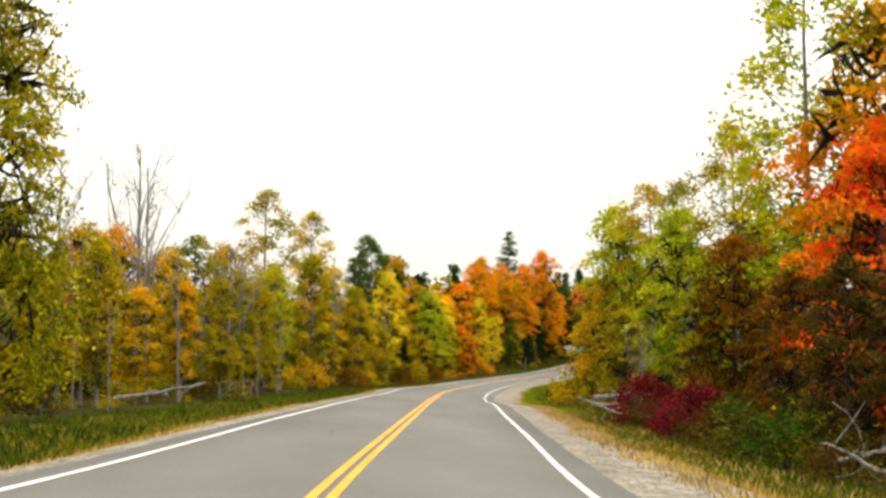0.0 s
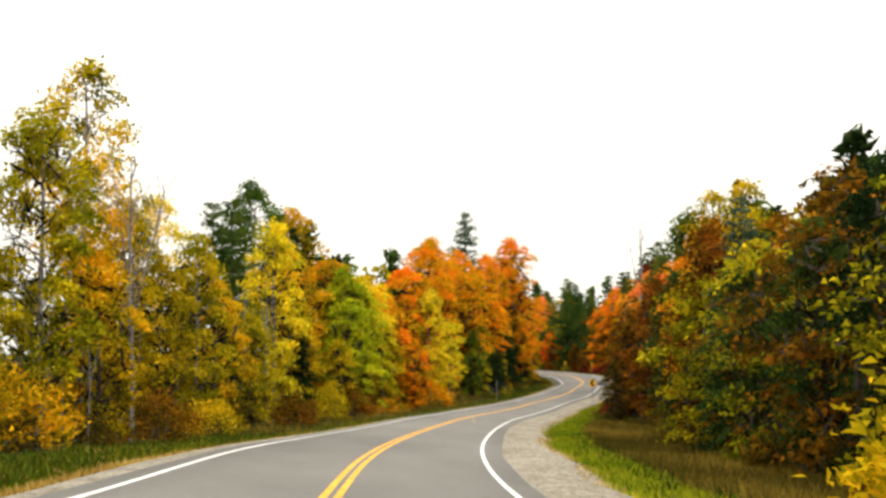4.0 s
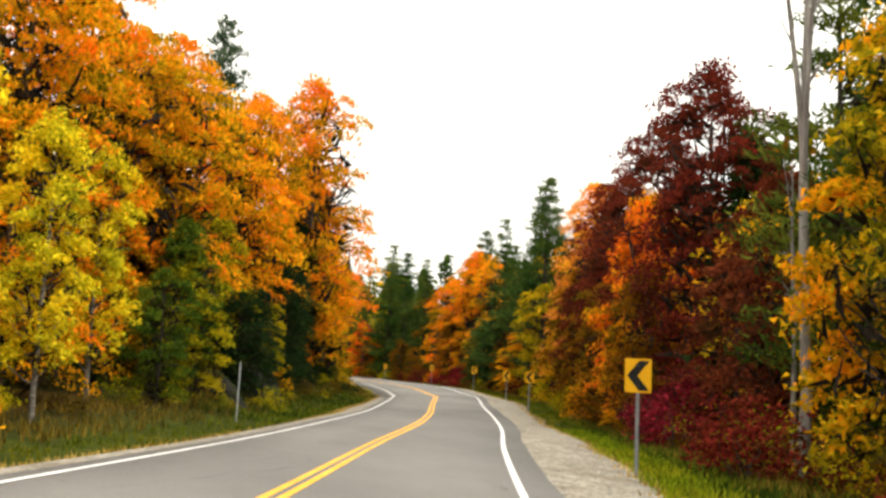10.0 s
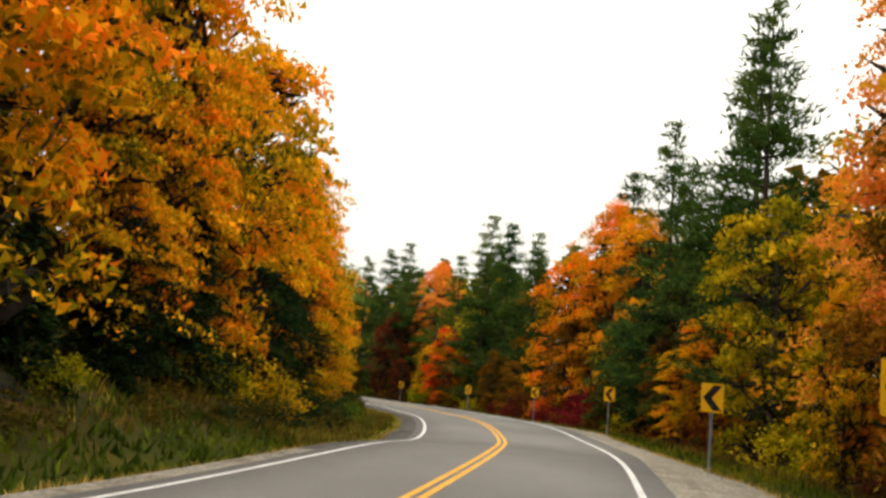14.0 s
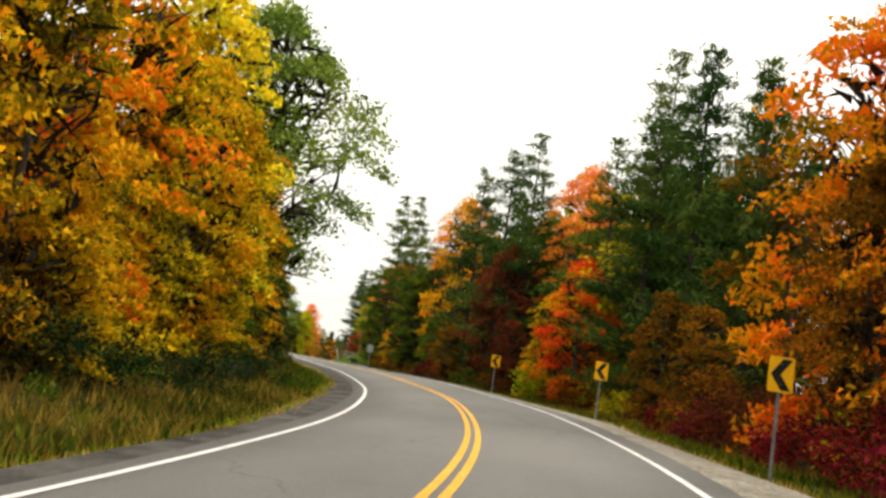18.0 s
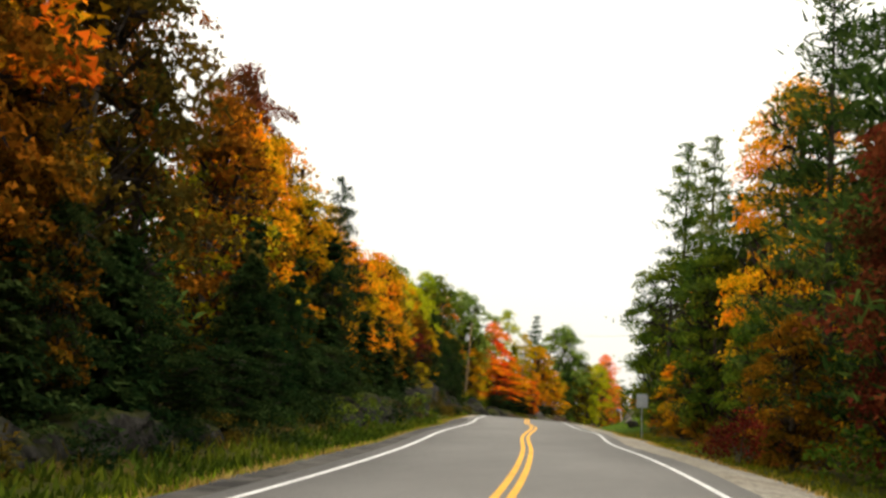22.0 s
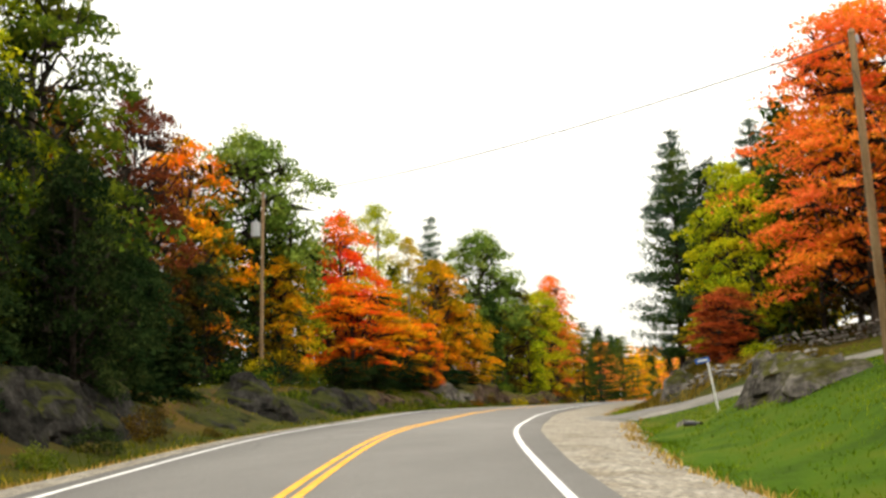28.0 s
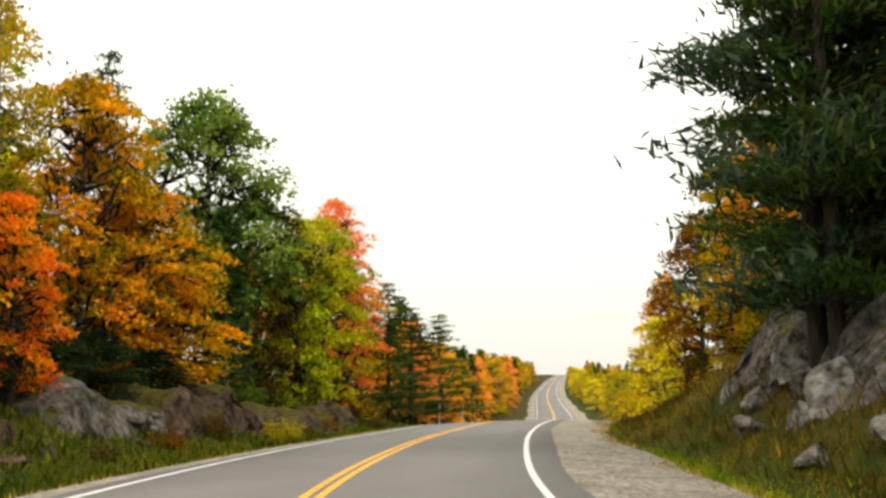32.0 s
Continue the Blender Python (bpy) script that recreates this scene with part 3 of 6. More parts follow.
def crown_leaves(rng, line, h, r, low, lumps, sprays, per, leaf, disc, thin, droop=0.3):
    """Flat leafy sprays round uneven lumps of a crown, with gaps between."""
    leaves, tips = [], []
    for k in range(lumps):
        u = (k + rng.uniform(0.1, 0.9)) / lumps
        a = k * 2.39996 + rng.normal(0, 0.4)
        env = float(outline(np.array(u)))
        rad = r * env * rng.uniform(0.42, 0.72) * (0.3 if u > 0.93 else 1)
        size = r * rng.uniform(0.30, 0.50) * (0.55 + 0.45 * env)
        z = h * (low + (1 - low) * u * 0.94)
        cx, cy = np.interp(z, line[:, 2], line[:, 0]), np.interp(z, line[:, 2], line[:, 1])
        mid = np.array([cx + rad * np.cos(a), cy + rad * np.sin(a), z])
        tips.append(mid)
        w = rng.normal(0, 1, (sprays, 3))
        w /= np.linalg.norm(w, axis=1)[:, None]
        w[:, 2] = np.where(w[:, 2] < -0.35, -w[:, 2], w[:, 2])
        for o in w:
            c = mid + o * size * np.array([1, 1, 0.85]) * rng.uniform(0.55, 1.05)
            flat = np.array([o[0], o[1], 0]) + np.array([np.cos(a), np.sin(a), 0]) * 0.5
            flat /= np.linalg.norm(flat) + 1e-6
            p = np.clip(rng.normal(0, 1, (per, 3)), -1.5, 1.5) * disc * rng.uniform(0.6, 1.2) * np.array([0.5, 0.5, thin])
            p[:, 2] -= droop * (p @ flat)
            leaves.append(blades(rng, c + p, flat * 0.7 + np.array([0, 0, -0.2]), leaf, leaf * 0.95, 0.9))
    return leaves, tips


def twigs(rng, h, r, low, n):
    """The bare twigs inside a crown, dense enough to darken it as shade would, spreading up and out from the trunk."""
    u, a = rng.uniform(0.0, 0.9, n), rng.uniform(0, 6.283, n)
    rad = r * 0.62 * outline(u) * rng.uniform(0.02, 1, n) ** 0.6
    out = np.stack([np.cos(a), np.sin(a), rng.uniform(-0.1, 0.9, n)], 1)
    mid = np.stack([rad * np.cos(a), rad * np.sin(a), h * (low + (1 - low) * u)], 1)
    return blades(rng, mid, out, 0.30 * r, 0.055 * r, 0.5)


def broadleaf(seed, kind="maple_tree", h=12.0, r=4.0, low=0.05, lumps=22, sprays=8, per=60, leaf=0.21, disc=1.0, thin=0.16, bark=BARK, trunk=0.2, core=6.0, droop=0.3):
    """Trunk, limbs to each lump of the crown, and the leaves."""
    rng = np.random.default_rng(seed)
    line = trunk_line(rng, h * 0.93)
    leaves, tips = crown_leaves(rng, line, h, r, low, lumps, sprays, per, leaf, disc, thin, droop)
    wood = [tube(line, trunk * (1 - np.linspace(0, 1, len(line))) ** 0.8 + 0.03, 8)]
    for mid in tips:
        zb = max(h * 0.05, mid[2] - np.hypot(mid[0], mid[1]) * rng.uniform(0.5, 1.0))
        wood.append(limb(rng, (np.interp(zb, line[:, 2], line[:, 0]), np.interp(zb, line[:, 2], line[:, 1]), zb), mid, 0.32 * trunk * (1.15 - mid[2] / h), 0.02))
    root = assemble(kind, wood, bark, leaves)
    # dark twigs fill the crown's inside in place of its deep shade
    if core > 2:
        part("inner_branchwork", mesh_of(kind + "_branchwork", *twigs(rng, h, r, low, int(core * 60)), SHADE_TWIG), root, "bare branchwork inside the crown, coloured dark for the shade there")
    return root


def pine(seed, h=18.0, r=3.6, low=0.10, kind="pine_tree", whorl=1.08, per=118, ragged=0.48, rise=0.20):
    """A white pine: level plumed limbs in whorls, long and short, with sky between them."""
    rng = np.random.default_rng(seed)
    line = trunk_line(rng, h, 0.012)
    wood, leaves = [tube(line, 0.24 * (1 - np.linspace(0, 1, len(line))) + 0.02, 8)], []
    z = h * low
    while z < h - 0.3:
        u = (z / h - low) / (1 - low)
        for k in range(rng.integers(5, 8)):
            a = rng.uniform(0, 6.283)
            reach = r * (0.55 + 0.45 * np.sin(np.pi * min(1, u * 0.75 + 0.25))) * (1 - u) ** 0.55 * rng.uniform(1 - ragged, 1 + ragged * 0.5) + 0.25
            out = np.array([np.cos(a), np.sin(a), 0])
            base = np.array([np.interp(z, line[:, 2], line[:, 0]), np.interp(z, line[:, 2], line[:, 1]), z + rng.normal(0, 0.15)])
            tip = base + out * reach + np.array([0, 0, rise * reach])
            wood.append(limb(rng, base, tip, 0.05 * (1.2 - u), 0.012, 0.05, 3))
            n = max(10, int(per * reach / r))
            v = rng.uniform(0.25, 1.05, n) ** 0.75
            c = base + (tip - base) * v[:, None] + rng.normal(0, 1, (n, 3)) * np.array([0.40, 0.40, 0.14]) * (0.5 + 0.7 * reach / r)
            leaves.append(blades(rng, c, out * 0.9 + np.array([0, 0, 0.45]), 0.44, 0.12, 0.8))
        z += whorl * rng.uniform(0.75, 1.25) * (1 - 0.35 * u)
    return assemble(kind, wood, CONIFER_BARK, leaves)


def spruce(seed, h=14.0, r=2.3, kind="spruce_tree", low=0.03, per=34, whorl=0.42):
    """A spruce, fir or cedar: a dense narrow cone of drooping boughs, down to the ground."""
    rng = np.random.default_rng(seed)
    line = trunk_line(rng, h, 0.006)
    wood, leaves = [tube(line, 0.16 * (1 - np.linspace(0, 1, len(line))) + 0.015, 7)], []
    z = h * low
    while z < h - 0.15:
        u = z / h
        for k in range(6):
            a = rng.uniform(0, 6.283)
            reach = r * (1 - u) ** 0.85 * rng.uniform(0.65, 1.12) + 0.10
            out = np.array([np.cos(a), np.sin(a), 0])
            n = max(3, int(per * (0.3 + reach / r)))
            v = rng.uniform(0.15, 1.0, n) ** 0.7
            c = np.array([0, 0, z]) + out * reach * v[:, None] + np.array([0, 0, -0.32]) * reach * (v**1.6)[:, None] + rng.normal(0, 1, (n, 3)) * np.array([0.2, 0.2, 0.1]) * (0.3 + reach / r)
            leaves.append(blades(rng, c, out + np.array([0, 0, -0.35]), 0.40, 0.19, 0.8))
        z += whorl * rng.uniform(0.8, 1.2)
    return assemble(kind, wood, CONIFER_BARK, leaves)


def shrub_pieces(seed, h=2.2, r=1.5, n=42, per=44, leaf=0.14):
    rng = np.random.default_rng(seed)
    wood, leaves = [], []
    for k in range(n):
        a, u = rng.uniform(0, 6.283), rng.uniform(0, 1) ** 0.7
        el = np.arccos(rng.uniform(0.0, 1.0))
        mid = np.array([r * np.cos(a) * np.sin(el), r * np.sin(a) * np.sin(el), h * (0.12 + 0.85 * np.cos(el))]) * (0.55 + 0.45 * u)
        p = rng.normal(0, 1, (per, 3)) * np.array([0.27, 0.27, 0.15])
        leaves.append(blades(rng, mid + p, np.array([np.cos(a), np.sin(a), 0.25]), leaf, leaf * 0.75, 0.8))
        if k % 4 == 0:
            wood.append(limb(rng, (rng.normal(0, 0.15), rng.normal(0, 0.15), -0.1), mid, 0.028, 0.006, 0.1, 4))
    return wood, leaves


def shrub(seed):
    wood, leaves = shrub_pieces(seed)
    return assemble("shrub", wood, BARK, leaves, "foliage")


def bare_tree(seed, h=11.0, spread=1.8, kind="bare_tree", limbs=15, r=0.13, material=DEAD_WOOD, rising=2.0, low=0.38, forks=3):
    rng = np.random.default_rng(seed)
    line = trunk_line(rng, h, 0.03)
    wood = [tube(line, r * (1 - np.linspace(0, 1, len(line))) ** 0.7 + 0.012, 7)]
    for k in range(forks):
        z = h * rng.uniform(0.3, 0.6)
        a = k * 6.283 / max(1, forks) + rng.normal(0, 0.3)
        b = np.array([np.interp(z, line[:, 2], line[:, 0]), np.interp(z, line[:, 2], line[:, 1]), z])
        tip = np.array([np.cos(a) * spread * 0.8, np.sin(a) * spread * 0.8, h * rng.uniform(0.82, 1.03)])
        wood.append(limb(rng, b, tip, r * 0.55, 0.012, 0.10, 6))
        for q in range(5):
            m = b + (tip - b) * rng.uniform(0.3, 0.95)
            wood.append(limb(rng, m, m + np.append(rng.normal(0, 0.4, 2), rng.uniform(0.5, 1.2)) * spread * 0.6, r * 0.2, 0.006, 0.1, 4))
    for k in range(limbs):
        z = h * rng.uniform(low, 0.95)
        a, reach = rng.uniform(0, 6.283), spread * rng.uniform(0.4, 1.1) * (1.15 - z / h)
        b = np.array([np.interp(z, line[:, 2], line[:, 0]), np.interp(z, line[:, 2], line[:, 1]), z])
        tip = b + np.array([np.cos(a) * reach, np.sin(a) * reach, rising * reach])
        wood.append(limb(rng, b, tip, r * 0.4, 0.008, 0.15))
        for q in range(3):
            m = b + (tip - b) * rng.uniform(0.4, 0.9)
            wood.append(limb(rng, m, m + rng.normal(0, 0.35, 3) * reach + np.array([0, 0, 0.4 * reach]), r * 0.16, 0.006, 0.12, 4))
    return assemble(kind, wood, material, [])


SHAPES = {
    "maple": (lambda k: broadleaf(100 + k), 4, 12.0, 4.0),
    "layered": (lambda k: broadleaf(200 + k, r=4.4, low=0.13, lumps=21, per=78, disc=1.35, thin=0.08, droop=0.35), 3, 12.0, 4.4),
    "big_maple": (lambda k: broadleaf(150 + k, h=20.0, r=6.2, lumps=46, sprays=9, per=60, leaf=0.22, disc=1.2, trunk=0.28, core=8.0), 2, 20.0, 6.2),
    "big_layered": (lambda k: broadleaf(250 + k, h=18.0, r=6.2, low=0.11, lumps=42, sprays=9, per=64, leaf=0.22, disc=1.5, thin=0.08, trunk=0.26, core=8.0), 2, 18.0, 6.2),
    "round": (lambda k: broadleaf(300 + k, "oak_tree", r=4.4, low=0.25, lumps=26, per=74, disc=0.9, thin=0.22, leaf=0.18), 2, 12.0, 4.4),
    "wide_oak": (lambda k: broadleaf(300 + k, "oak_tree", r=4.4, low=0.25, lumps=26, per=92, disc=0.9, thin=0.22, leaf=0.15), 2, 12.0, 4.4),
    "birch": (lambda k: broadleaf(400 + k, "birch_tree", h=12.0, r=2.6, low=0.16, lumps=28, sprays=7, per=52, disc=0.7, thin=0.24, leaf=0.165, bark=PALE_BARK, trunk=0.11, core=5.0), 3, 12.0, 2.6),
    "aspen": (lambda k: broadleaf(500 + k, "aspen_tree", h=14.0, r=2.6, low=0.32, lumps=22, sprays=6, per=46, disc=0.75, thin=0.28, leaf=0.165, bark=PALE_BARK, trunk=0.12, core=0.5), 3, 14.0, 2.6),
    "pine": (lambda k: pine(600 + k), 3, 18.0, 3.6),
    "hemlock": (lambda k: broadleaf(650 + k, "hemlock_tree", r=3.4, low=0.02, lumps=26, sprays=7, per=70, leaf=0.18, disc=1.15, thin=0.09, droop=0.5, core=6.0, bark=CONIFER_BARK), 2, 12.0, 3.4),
    "spruce": (lambda k: spruce(700 + k), 2, 14.0, 2.3),
    "cedar": (lambda k: spruce(750 + k, h=9.0, r=2.2, kind="cedar_tree", per=36), 2, 9.0, 2.2),
    "shrub": (lambda k: shrub(800 + k), 3, 2.2, 1.5),
    "bare": (lambda k: bare_tree(900 + k, r=0.085, spread=2.3, forks=4, limbs=18), 3, 11.0, 1.6),
    "sapling": (lambda k: bare_tree(970 + k, h=9.0, spread=1.1, limbs=4, r=0.075, forks=1, low=0.55), 4, 9.0, 1.0),
    "snag": (lambda k: bare_tree(950 + k, h=14.0, spread=1.0, kind="dead_tree", limbs=7, r=0.13, rising=1.4, low=0.45, forks=2), 1, 14.0, 1.0),
}
WORDS = {
    "orange": "bright orange autumn leaves", "amber": "amber and olive autumn leaves", "red_orange": "fiery red-orange autumn leaves", "coral": "coral pink autumn leaves",
    "yellow": "clear yellow autumn leaves", "gold": "golden brown autumn leaves", "olive": "olive and yellow turning leaves", "lime": "yellow-green turning leaves",
    "green": "green summer leaves", "fresh": "light green summer leaves", "rust": "rust brown autumn leaves", "wine": "dark wine-red leaves", "crimson": "crimson red leaves", "red_brown": "red-brown autumn leaves", "brown": "brown withered leaves",
    "pine": "dark green needles", "blue_pine": "blue-green needles", "spruce": "very dark green needles", "light_pine": "light green needles",
}
KINDS = {"big_maple": "tall maple tree", "big_layered": "tall maple tree with tiered branches", "maple": "maple tree", "layered": "maple tree with tiered branches", "round": "round-crowned oak tree", "wide_oak": "wide-spreading oak tree", "birch": "slender birch tree", "aspen": "tall airy aspen tree", "pine": "white pine tree",
         "hemlock": "dense spreading hemlock tree", "spruce": "narrow spruce tree", "cedar": "low cedar tree", "shrub": "roadside shrub", "bare": "leafless grey tree beside the road", "sapling": "thin leafless grey tree in the wood's edge", "snag": "dead standing tree trunk"}
SLIMMEST = {"big_maple": 0.75, "big_layered": 0.62, "maple": 0.82, "layered": 0.75, "round": 0.9, "wide_oak": 0.9, "hemlock": 0.75, "birch": 0.85, "aspen": 0.9, "pine": 0.85, "spruce": 0.8, "cedar": 0.8, "shrub": 0.9}
made_shapes, plant_rng = {}, random.Random(11)


def plant_at(shape, x, y, h, width=None, colour=None, sink=0.1, turn=None):
    """Stand a tree or shrub of that height and crown width at a place on the ground."""
    if shape in ("maple", "layered") and h > 15.0:
        shape = "big_" + shape
    builder, count, h0, r0 = SHAPES[shape]
    k = plant_rng.randrange(count)
    sz = h / h0
    sx = max(width / (2 * r0), sz * SLIMMEST.get(shape, 0.8)) if width else sz * plant_rng.uniform(0.9, 1.1)
    m = pose(x, y, ground_at(x, y) - sink, 0, 0, plant_rng.uniform(0, 360) if turn is None else turn) @ Matrix.Diagonal((sx, sx, sz, 1))
    if (shape, k) not in made_shapes:
        ob = made_shapes[shape, k] = builder(k)
        ob.matrix_basis = m
    else:
        ob = copy_thing(made_shapes[shape, k], Matrix.Identity(4))
        ob.matrix_basis = m
    for child in ob.children:
        if child.name.startswith(("crown", "foliage")) and colour:
            child.material_slots[0].link = "OBJECT"
            child.material_slots[0].material = LEAF[colour]
    words = KINDS[shape] + (" with " + WORDS[colour] if colour else "")
    return tagged(ob, words, "shrub" if shape == "shrub" else "tree", "roadside shrubs" if shape == "shrub" else "trees beside the road")


def plant(shape, s, d, h, width=None, colour=None):
    """The same, by station along the road and distance to the right of its centre line."""
    if 150 < s < 348 and d > 0:
        _, _, h0, r0 = SHAPES[shape]
        reach = max((width or h / 3) / 2, r0 * h / h0 * SLIMMEST.get(shape, 0.8))
        d = max(d, 7.9 + 0.95 * reach)
    x, y, _ = at_station(s, d)
    return plant_at(shape, float(x), float(y), h, width, colour)


# ---- the wood behind the roadside trees, joined: far trunks and crowns that nobody could count ----
def far_tree(seed, conifer, fine):
    rng = np.random.default_rng(seed)
    h, r = 12.0, 3.4
    line = np.array([[0, 0, 0.0], [0, 0, h * 0.9]])
    wood = [tube(np.array([[0, 0, -0.5], [0, 0, h * 0.5], [0, 0, h * 0.9]]), [0.16, 0.11, 0.03], 5)]
    wood[0] = wood[0][0], np.concatenate([wood[0][1][:, :3], wood[0][1][:, [0, 2, 3]]])
    if not conifer:
        leaves, _ = crown_leaves(rng, line, h, r, 0.02, 14, 5, 30 if fine else 9, 0.29 if fine else 0.62, 1.2, 0.2)
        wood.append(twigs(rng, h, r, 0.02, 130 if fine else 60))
    else:
        leaves, boughs = [], 95 if fine else 75
        for k in range(boughs):
            u, a = k / boughs, k * 2.4
            out = np.array([np.cos(a), np.sin(a), 0])
            reach = 2.6 * (1 - u) ** 0.7 * rng.uniform(0.7, 1.15) + 0.2
            n = 14 if fine else 8
            v = rng.uniform(0.2, 1, n)
            c = np.array([0, 0, h * (0.06 + 0.93 * u)]) + out * reach * v[:, None] + rng.normal(0, 0.25, (n, 3))
            leaves.append(blades(rng, c, out + np.array([0, 0, -0.1]), 0.55 if fine else 0.75, 0.28 if fine else 0.42, 0.8))
    return joined(leaves), joined(wood)


FAR_BROAD = {fine: [far_tree(2000 + k, False, fine) for k in range(4)] for fine in (True, False)}
FAR_CONE = {fine: [far_tree(2100 + k, True, fine) for k in range(3)] for fine in (True, False)}
wood_bits = {}


def wood_row(s0, s1, d, step, kinds, colours, h0, h1, seed, spread=2.0):
    """A row of the wood, uneven in place and height."""
    rng = random.Random(seed)
    s = s0
    while s < s1:
        cone = rng.choice(kinds) == "pine"
        colour = rng.choice(("pine", "spruce", "pine")) if cone else rng.choice(colours)
        x, y, _ = at_station(s + rng.uniform(-1, 1) * step * 0.3, d + rng.uniform(-spread, spread))
        h = rng.uniform(h0, h1) * (1.04 if cone else 1.0)
        k, a = h / 12.0, rng.uniform(0, 6.283)
        spin = np.array([[np.cos(a), -np.sin(a), 0], [np.sin(a), np.cos(a), 0], [0, 0, 1]])
        crown, trunk = rng.choice((FAR_CONE if cone else FAR_BROAD)[abs(d) < 17.5])
        place = np.array([float(x), float(y), ground_at(float(x), float(y)) - 0.1])
        for (v, f), key in ((crown, colour), (trunk, "bark")):
            wood_bits.setdefault(key, []).append(((v * k) @ spin.T + place, f))
        s += step * rng.uniform(0.75, 1.3)


def joined_growth(name, bits_by_colour, label, category):
    """One object of many plants that nobody could count."""
    pieces, index, mats = [], [], []
    for key, bits in bits_by_colour.items():
        v, f = joined(bits)
        pieces.append((v, f))
        index.append(np.full(len(f), len(mats)))
        mats.append(BARK if key == "bark" else LEAF[key])
    v, f = joined(pieces)
    me = mesh_of(name, v, f)
    for m in mats:
        me.materials.append(m)
    me.polygons.foreach_set("material_index", np.concatenate(index).astype(np.int32))
    return tagged(new(name, me), label, category, kind="stuff")


# ---- the trees that stand out, stretch by stretch along the road ----
# from 0 m, left-hand side
plant("maple", 30.0, -12.0, 15.5, 3.9, "olive")
plant("birch", 39.8, -13.5, 5.8, 2.6, "olive")
plant("birch", 45.0, -13.2, 7.0, 2.2, "olive")
plant("bare", 48.0, -16.0, 11.4, None, None)
plant("birch", 48.2, -15.0, 8.3, 3.4, "gold")
plant("birch", 53.0, -14.0, 5.7, 3.1, "gold")
plant("bare", 54.8, -14.0, 12.0, None, None)
plant("birch", 57.5, -13.0, 6.8, 2.1, "gold")
plant("maple", 59.5, -17.0, 9.4, 4.1, "amber")
# from 0 m, right-hand side
plant("maple", 23.8, 9.8, 4.7, 2.2, "brown")
plant("maple", 27.5, 9.8, 4.8, 2.1, "rust")
plant("maple", 27.5, 12.0, 8.6, 1.7, "red_orange")
plant("maple", 29.5, 13.0, 12.6, 3.1, "amber")
plant("shrub", 35.2, 8.8, 2.1, 2.0, "crimson")
plant("aspen", 36.0, 13.0, 16.4, 3.5, "lime")
plant("shrub", 38.8, 9.0, 1.6, 1.9, "wine")
plant("maple", 40.5, 11.5, 7.5, 2.3, "rust")
plant("maple", 41.2, 10.5, 5.5, 2.3, "olive")
plant("shrub", 42.5, 8.8, 2.3, 2.4, "crimson")
plant("shrub", 45.8, 9.2, 2.3, 2.9, "crimson")
plant("aspen", 50.0, 14.0, 13.8, 3.4, "olive")
plant("maple", 53.2, 12.0, 10.1, 2.9, "lime")
# from 60 m, left-hand side
plant("bare", 61.0, -16.5, 14.6, None, None)
plant("birch", 63.2, -14.0, 6.5, 3.3, "olive")
plant("birch", 65.8, -16.0, 9.2, 4.2, "gold")
plant("birch", 67.2, -13.0, 7.5, 2.2, "olive")
plant("bare", 69.8, -13.0, 9.8, None, None)
plant("birch", 71.8, -13.0, 8.3, 2.5, "olive")
plant("bare", 74.2, -13.0, 10.0, None, None)
plant("birch", 77.0, -13.0, 8.4, 2.6, "olive")
plant("maple", 77.2, -17.0, 11.1, 4.5, "olive")
plant("bare", 77.5, -14.0, 9.4, 2.0, None)
plant("birch", 81.0, -13.5, 8.1, 3.8, "olive")
plant("birch", 84.2, -12.6, 9.7, 2.9, "lime")
plant("birch", 86.0, -17.0, 11.8, 4.1, "gold")
plant("aspen", 88.5, -14.5, 16.4, 5.3, "olive")
plant("shrub", 95.8, -12.5, 3.2, 4.0, "gold")
plant("maple", 97.5, -16.0, 11.0, 4.4, "gold")
plant("birch", 97.5, -12.4, 12.5, 3.2, "olive")
plant("shrub", 102.5, -9.5, 2.4, 1.2, "rust")
plant("maple", 105.0, -13.0, 8.3, 3.3, "gold")
plant("aspen", 105.2, -14.0, 12.3, 2.9, "gold")
plant("bare", 107.5, -12.5, 13.2, None, None)
plant("aspen", 107.8, -15.0, 17.6, 3.4, "gold")
plant("birch", 109.8, -14.0, 11.4, 2.2, "gold")
plant("shrub", 110.0, -9.5, 2.1, 1.4, "gold")
plant("maple", 112.2, -13.0, 8.8, 3.0, "olive")
plant("birch", 115.0, -12.0, 10.5, 4.0, "olive")
plant("aspen", 117.0, -15.0, 12.9, 1.7, "yellow")
plant("maple", 119.5, -12.5, 8.5, 2.9, "gold")
# from 60 m, right-hand side
plant("maple", 60.5, 10.5, 5.9, 2.2, "olive")
plant("aspen", 61.5, 14.0, 13.2, 3.9, "olive")
plant("maple", 63.2, 10.5, 6.5, 2.4, "olive")
plant("aspen", 65.8, 13.0, 13.9, 3.5, "olive")
plant("maple", 70.0, 10.5, 8.2, 2.8, "gold")
plant("maple", 72.0, 12.0, 13.5, 3.6, "lime")
plant("shrub", 74.2, 9.5, 3.2, 2.2, "gold")
plant("hemlock", 82.0, 14.2, 9.5, 3.5, "pine")
plant("hemlock", 88.0, 14.5, 9.5, 3.5, "spruce")
plant("hemlock", 93.0, 13.8, 8.2, 3.2, "pine")
plant("maple", 109.0, 13.4, 7.5, 3.4, "olive")
plant("aspen", 114.0, 16.0, 13.0, 2.8, "gold")
plant("spruce", 138.4, 14.8, 14.0, 1.8, "blue_pine")
plant("hemlock", 98.5, 13.5, 8.0, 3.1, "pine")
plant("hemlock", 103.0, 13.5, 7.7, 2.2, "pine")
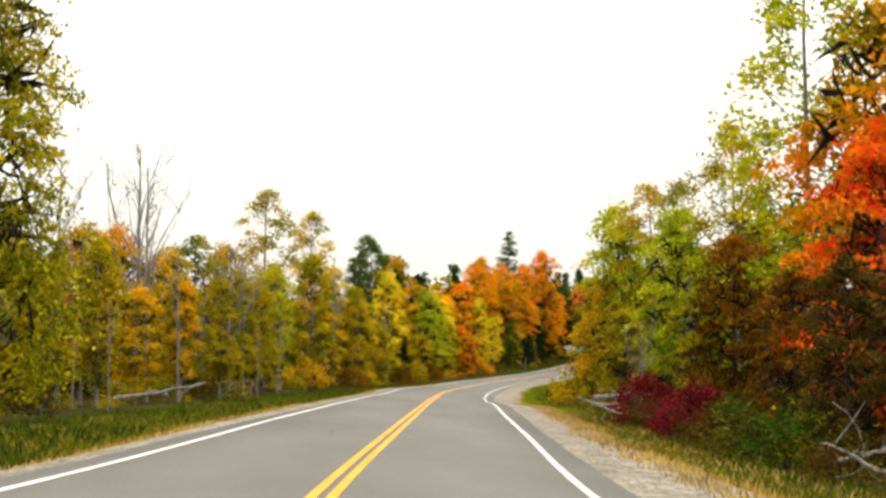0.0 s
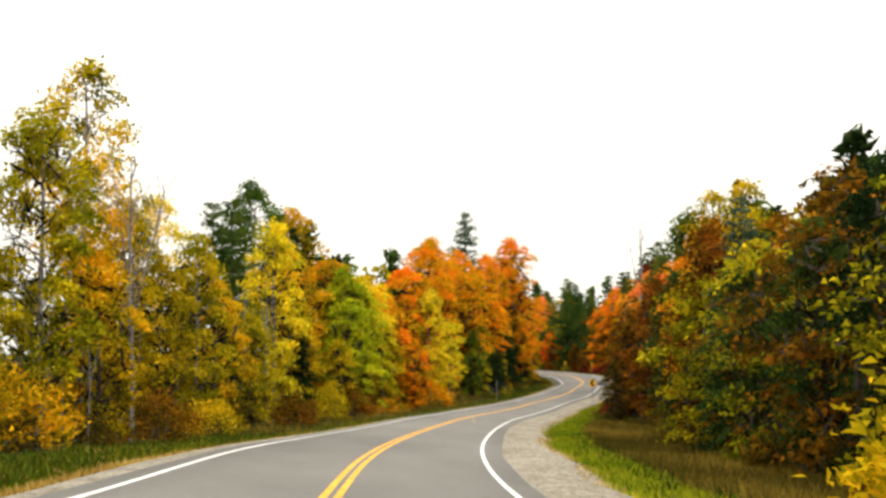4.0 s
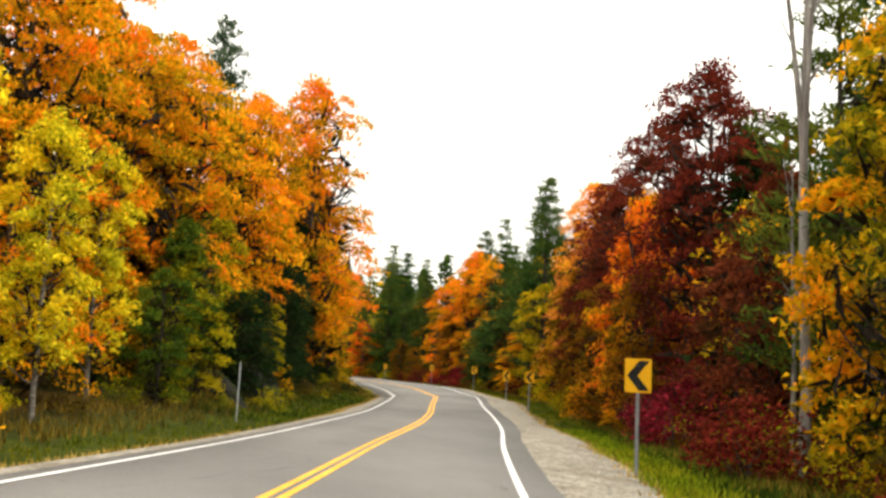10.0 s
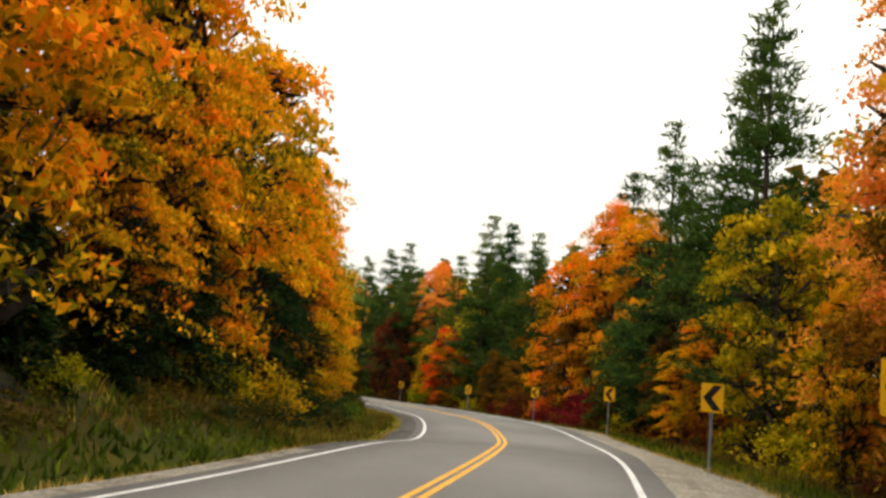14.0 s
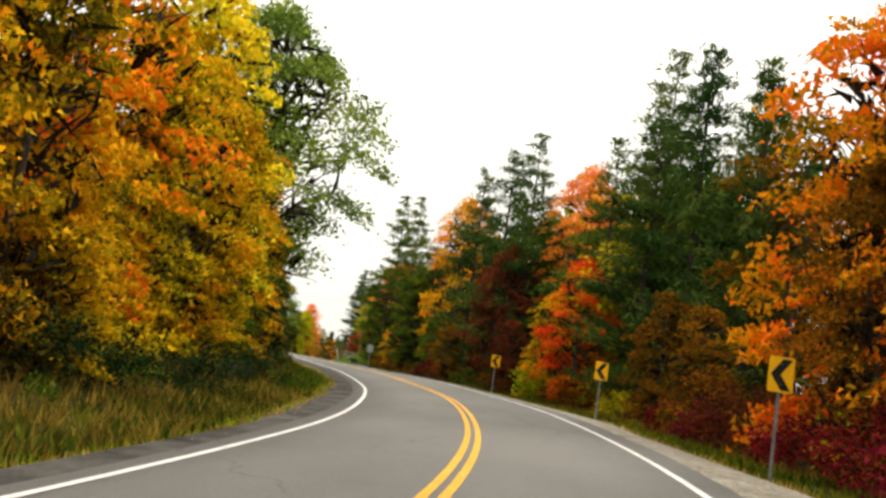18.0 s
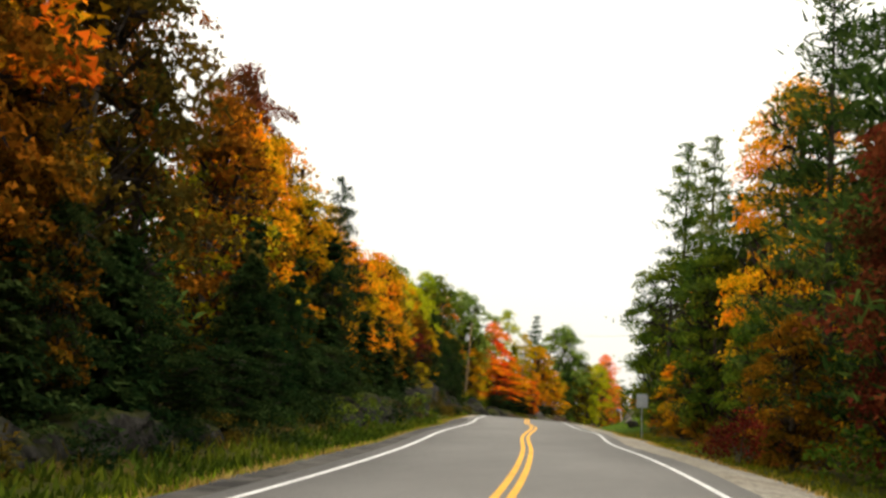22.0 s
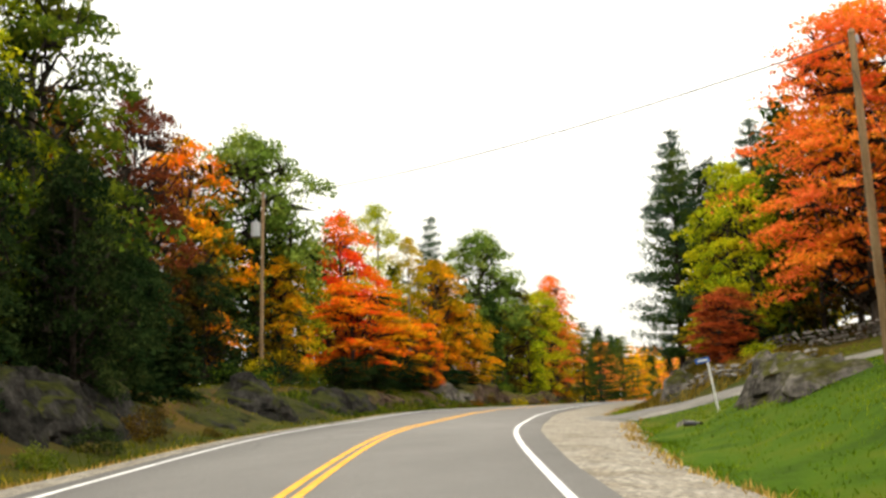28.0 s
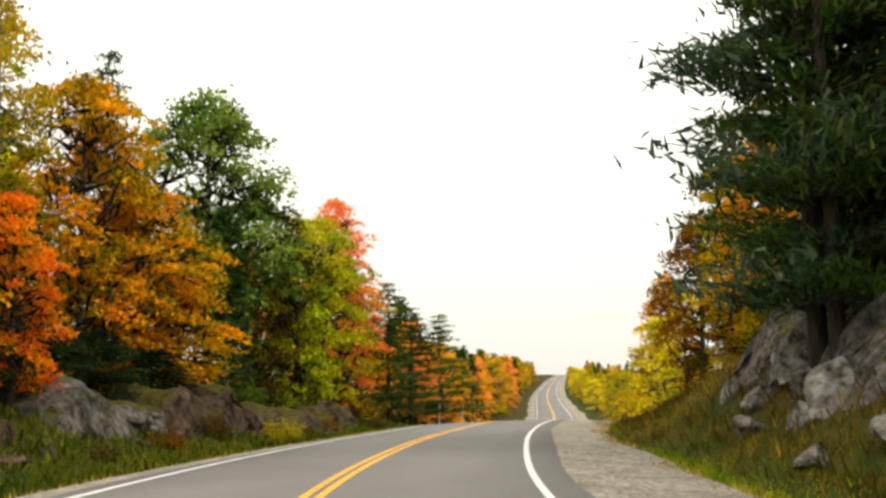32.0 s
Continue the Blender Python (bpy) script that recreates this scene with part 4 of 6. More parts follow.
plant("spruce", 105.2, 13.5, 5.7, 3.1, "spruce")
plant("pine", 106.5, 14.5, 11.1, 2.0, "blue_pine")
plant("maple", 111.2, 14.0, 10.3, 2.2, "rust")
plant("spruce", 113.2, 13.5, 7.1, 3.2, "spruce")
plant("maple", 115.0, 14.5, 11.1, 2.5, "amber")
plant("spruce", 119.0, 16.5, 13.9, 1.0, "spruce")
# from 120 m, left-hand side
plant("maple", 123.0, -11.5, 6.8, 2.5, "olive")
plant("shrub", 125.2, -9.5, 2.4, 2.2, "rust")
plant("birch", 129.0, -12.0, 13.3, 4.0, "yellow")
plant("pine", 131.2, -17.0, 15.2, 1.8, "pine")
plant("maple", 132.0, -12.0, 10.5, 2.6, "gold")
plant("shrub", 133.5, -9.5, 2.5, 2.1, "olive")
plant("pine", 135.2, -17.0, 15.9, 2.6, "pine")
plant("aspen", 139.0, -17.0, 17.9, 3.2, "green")
plant("shrub", 139.8, -9.5, 2.8, 2.7, "rust")
plant("spruce", 139.8, -14.0, 14.6, 1.6, "spruce")
plant("maple", 140.2, -10.6, 5.8, 2.6, "gold")
plant("birch", 142.0, -15.0, 16.1, 2.8, "gold")
plant("maple", 143.5, -10.8, 9.1, 2.8, "lime")
plant("maple", 145.8, -10.0, 3.8, 2.9, "rust")
plant("birch", 146.8, -12.0, 12.0, 4.6, "lime")
plant("maple", 148.0, -11.5, 10.9, 3.5, "lime")
plant("maple", 149.0, -14.0, 13.0, 4.8, "amber")
plant("birch", 150.0, -11.0, 10.0, 2.4, "lime")
plant("birch", 155.0, -11.0, 8.7, 2.4, "yellow")
plant("maple", 155.8, -11.0, 7.1, 3.4, "olive")
plant("maple", 158.0, -14.0, 12.2, 3.7, "yellow")
plant("maple", 160.0, -9.6, 3.3, 2.5, "orange")
plant("maple", 160.5, -9.4, 6.4, 3.4, "orange")
plant("maple", 162.8, -12.5, 10.6, 2.4, "orange")
plant("shrub", 169.8, -9.4, 2.7, 2.4, "orange")
plant("birch", 170.2, -10.2, 12.1, 2.7, "yellow")
plant("maple", 171.2, -13.0, 14.3, 3.7, "orange")
plant("birch", 171.5, -9.8, 7.0, 2.5, "yellow")
plant("birch", 177.5, -9.8, 9.0, 2.9, "yellow")
# from 120 m, right-hand side
plant("hemlock", 121.0, 13.5, 9.2, 3.1, "pine")
plant("aspen", 131.0, 16.5, 15.0, 1.8, "gold")
plant("maple", 135.2, 9.8, 4.1, 2.0, "brown")
plant("maple", 139.8, 13.0, 10.5, 1.9, "rust")
plant("maple", 144.2, 11.0, 8.4, 2.7, "rust")
plant("maple", 149.0, 13.0, 12.0, 3.7, "coral")
plant("maple", 150.2, 10.5, 7.0, 2.7, "rust")
plant("maple", 182.0, 12.0, 9.5, 5.0, "wine")
plant("maple", 187.0, 11.5, 7.5, 4.5, "wine")
plant("shrub", 151.8, 8.6, 1.8, 1.4, "crimson")
plant("spruce", 155.5, 15.0, 15.2, 2.1, "blue_pine")
plant("shrub", 157.0, 8.4, 1.5, 1.6, "wine")
plant("maple", 158.5, 11.0, 6.3, 2.2, "rust")
plant("shrub", 162.5, 8.4, 1.7, 1.9, "crimson")
plant("spruce", 163.6, 16.3, 17.7, 5.4, "blue_pine")
plant("hemlock", 131.5, 15.0, 14.0, 5.5, "light_pine")
plant("maple", 164.8, 11.5, 8.7, 2.7, "brown")
plant("aspen", 167.2, 13.0, 11.7, 2.6, "rust")
plant("maple", 170.5, 11.5, 10.7, 3.1, "amber")
plant("shrub", 174.8, 8.6, 2.4, 2.6, "crimson")
plant("pine", 175.0, 13.0, 14.2, 2.7, "pine")
plant("spruce", 176.2, 16.0, 15.7, 1.2, "blue_pine")
# from 180 m, left-hand side
plant("maple", 182.0, -13.0, 17.8, 4.0, "orange")
plant("birch", 184.0, -10.8, 9.1, 3.3, "yellow")
plant("maple", 187.5, -9.5, 5.1, 2.5, "green")
plant("maple", 189.5, -14.5, 18.6, 5.4, "orange")
plant("maple", 193.0, -9.8, 6.3, 3.3, "olive")
plant("maple", 193.2, -10.4, 7.4, 3.8, "green")
plant("maple", 194.2, -13.5, 15.9, 4.3, "amber")
plant("cedar", 197.0, -9.6, 5.0, 3.0, "spruce")
plant("maple", 198.5, -11.5, 8.4, 4.5, "green")
plant("hemlock", 199.2, -9.0, 5.0, 3.4, "spruce")
plant("maple", 201.2, -11.0, 8.5, 4.9, "olive")
plant("maple", 202.2, -14.0, 17.5, 4.5, "orange")
plant("layered", 196.5, -12.4, 14.5, 6.4, "orange")
plant("layered", 208.5, -12.0, 14.8, 6.4, "orange")
plant("spruce", 131.0, -10.6, 7.6, 2.2, "spruce")
plant("hemlock", 204.0, -9.2, 5.5, 3.4, "spruce")
plant("birch", 207.8, -9.0, 5.0, 1.9, "olive")
plant("hemlock", 211.8, -9.0, 7.3, 3.0, "spruce")
plant("spruce", 211.8, -9.6, 5.4, 2.4, "spruce")
plant("cedar", 212.0, -9.0, 3.1, 2.1, "spruce")
plant("hemlock", 214.0, -9.0, 4.1, 2.6, "spruce")
plant("hemlock", 215.2, -9.2, 7.8, 3.0, "spruce")
plant("layered", 216.0, -12.0, 17.7, 6.6, "orange")
plant("hemlock", 218.2, -9.6, 8.5, 3.2, "spruce")
plant("cedar", 218.5, -9.0, 3.3, 2.4, "spruce")
plant("spruce", 219.8, -9.4, 7.2, 2.7, "spruce")
plant("hemlock", 221.8, -10.0, 10.8, 3.4, "spruce")
plant("spruce", 222.5, -9.2, 5.6, 2.6, "spruce")
plant("hemlock", 223.0, -9.2, 6.8, 3.1, "spruce")
plant("cedar", 226.5, -9.2, 4.0, 2.3, "spruce")
plant("cedar", 230.5, -9.0, 3.0, 2.1, "spruce")
plant("layered", 230.5, -10.0, 8.7, 4.0, "amber")
plant("hemlock", 231.0, -9.0, 4.3, 3.2, "spruce")
plant("layered", 234.5, -10.6, 15.7, 4.4, "orange")
plant("spruce", 236.8, -9.4, 6.4, 3.4, "spruce")
plant("layered", 237.2, -11.5, 18.4, 4.9, "orange")
# from 180 m, right-hand side
plant("pine", 180.0, 13.0, 17.5, 3.9, "light_pine")
plant("shrub", 188.5, 9.0, 3.2, 2.9, "crimson")
plant("maple", 196.5, 12.5, 17.5, 7.5, "wine")
plant("maple", 201.2, 9.4, 5.5, 2.1, "orange")
plant("maple", 204.0, 10.2, 12.5, 3.0, "red_orange")
plant("maple", 199.0, 9.8, 8.1, 2.4, "rust")
plant("maple", 207.5, 12.5, 17.6, 6.0, "wine")
plant("maple", 212.5, 10.0, 8.6, 3.3, "rust")
plant("shrub", 216.0, 8.6, 3.1, 2.1, "amber")
plant("maple", 218.0, 12.0, 16.5, 4.9, "wine")
plant("maple", 222.0, 9.8, 7.2, 3.0, "rust")
plant("shrub", 222.5, 8.2, 1.9, 1.8, "olive")
plant("maple", 224.2, 10.5, 12.4, 3.0, "wine")
plant("maple", 231.0, 13.0, 17.1, 6.2, "wine")
plant("maple", 231.5, 10.5, 10.8, 3.4, "rust")
plant("maple", 237.5, 9.6, 5.9, 3.2, "amber")
plant("maple", 237.8, 12.5, 18.9, 4.2, "coral")
# from 240 m, left-hand side
plant("layered", 240.5, -9.8, 11.0, 3.9, "amber")
plant("shrub", 243.5, -8.2, 2.1, 2.2, "gold")
plant("layered", 250.2, -11.4, 14.9, 4.6, "orange")
# dark hemlocks added here stand for a shaded hollow below the crowns
plant("hemlock", 245.0, -9.2, 5.5, 3.2, "spruce")
plant("hemlock", 249.0, -9.4, 6.2, 3.4, "spruce")
plant("hemlock", 254.0, -9.3, 5.2, 3.2, "spruce")
plant("maple", 260.5, -12.0, 11.3, 3.8, "orange")
plant("layered", 262.8, -9.2, 4.6, 3.5, "amber")
plant("layered", 264.5, -9.8, 7.6, 3.4, "orange")
plant("maple", 266.2, -12.0, 13.1, 3.8, "orange")
plant("layered", 267.8, -9.8, 8.2, 4.0, "amber")
plant("maple", 273.5, -10.2, 8.4, 3.0, "green")
plant("maple", 277.5, -13.5, 16.2, 2.5, "green")
plant("maple", 279.2, -9.2, 5.0, 3.7, "amber")
plant("maple", 280.5, -12.0, 16.1, 3.6, "orange")
plant("maple", 284.8, -9.6, 9.3, 3.1, "gold")
plant("maple", 285.8, -8.8, 3.8, 3.0, "gold")
plant("maple", 288.5, -9.2, 5.1, 3.0, "amber")
plant("maple", 292.0, -11.5, 14.6, 4.2, "orange")
plant("maple", 294.5, -10.2, 10.1, 3.0, "gold")
plant("maple", 298.8, -8.8, 3.8, 2.8, "amber")
plant("maple", 299.2, -9.6, 9.9, 3.4, "gold")
# from 240 m, right-hand side
plant("maple", 250.5, 10.4, 11.1, 4.4, "olive")
plant("pine", 257.5, 12.0, 23.0, 6.5, "pine")
plant("layered", 260.8, 9.2, 5.0, 2.5, "orange")
plant("layered", 260.8, 11.0, 7.0, 4.5, "orange")
plant("hemlock", 265.0, 9.6, 10.2, 4.6, "pine")
plant("maple", 266.2, 10.0, 6.5, 4.1, "rust")
plant("pine", 268.2, 15.0, 24.5, 5.7, "pine")
plant("pine", 269.5, 11.5, 17.0, 7.0, "pine")
plant("hemlock", 271.5, 10.0, 8.5, 5.0, "spruce")
plant("pine", 273.0, 11.0, 20.5, 5.4, "pine")
plant("maple", 286.0, 13.5, 17.0, 7.7, "orange")
plant("hemlock", 280.0, 10.5, 8.0, 5.0, "pine")
plant("shrub", 281.8, 8.4, 3.2, 3.2, "crimson")
plant("shrub", 286.5, 8.4, 3.2, 3.4, "crimson")
plant("shrub", 289.8, 8.0, 2.3, 3.2, "crimson")
plant("maple", 290.0, 12.0, 18.4, 5.8, "orange")
plant("maple", 292.8, 9.8, 9.6, 3.9, "rust")
plant("pine", 293.2, 15.0, 21.9, 6.0, "pine")
plant("shrub", 295.2, 7.8, 2.0, 3.2, "crimson")
plant("maple", 296.8, 11.0, 14.7, 5.0, "orange")
# from 300 m, left-hand side
plant("maple", 301.8, -9.0, 6.3, 3.1, "gold")
plant("maple", 301.8, -10.6, 14.0, 4.0, "yellow")
plant("maple", 304.5, -9.0, 3.6, 2.8, "gold")
plant("maple", 308.8, -10.4, 10.4, 3.1, "amber")
plant("maple", 312.2, -9.4, 7.5, 3.2, "amber")
plant("cedar", 321.0, -9.0, 3.9, 3.1, "spruce")
for s_young, h_young in ((318.5, 2.4), (323.0, 2.8), (327.5, 2.2), (346.5, 2.6), (351.0, 2.4), (355.0, 3.0), (364.5, 2.6), (368.0, 3.0)):
    plant("hemlock", s_young, -8.6, h_young, 3.4, "spruce")
plant("hemlock", 306.5, -9.2, 6.5, 3.6, "green")
plant("hemlock", 313.5, -8.8, 6.0, 3.4, "spruce")
plant("maple", 317.5, -8.8, 6.5, 3.4, "gold")
plant("hemlock", 322.5, -9.4, 7.0, 3.6, "spruce")
plant("spruce", 324.8, -9.2, 3.6, 2.1, "spruce")
plant("hemlock", 326.2, -9.0, 3.4, 2.6, "spruce")
plant("hemlock", 329.5, -8.8, 3.4, 2.7, "spruce")
plant("maple", 330.0, -10.0, 6.1, 2.8, "brown")
plant("maple", 330.2, -12.5, 13.2, 3.5, "orange")
plant("maple", 330.8, -10.2, 8.8, 3.5, "rust")
plant("cedar", 331.2, -8.6, 3.4, 2.3, "spruce")
plant("cedar", 331.5, -8.5, 1.9, 2.0, "spruce")
plant("hemlock", 333.5, -8.6, 3.7, 2.9, "spruce")
plant("maple", 335.5, -12.5, 15.1, 3.5, "rust")
plant("maple", 335.5, -10.0, 6.3, 3.1, "brown")
plant("cedar", 336.2, -8.8, 4.8, 2.8, "spruce")
plant("maple", 338.5, -10.6, 9.5, 4.0, "rust")
plant("cedar", 339.5, -8.8, 3.6, 2.4, "spruce")
plant("maple", 341.2, -10.0, 7.6, 2.8, "rust")
plant("maple", 341.2, -12.0, 15.6, 3.7, "brown")
plant("hemlock", 341.5, -9.0, 4.6, 2.6, "spruce")
plant("cedar", 344.0, -8.8, 4.4, 2.9, "spruce")
plant("hemlock", 344.8, -8.8, 4.4, 2.6, "spruce")
plant("maple", 345.8, -10.6, 11.8, 3.0, "brown")
plant("maple", 350.2, -13.0, 15.2, 3.9, "rust")
plant("cedar", 354.8, -8.8, 3.7, 2.2, "spruce")
plant("spruce", 356.2, -9.0, 6.3, 2.3, "spruce")
plant("hemlock", 356.5, -9.2, 5.0, 2.8, "spruce")
plant("cedar", 357.5, -9.5, 6.7, 2.6, "spruce")
plant("spruce", 358.0, -8.8, 4.2, 2.7, "spruce")
plant("maple", 359.2, -11.5, 11.0, 3.3, "rust")
plant("hemlock", 359.8, -8.8, 4.7, 2.6, "spruce")
# from 300 m, right-hand side
plant("shrub", 301.8, 8.2, 2.6, 2.2, "wine")
plant("shrub", 303.8, 7.8, 1.9, 2.1, "crimson")
plant("shrub", 304.8, 9.0, 3.2, 1.7, "rust")
plant("maple", 306.2, 9.5, 5.4, 3.4, "rust")
plant("shrub", 307.8, 7.8, 1.7, 2.1, "crimson")
plant("pine", 311.2, 13.0, 17.5, 6.5, "pine")
plant("maple", 313.5, 10.0, 6.7, 3.8, "rust")
plant("pine", 316.5, 15.0, 19.5, 6.5, "light_pine")
plant("pine", 319.5, 13.0, 21.1, 7.2, "pine")
plant("pine", 324.0, 12.0, 18.0, 7.4, "pine")
plant("pine", 326.5, 13.5, 22.6, 7.8, "light_pine")
plant("maple", 330.8, 10.0, 9.4, 5.6, "red_orange")
plant("shrub", 334.0, 8.4, 3.2, 2.9, "lime")
plant("maple", 334.0, 9.0, 7.4, 3.8, "amber")
plant("pine", 334.8, 13.0, 18.6, 6.8, "light_pine")
plant("maple", 343.0, 9.0, 5.7, 3.3, "wine")
plant("maple", 348.2, 16.0, 18.9, 5.3, "coral")
plant("maple", 349.0, 10.5, 11.7, 3.8, "wine")
plant("pine", 349.2, 11.5, 21.3, 4.5, "pine")
plant("maple", 353.0, 11.0, 10.8, 4.7, "wine")
plant("pine", 356.0, 11.5, 21.2, 6.8, "pine")
plant("maple", 358.5, 8.6, 5.1, 3.5, "rust")
# from 360 m, left-hand side
plant("cedar", 362.0, -8.8, 6.0, 3.0, "spruce")
plant("maple", 364.2, -12.0, 11.2, 3.2, "orange")
plant("cedar", 370.0, -9.2, 4.8, 3.6, "spruce")
plant("hemlock", 371.0, -9.4, 6.7, 2.4, "spruce")
plant("maple", 371.5, -11.5, 10.0, 3.3, "amber")
plant("cedar", 372.8, -10.0, 8.5, 4.3, "spruce")
plant("cedar", 376.5, -8.8, 5.0, 2.6, "spruce")
plant("pine", 378.8, -11.0, 11.8, 2.4, "spruce")
plant("maple", 379.0, -17.0, 16.9, 3.4, "wine")
plant("cedar", 386.5, -8.6, 3.4, 2.5, "spruce")
plant("maple", 387.2, -11.5, 9.2, 3.8, "orange")
plant("cedar", 387.8, -9.4, 5.6, 3.0, "spruce")
plant("spruce", 392.5, -8.8, 4.8, 2.6, "spruce")
plant("maple", 393.8, -11.5, 8.4, 2.9, "amber")
plant("aspen", 397.2, -15.0, 11.8, 3.5, "gold")
plant("maple", 402.8, -12.0, 10.5, 3.4, "orange")
plant("cedar", 403.0, -9.0, 4.1, 2.8, "spruce")
plant("aspen", 404.5, -16.0, 13.9, 3.3, "gold")
plant("maple", 411.5, -12.0, 10.4, 3.1, "amber")
plant("maple", 416.0, -9.4, 3.3, 2.3, "olive")
plant("maple", 419.2, -10.0, 5.7, 2.6, "wine")
plant("hemlock", 419.8, -8.6, 4.7, 3.3, "spruce")
# from 360 m, right-hand side
plant("shrub", 363.5, 8.0, 2.4, 2.9, "crimson")
plant("pine", 365.8, 11.5, 20.9, 5.5, "pine")
plant("maple", 371.2, 9.4, 6.3, 2.9, "green")
plant("maple", 379.5, 13.0, 19.6, 6.7, "orange")
plant("maple", 384.8, 10.0, 11.1, 6.1, "green")
plant("pine", 385.8, 11.5, 14.8, 8.5, "pine")
plant("maple", 391.5, 9.5, 5.5, 3.2, "amber")
plant("maple", 403.0, 10.0, 12.7, 5.2, "green")
plant("pine", 405.5, 13.0, 22.5, 5.1, "light_pine")
plant("pine", 409.2, 11.5, 22.8, 7.6, "green")
plant("maple", 409.8, 10.5, 7.7, 6.8, "green")
# from 420 m, left-hand side
plant("round", 421.8, -14.0, 11.9, 2.9, "fresh")
plant("maple", 423.8, -10.5, 7.6, 3.2, "rust")
plant("birch", 424.2, -9.6, 7.0, 2.4, "gold")
plant("spruce", 424.5, -9.6, 5.4, 2.8, "spruce")
plant("aspen", 425.8, -13.0, 10.8, 2.3, "lime")
plant("hemlock", 426.2, -9.2, 7.1, 3.4, "spruce")
plant("cedar", 428.2, -9.6, 5.4, 3.7, "spruce")
plant("spruce", 431.2, -10.0, 9.2, 2.7, "spruce")
plant("hemlock", 432.0, -8.8, 6.4, 3.2, "spruce")
plant("layered", 432.8, -14.5, 12.1, 3.1, "orange")
plant("round", 433.0, -13.0, 11.0, 5.0, "lime")
plant("hemlock", 437.0, -10.6, 9.0, 4.0, "spruce")
plant("spruce", 435.5, -9.8, 9.0, 2.6, "spruce")
plant("maple", 435.5, -13.5, 11.3, 3.6, "olive")
plant("hemlock", 439.8, -8.8, 7.4, 3.3, "spruce")
plant("spruce", 440.8, -9.8, 6.3, 3.4, "spruce")
plant("round", 441.0, -15.5, 12.8, 3.5, "lime")
plant("birch", 441.2, -14.5, 10.3, 3.1, "olive")
plant("maple", 442.6, -11.4, 13.5, 5.0, "green")
plant("aspen", 441.6, -12.6, 14.0, 4.0, "lime")
plant("hemlock", 443.8, -9.6, 7.5, 3.6, "spruce")
plant("cedar", 446.0, -9.8, 5.0, 3.4, "spruce")
plant("spruce", 449.2, -13.5, 10.7, 2.9, "spruce")
plant("spruce", 450.0, -10.5, 4.0, 2.6, "spruce")
plant("cedar", 450.8, -9.6, 3.1, 2.6, "spruce")
plant("maple", 453.0, -16.0, 12.2, 3.5, "rust")
plant("spruce", 461.2, -15.5, 8.7, 3.6, "spruce")
plant("maple", 463.5, -15.0, 6.4, 3.3, "brown")
plant("maple", 463.8, -17.0, 15.2, 2.9, "wine")
plant("maple", 472.0, -18.0, 14.7, 2.7, "orange")
plant("maple", 475.2, -13.0, 8.1, 3.1, "amber")
plant("round", 476.0, -15.0, 16.0, 6.7, "fresh")
# from 420 m, right-hand side
plant("maple", 433.5, 15.0, 9.5, 4.3, "coral")
plant("pine", 461.0, 26.0, 18.7, 3.5, "light_pine")
plant("layered", 463.5, 24.0, 13.5, 5.0, "orange")
# a sumac, built with the tiered maple's shape and label
plant("layered", 466.5, 12.2, 3.9, 3.6, "red_brown")
plant("shrub", 464.6, 13.8, 1.0, 1.8, "lime")
plant("hemlock", 468.5, 13.4, 2.8, 2.8, "spruce")
# another sumac in the tiered maple's shape
plant("layered", 472.5, 13.2, 4.0, 4.0, "red_brown")
plant("layered", 478.0, 21.0, 16.5, 8.5, "orange")
plant("layered", 467.0, 19.8, 16.8, 12.0, "coral")
plant("maple", 476.5, 15.0, 10.5, 5.0, "lime")
# from 480 m, left-hand side
# low dark hemlocks, added in place of the black shade under the crowns
for s_young, h_young in ((479.0, 2.2), (484.5, 2.6), (488.0, 3.0), (491.5, 2.8), (495.0, 3.2), (498.5, 2.6), (503.0, 2.4), (508.5, 2.2)):
    plant("hemlock", s_young, -10.4, h_young, 3.6, "spruce")
plant("layered", 486.0, -12.0, 7.4, 8.0, "red_orange")
plant("aspen", 503.0, -13.6, 13.5, 4.2, "olive")
plant("maple", 491.5, -15.0, 13.6, 5.2, "red_orange")
plant("layered", 493.0, -11.0, 5.7, 5.7, "orange")
plant("maple", 496.2, -9.5, 5.6, 2.0, "red_orange")
plant("layered", 507.0, -12.5, 11.9, 5.6, "amber")
plant("layered", 510.2, -11.5, 8.5, 6.3, "amber")
plant("aspen", 511.5, -20.0, 18.7, 6.6, "lime")
plant("layered", 513.0, -11.0, 7.3, 5.1, "amber")
plant("pine", 524.8, -20.0, 19.7, 3.1, "blue_pine")
plant("round", 529.0, -16.0, 18.2, 8.1, "fresh")
plant("maple", 531.5, -14.0, 12.9, 5.1, "brown")
plant("maple", 533.2, -12.0, 11.9, 5.1, "lime")
plant("maple", 537.0, -11.5, 12.6, 5.6, "lime")
plant("maple", 543.8, -12.5, 15.3, 6.9, "coral")
plant("pine", 547.2, -9.5, 10.1, 5.6, "pine")
plant("pine", 555.5, -9.5, 9.4, 6.7, "pine")
plant("pine", 562.8, -9.6, 4.3, 5.6, "pine")
plant("pine", 564.8, -8.5, 10.2, 7.1, "light_pine")
# from 480 m, right-hand side
plant("maple", 483.0, 14.0, 12.5, 4.9, "lime")
plant("pine", 485.2, 16.0, 15.3, 3.1, "blue_pine")
plant("birch", 486.0, 13.5, 8.4, 4.4, "olive")
plant("maple", 487.0, 12.5, 3.0, 3.8, "olive")
plant("pine", 494.5, 10.3, 17.4, 5.4, "pine")
plant("aspen", 495.2, 14.0, 12.3, 5.5, "lime")
plant("pine", 498.5, 11.5, 14.1, 6.5, "pine")
plant("maple", 513.0, 11.0, 3.5, 2.9, "gold")
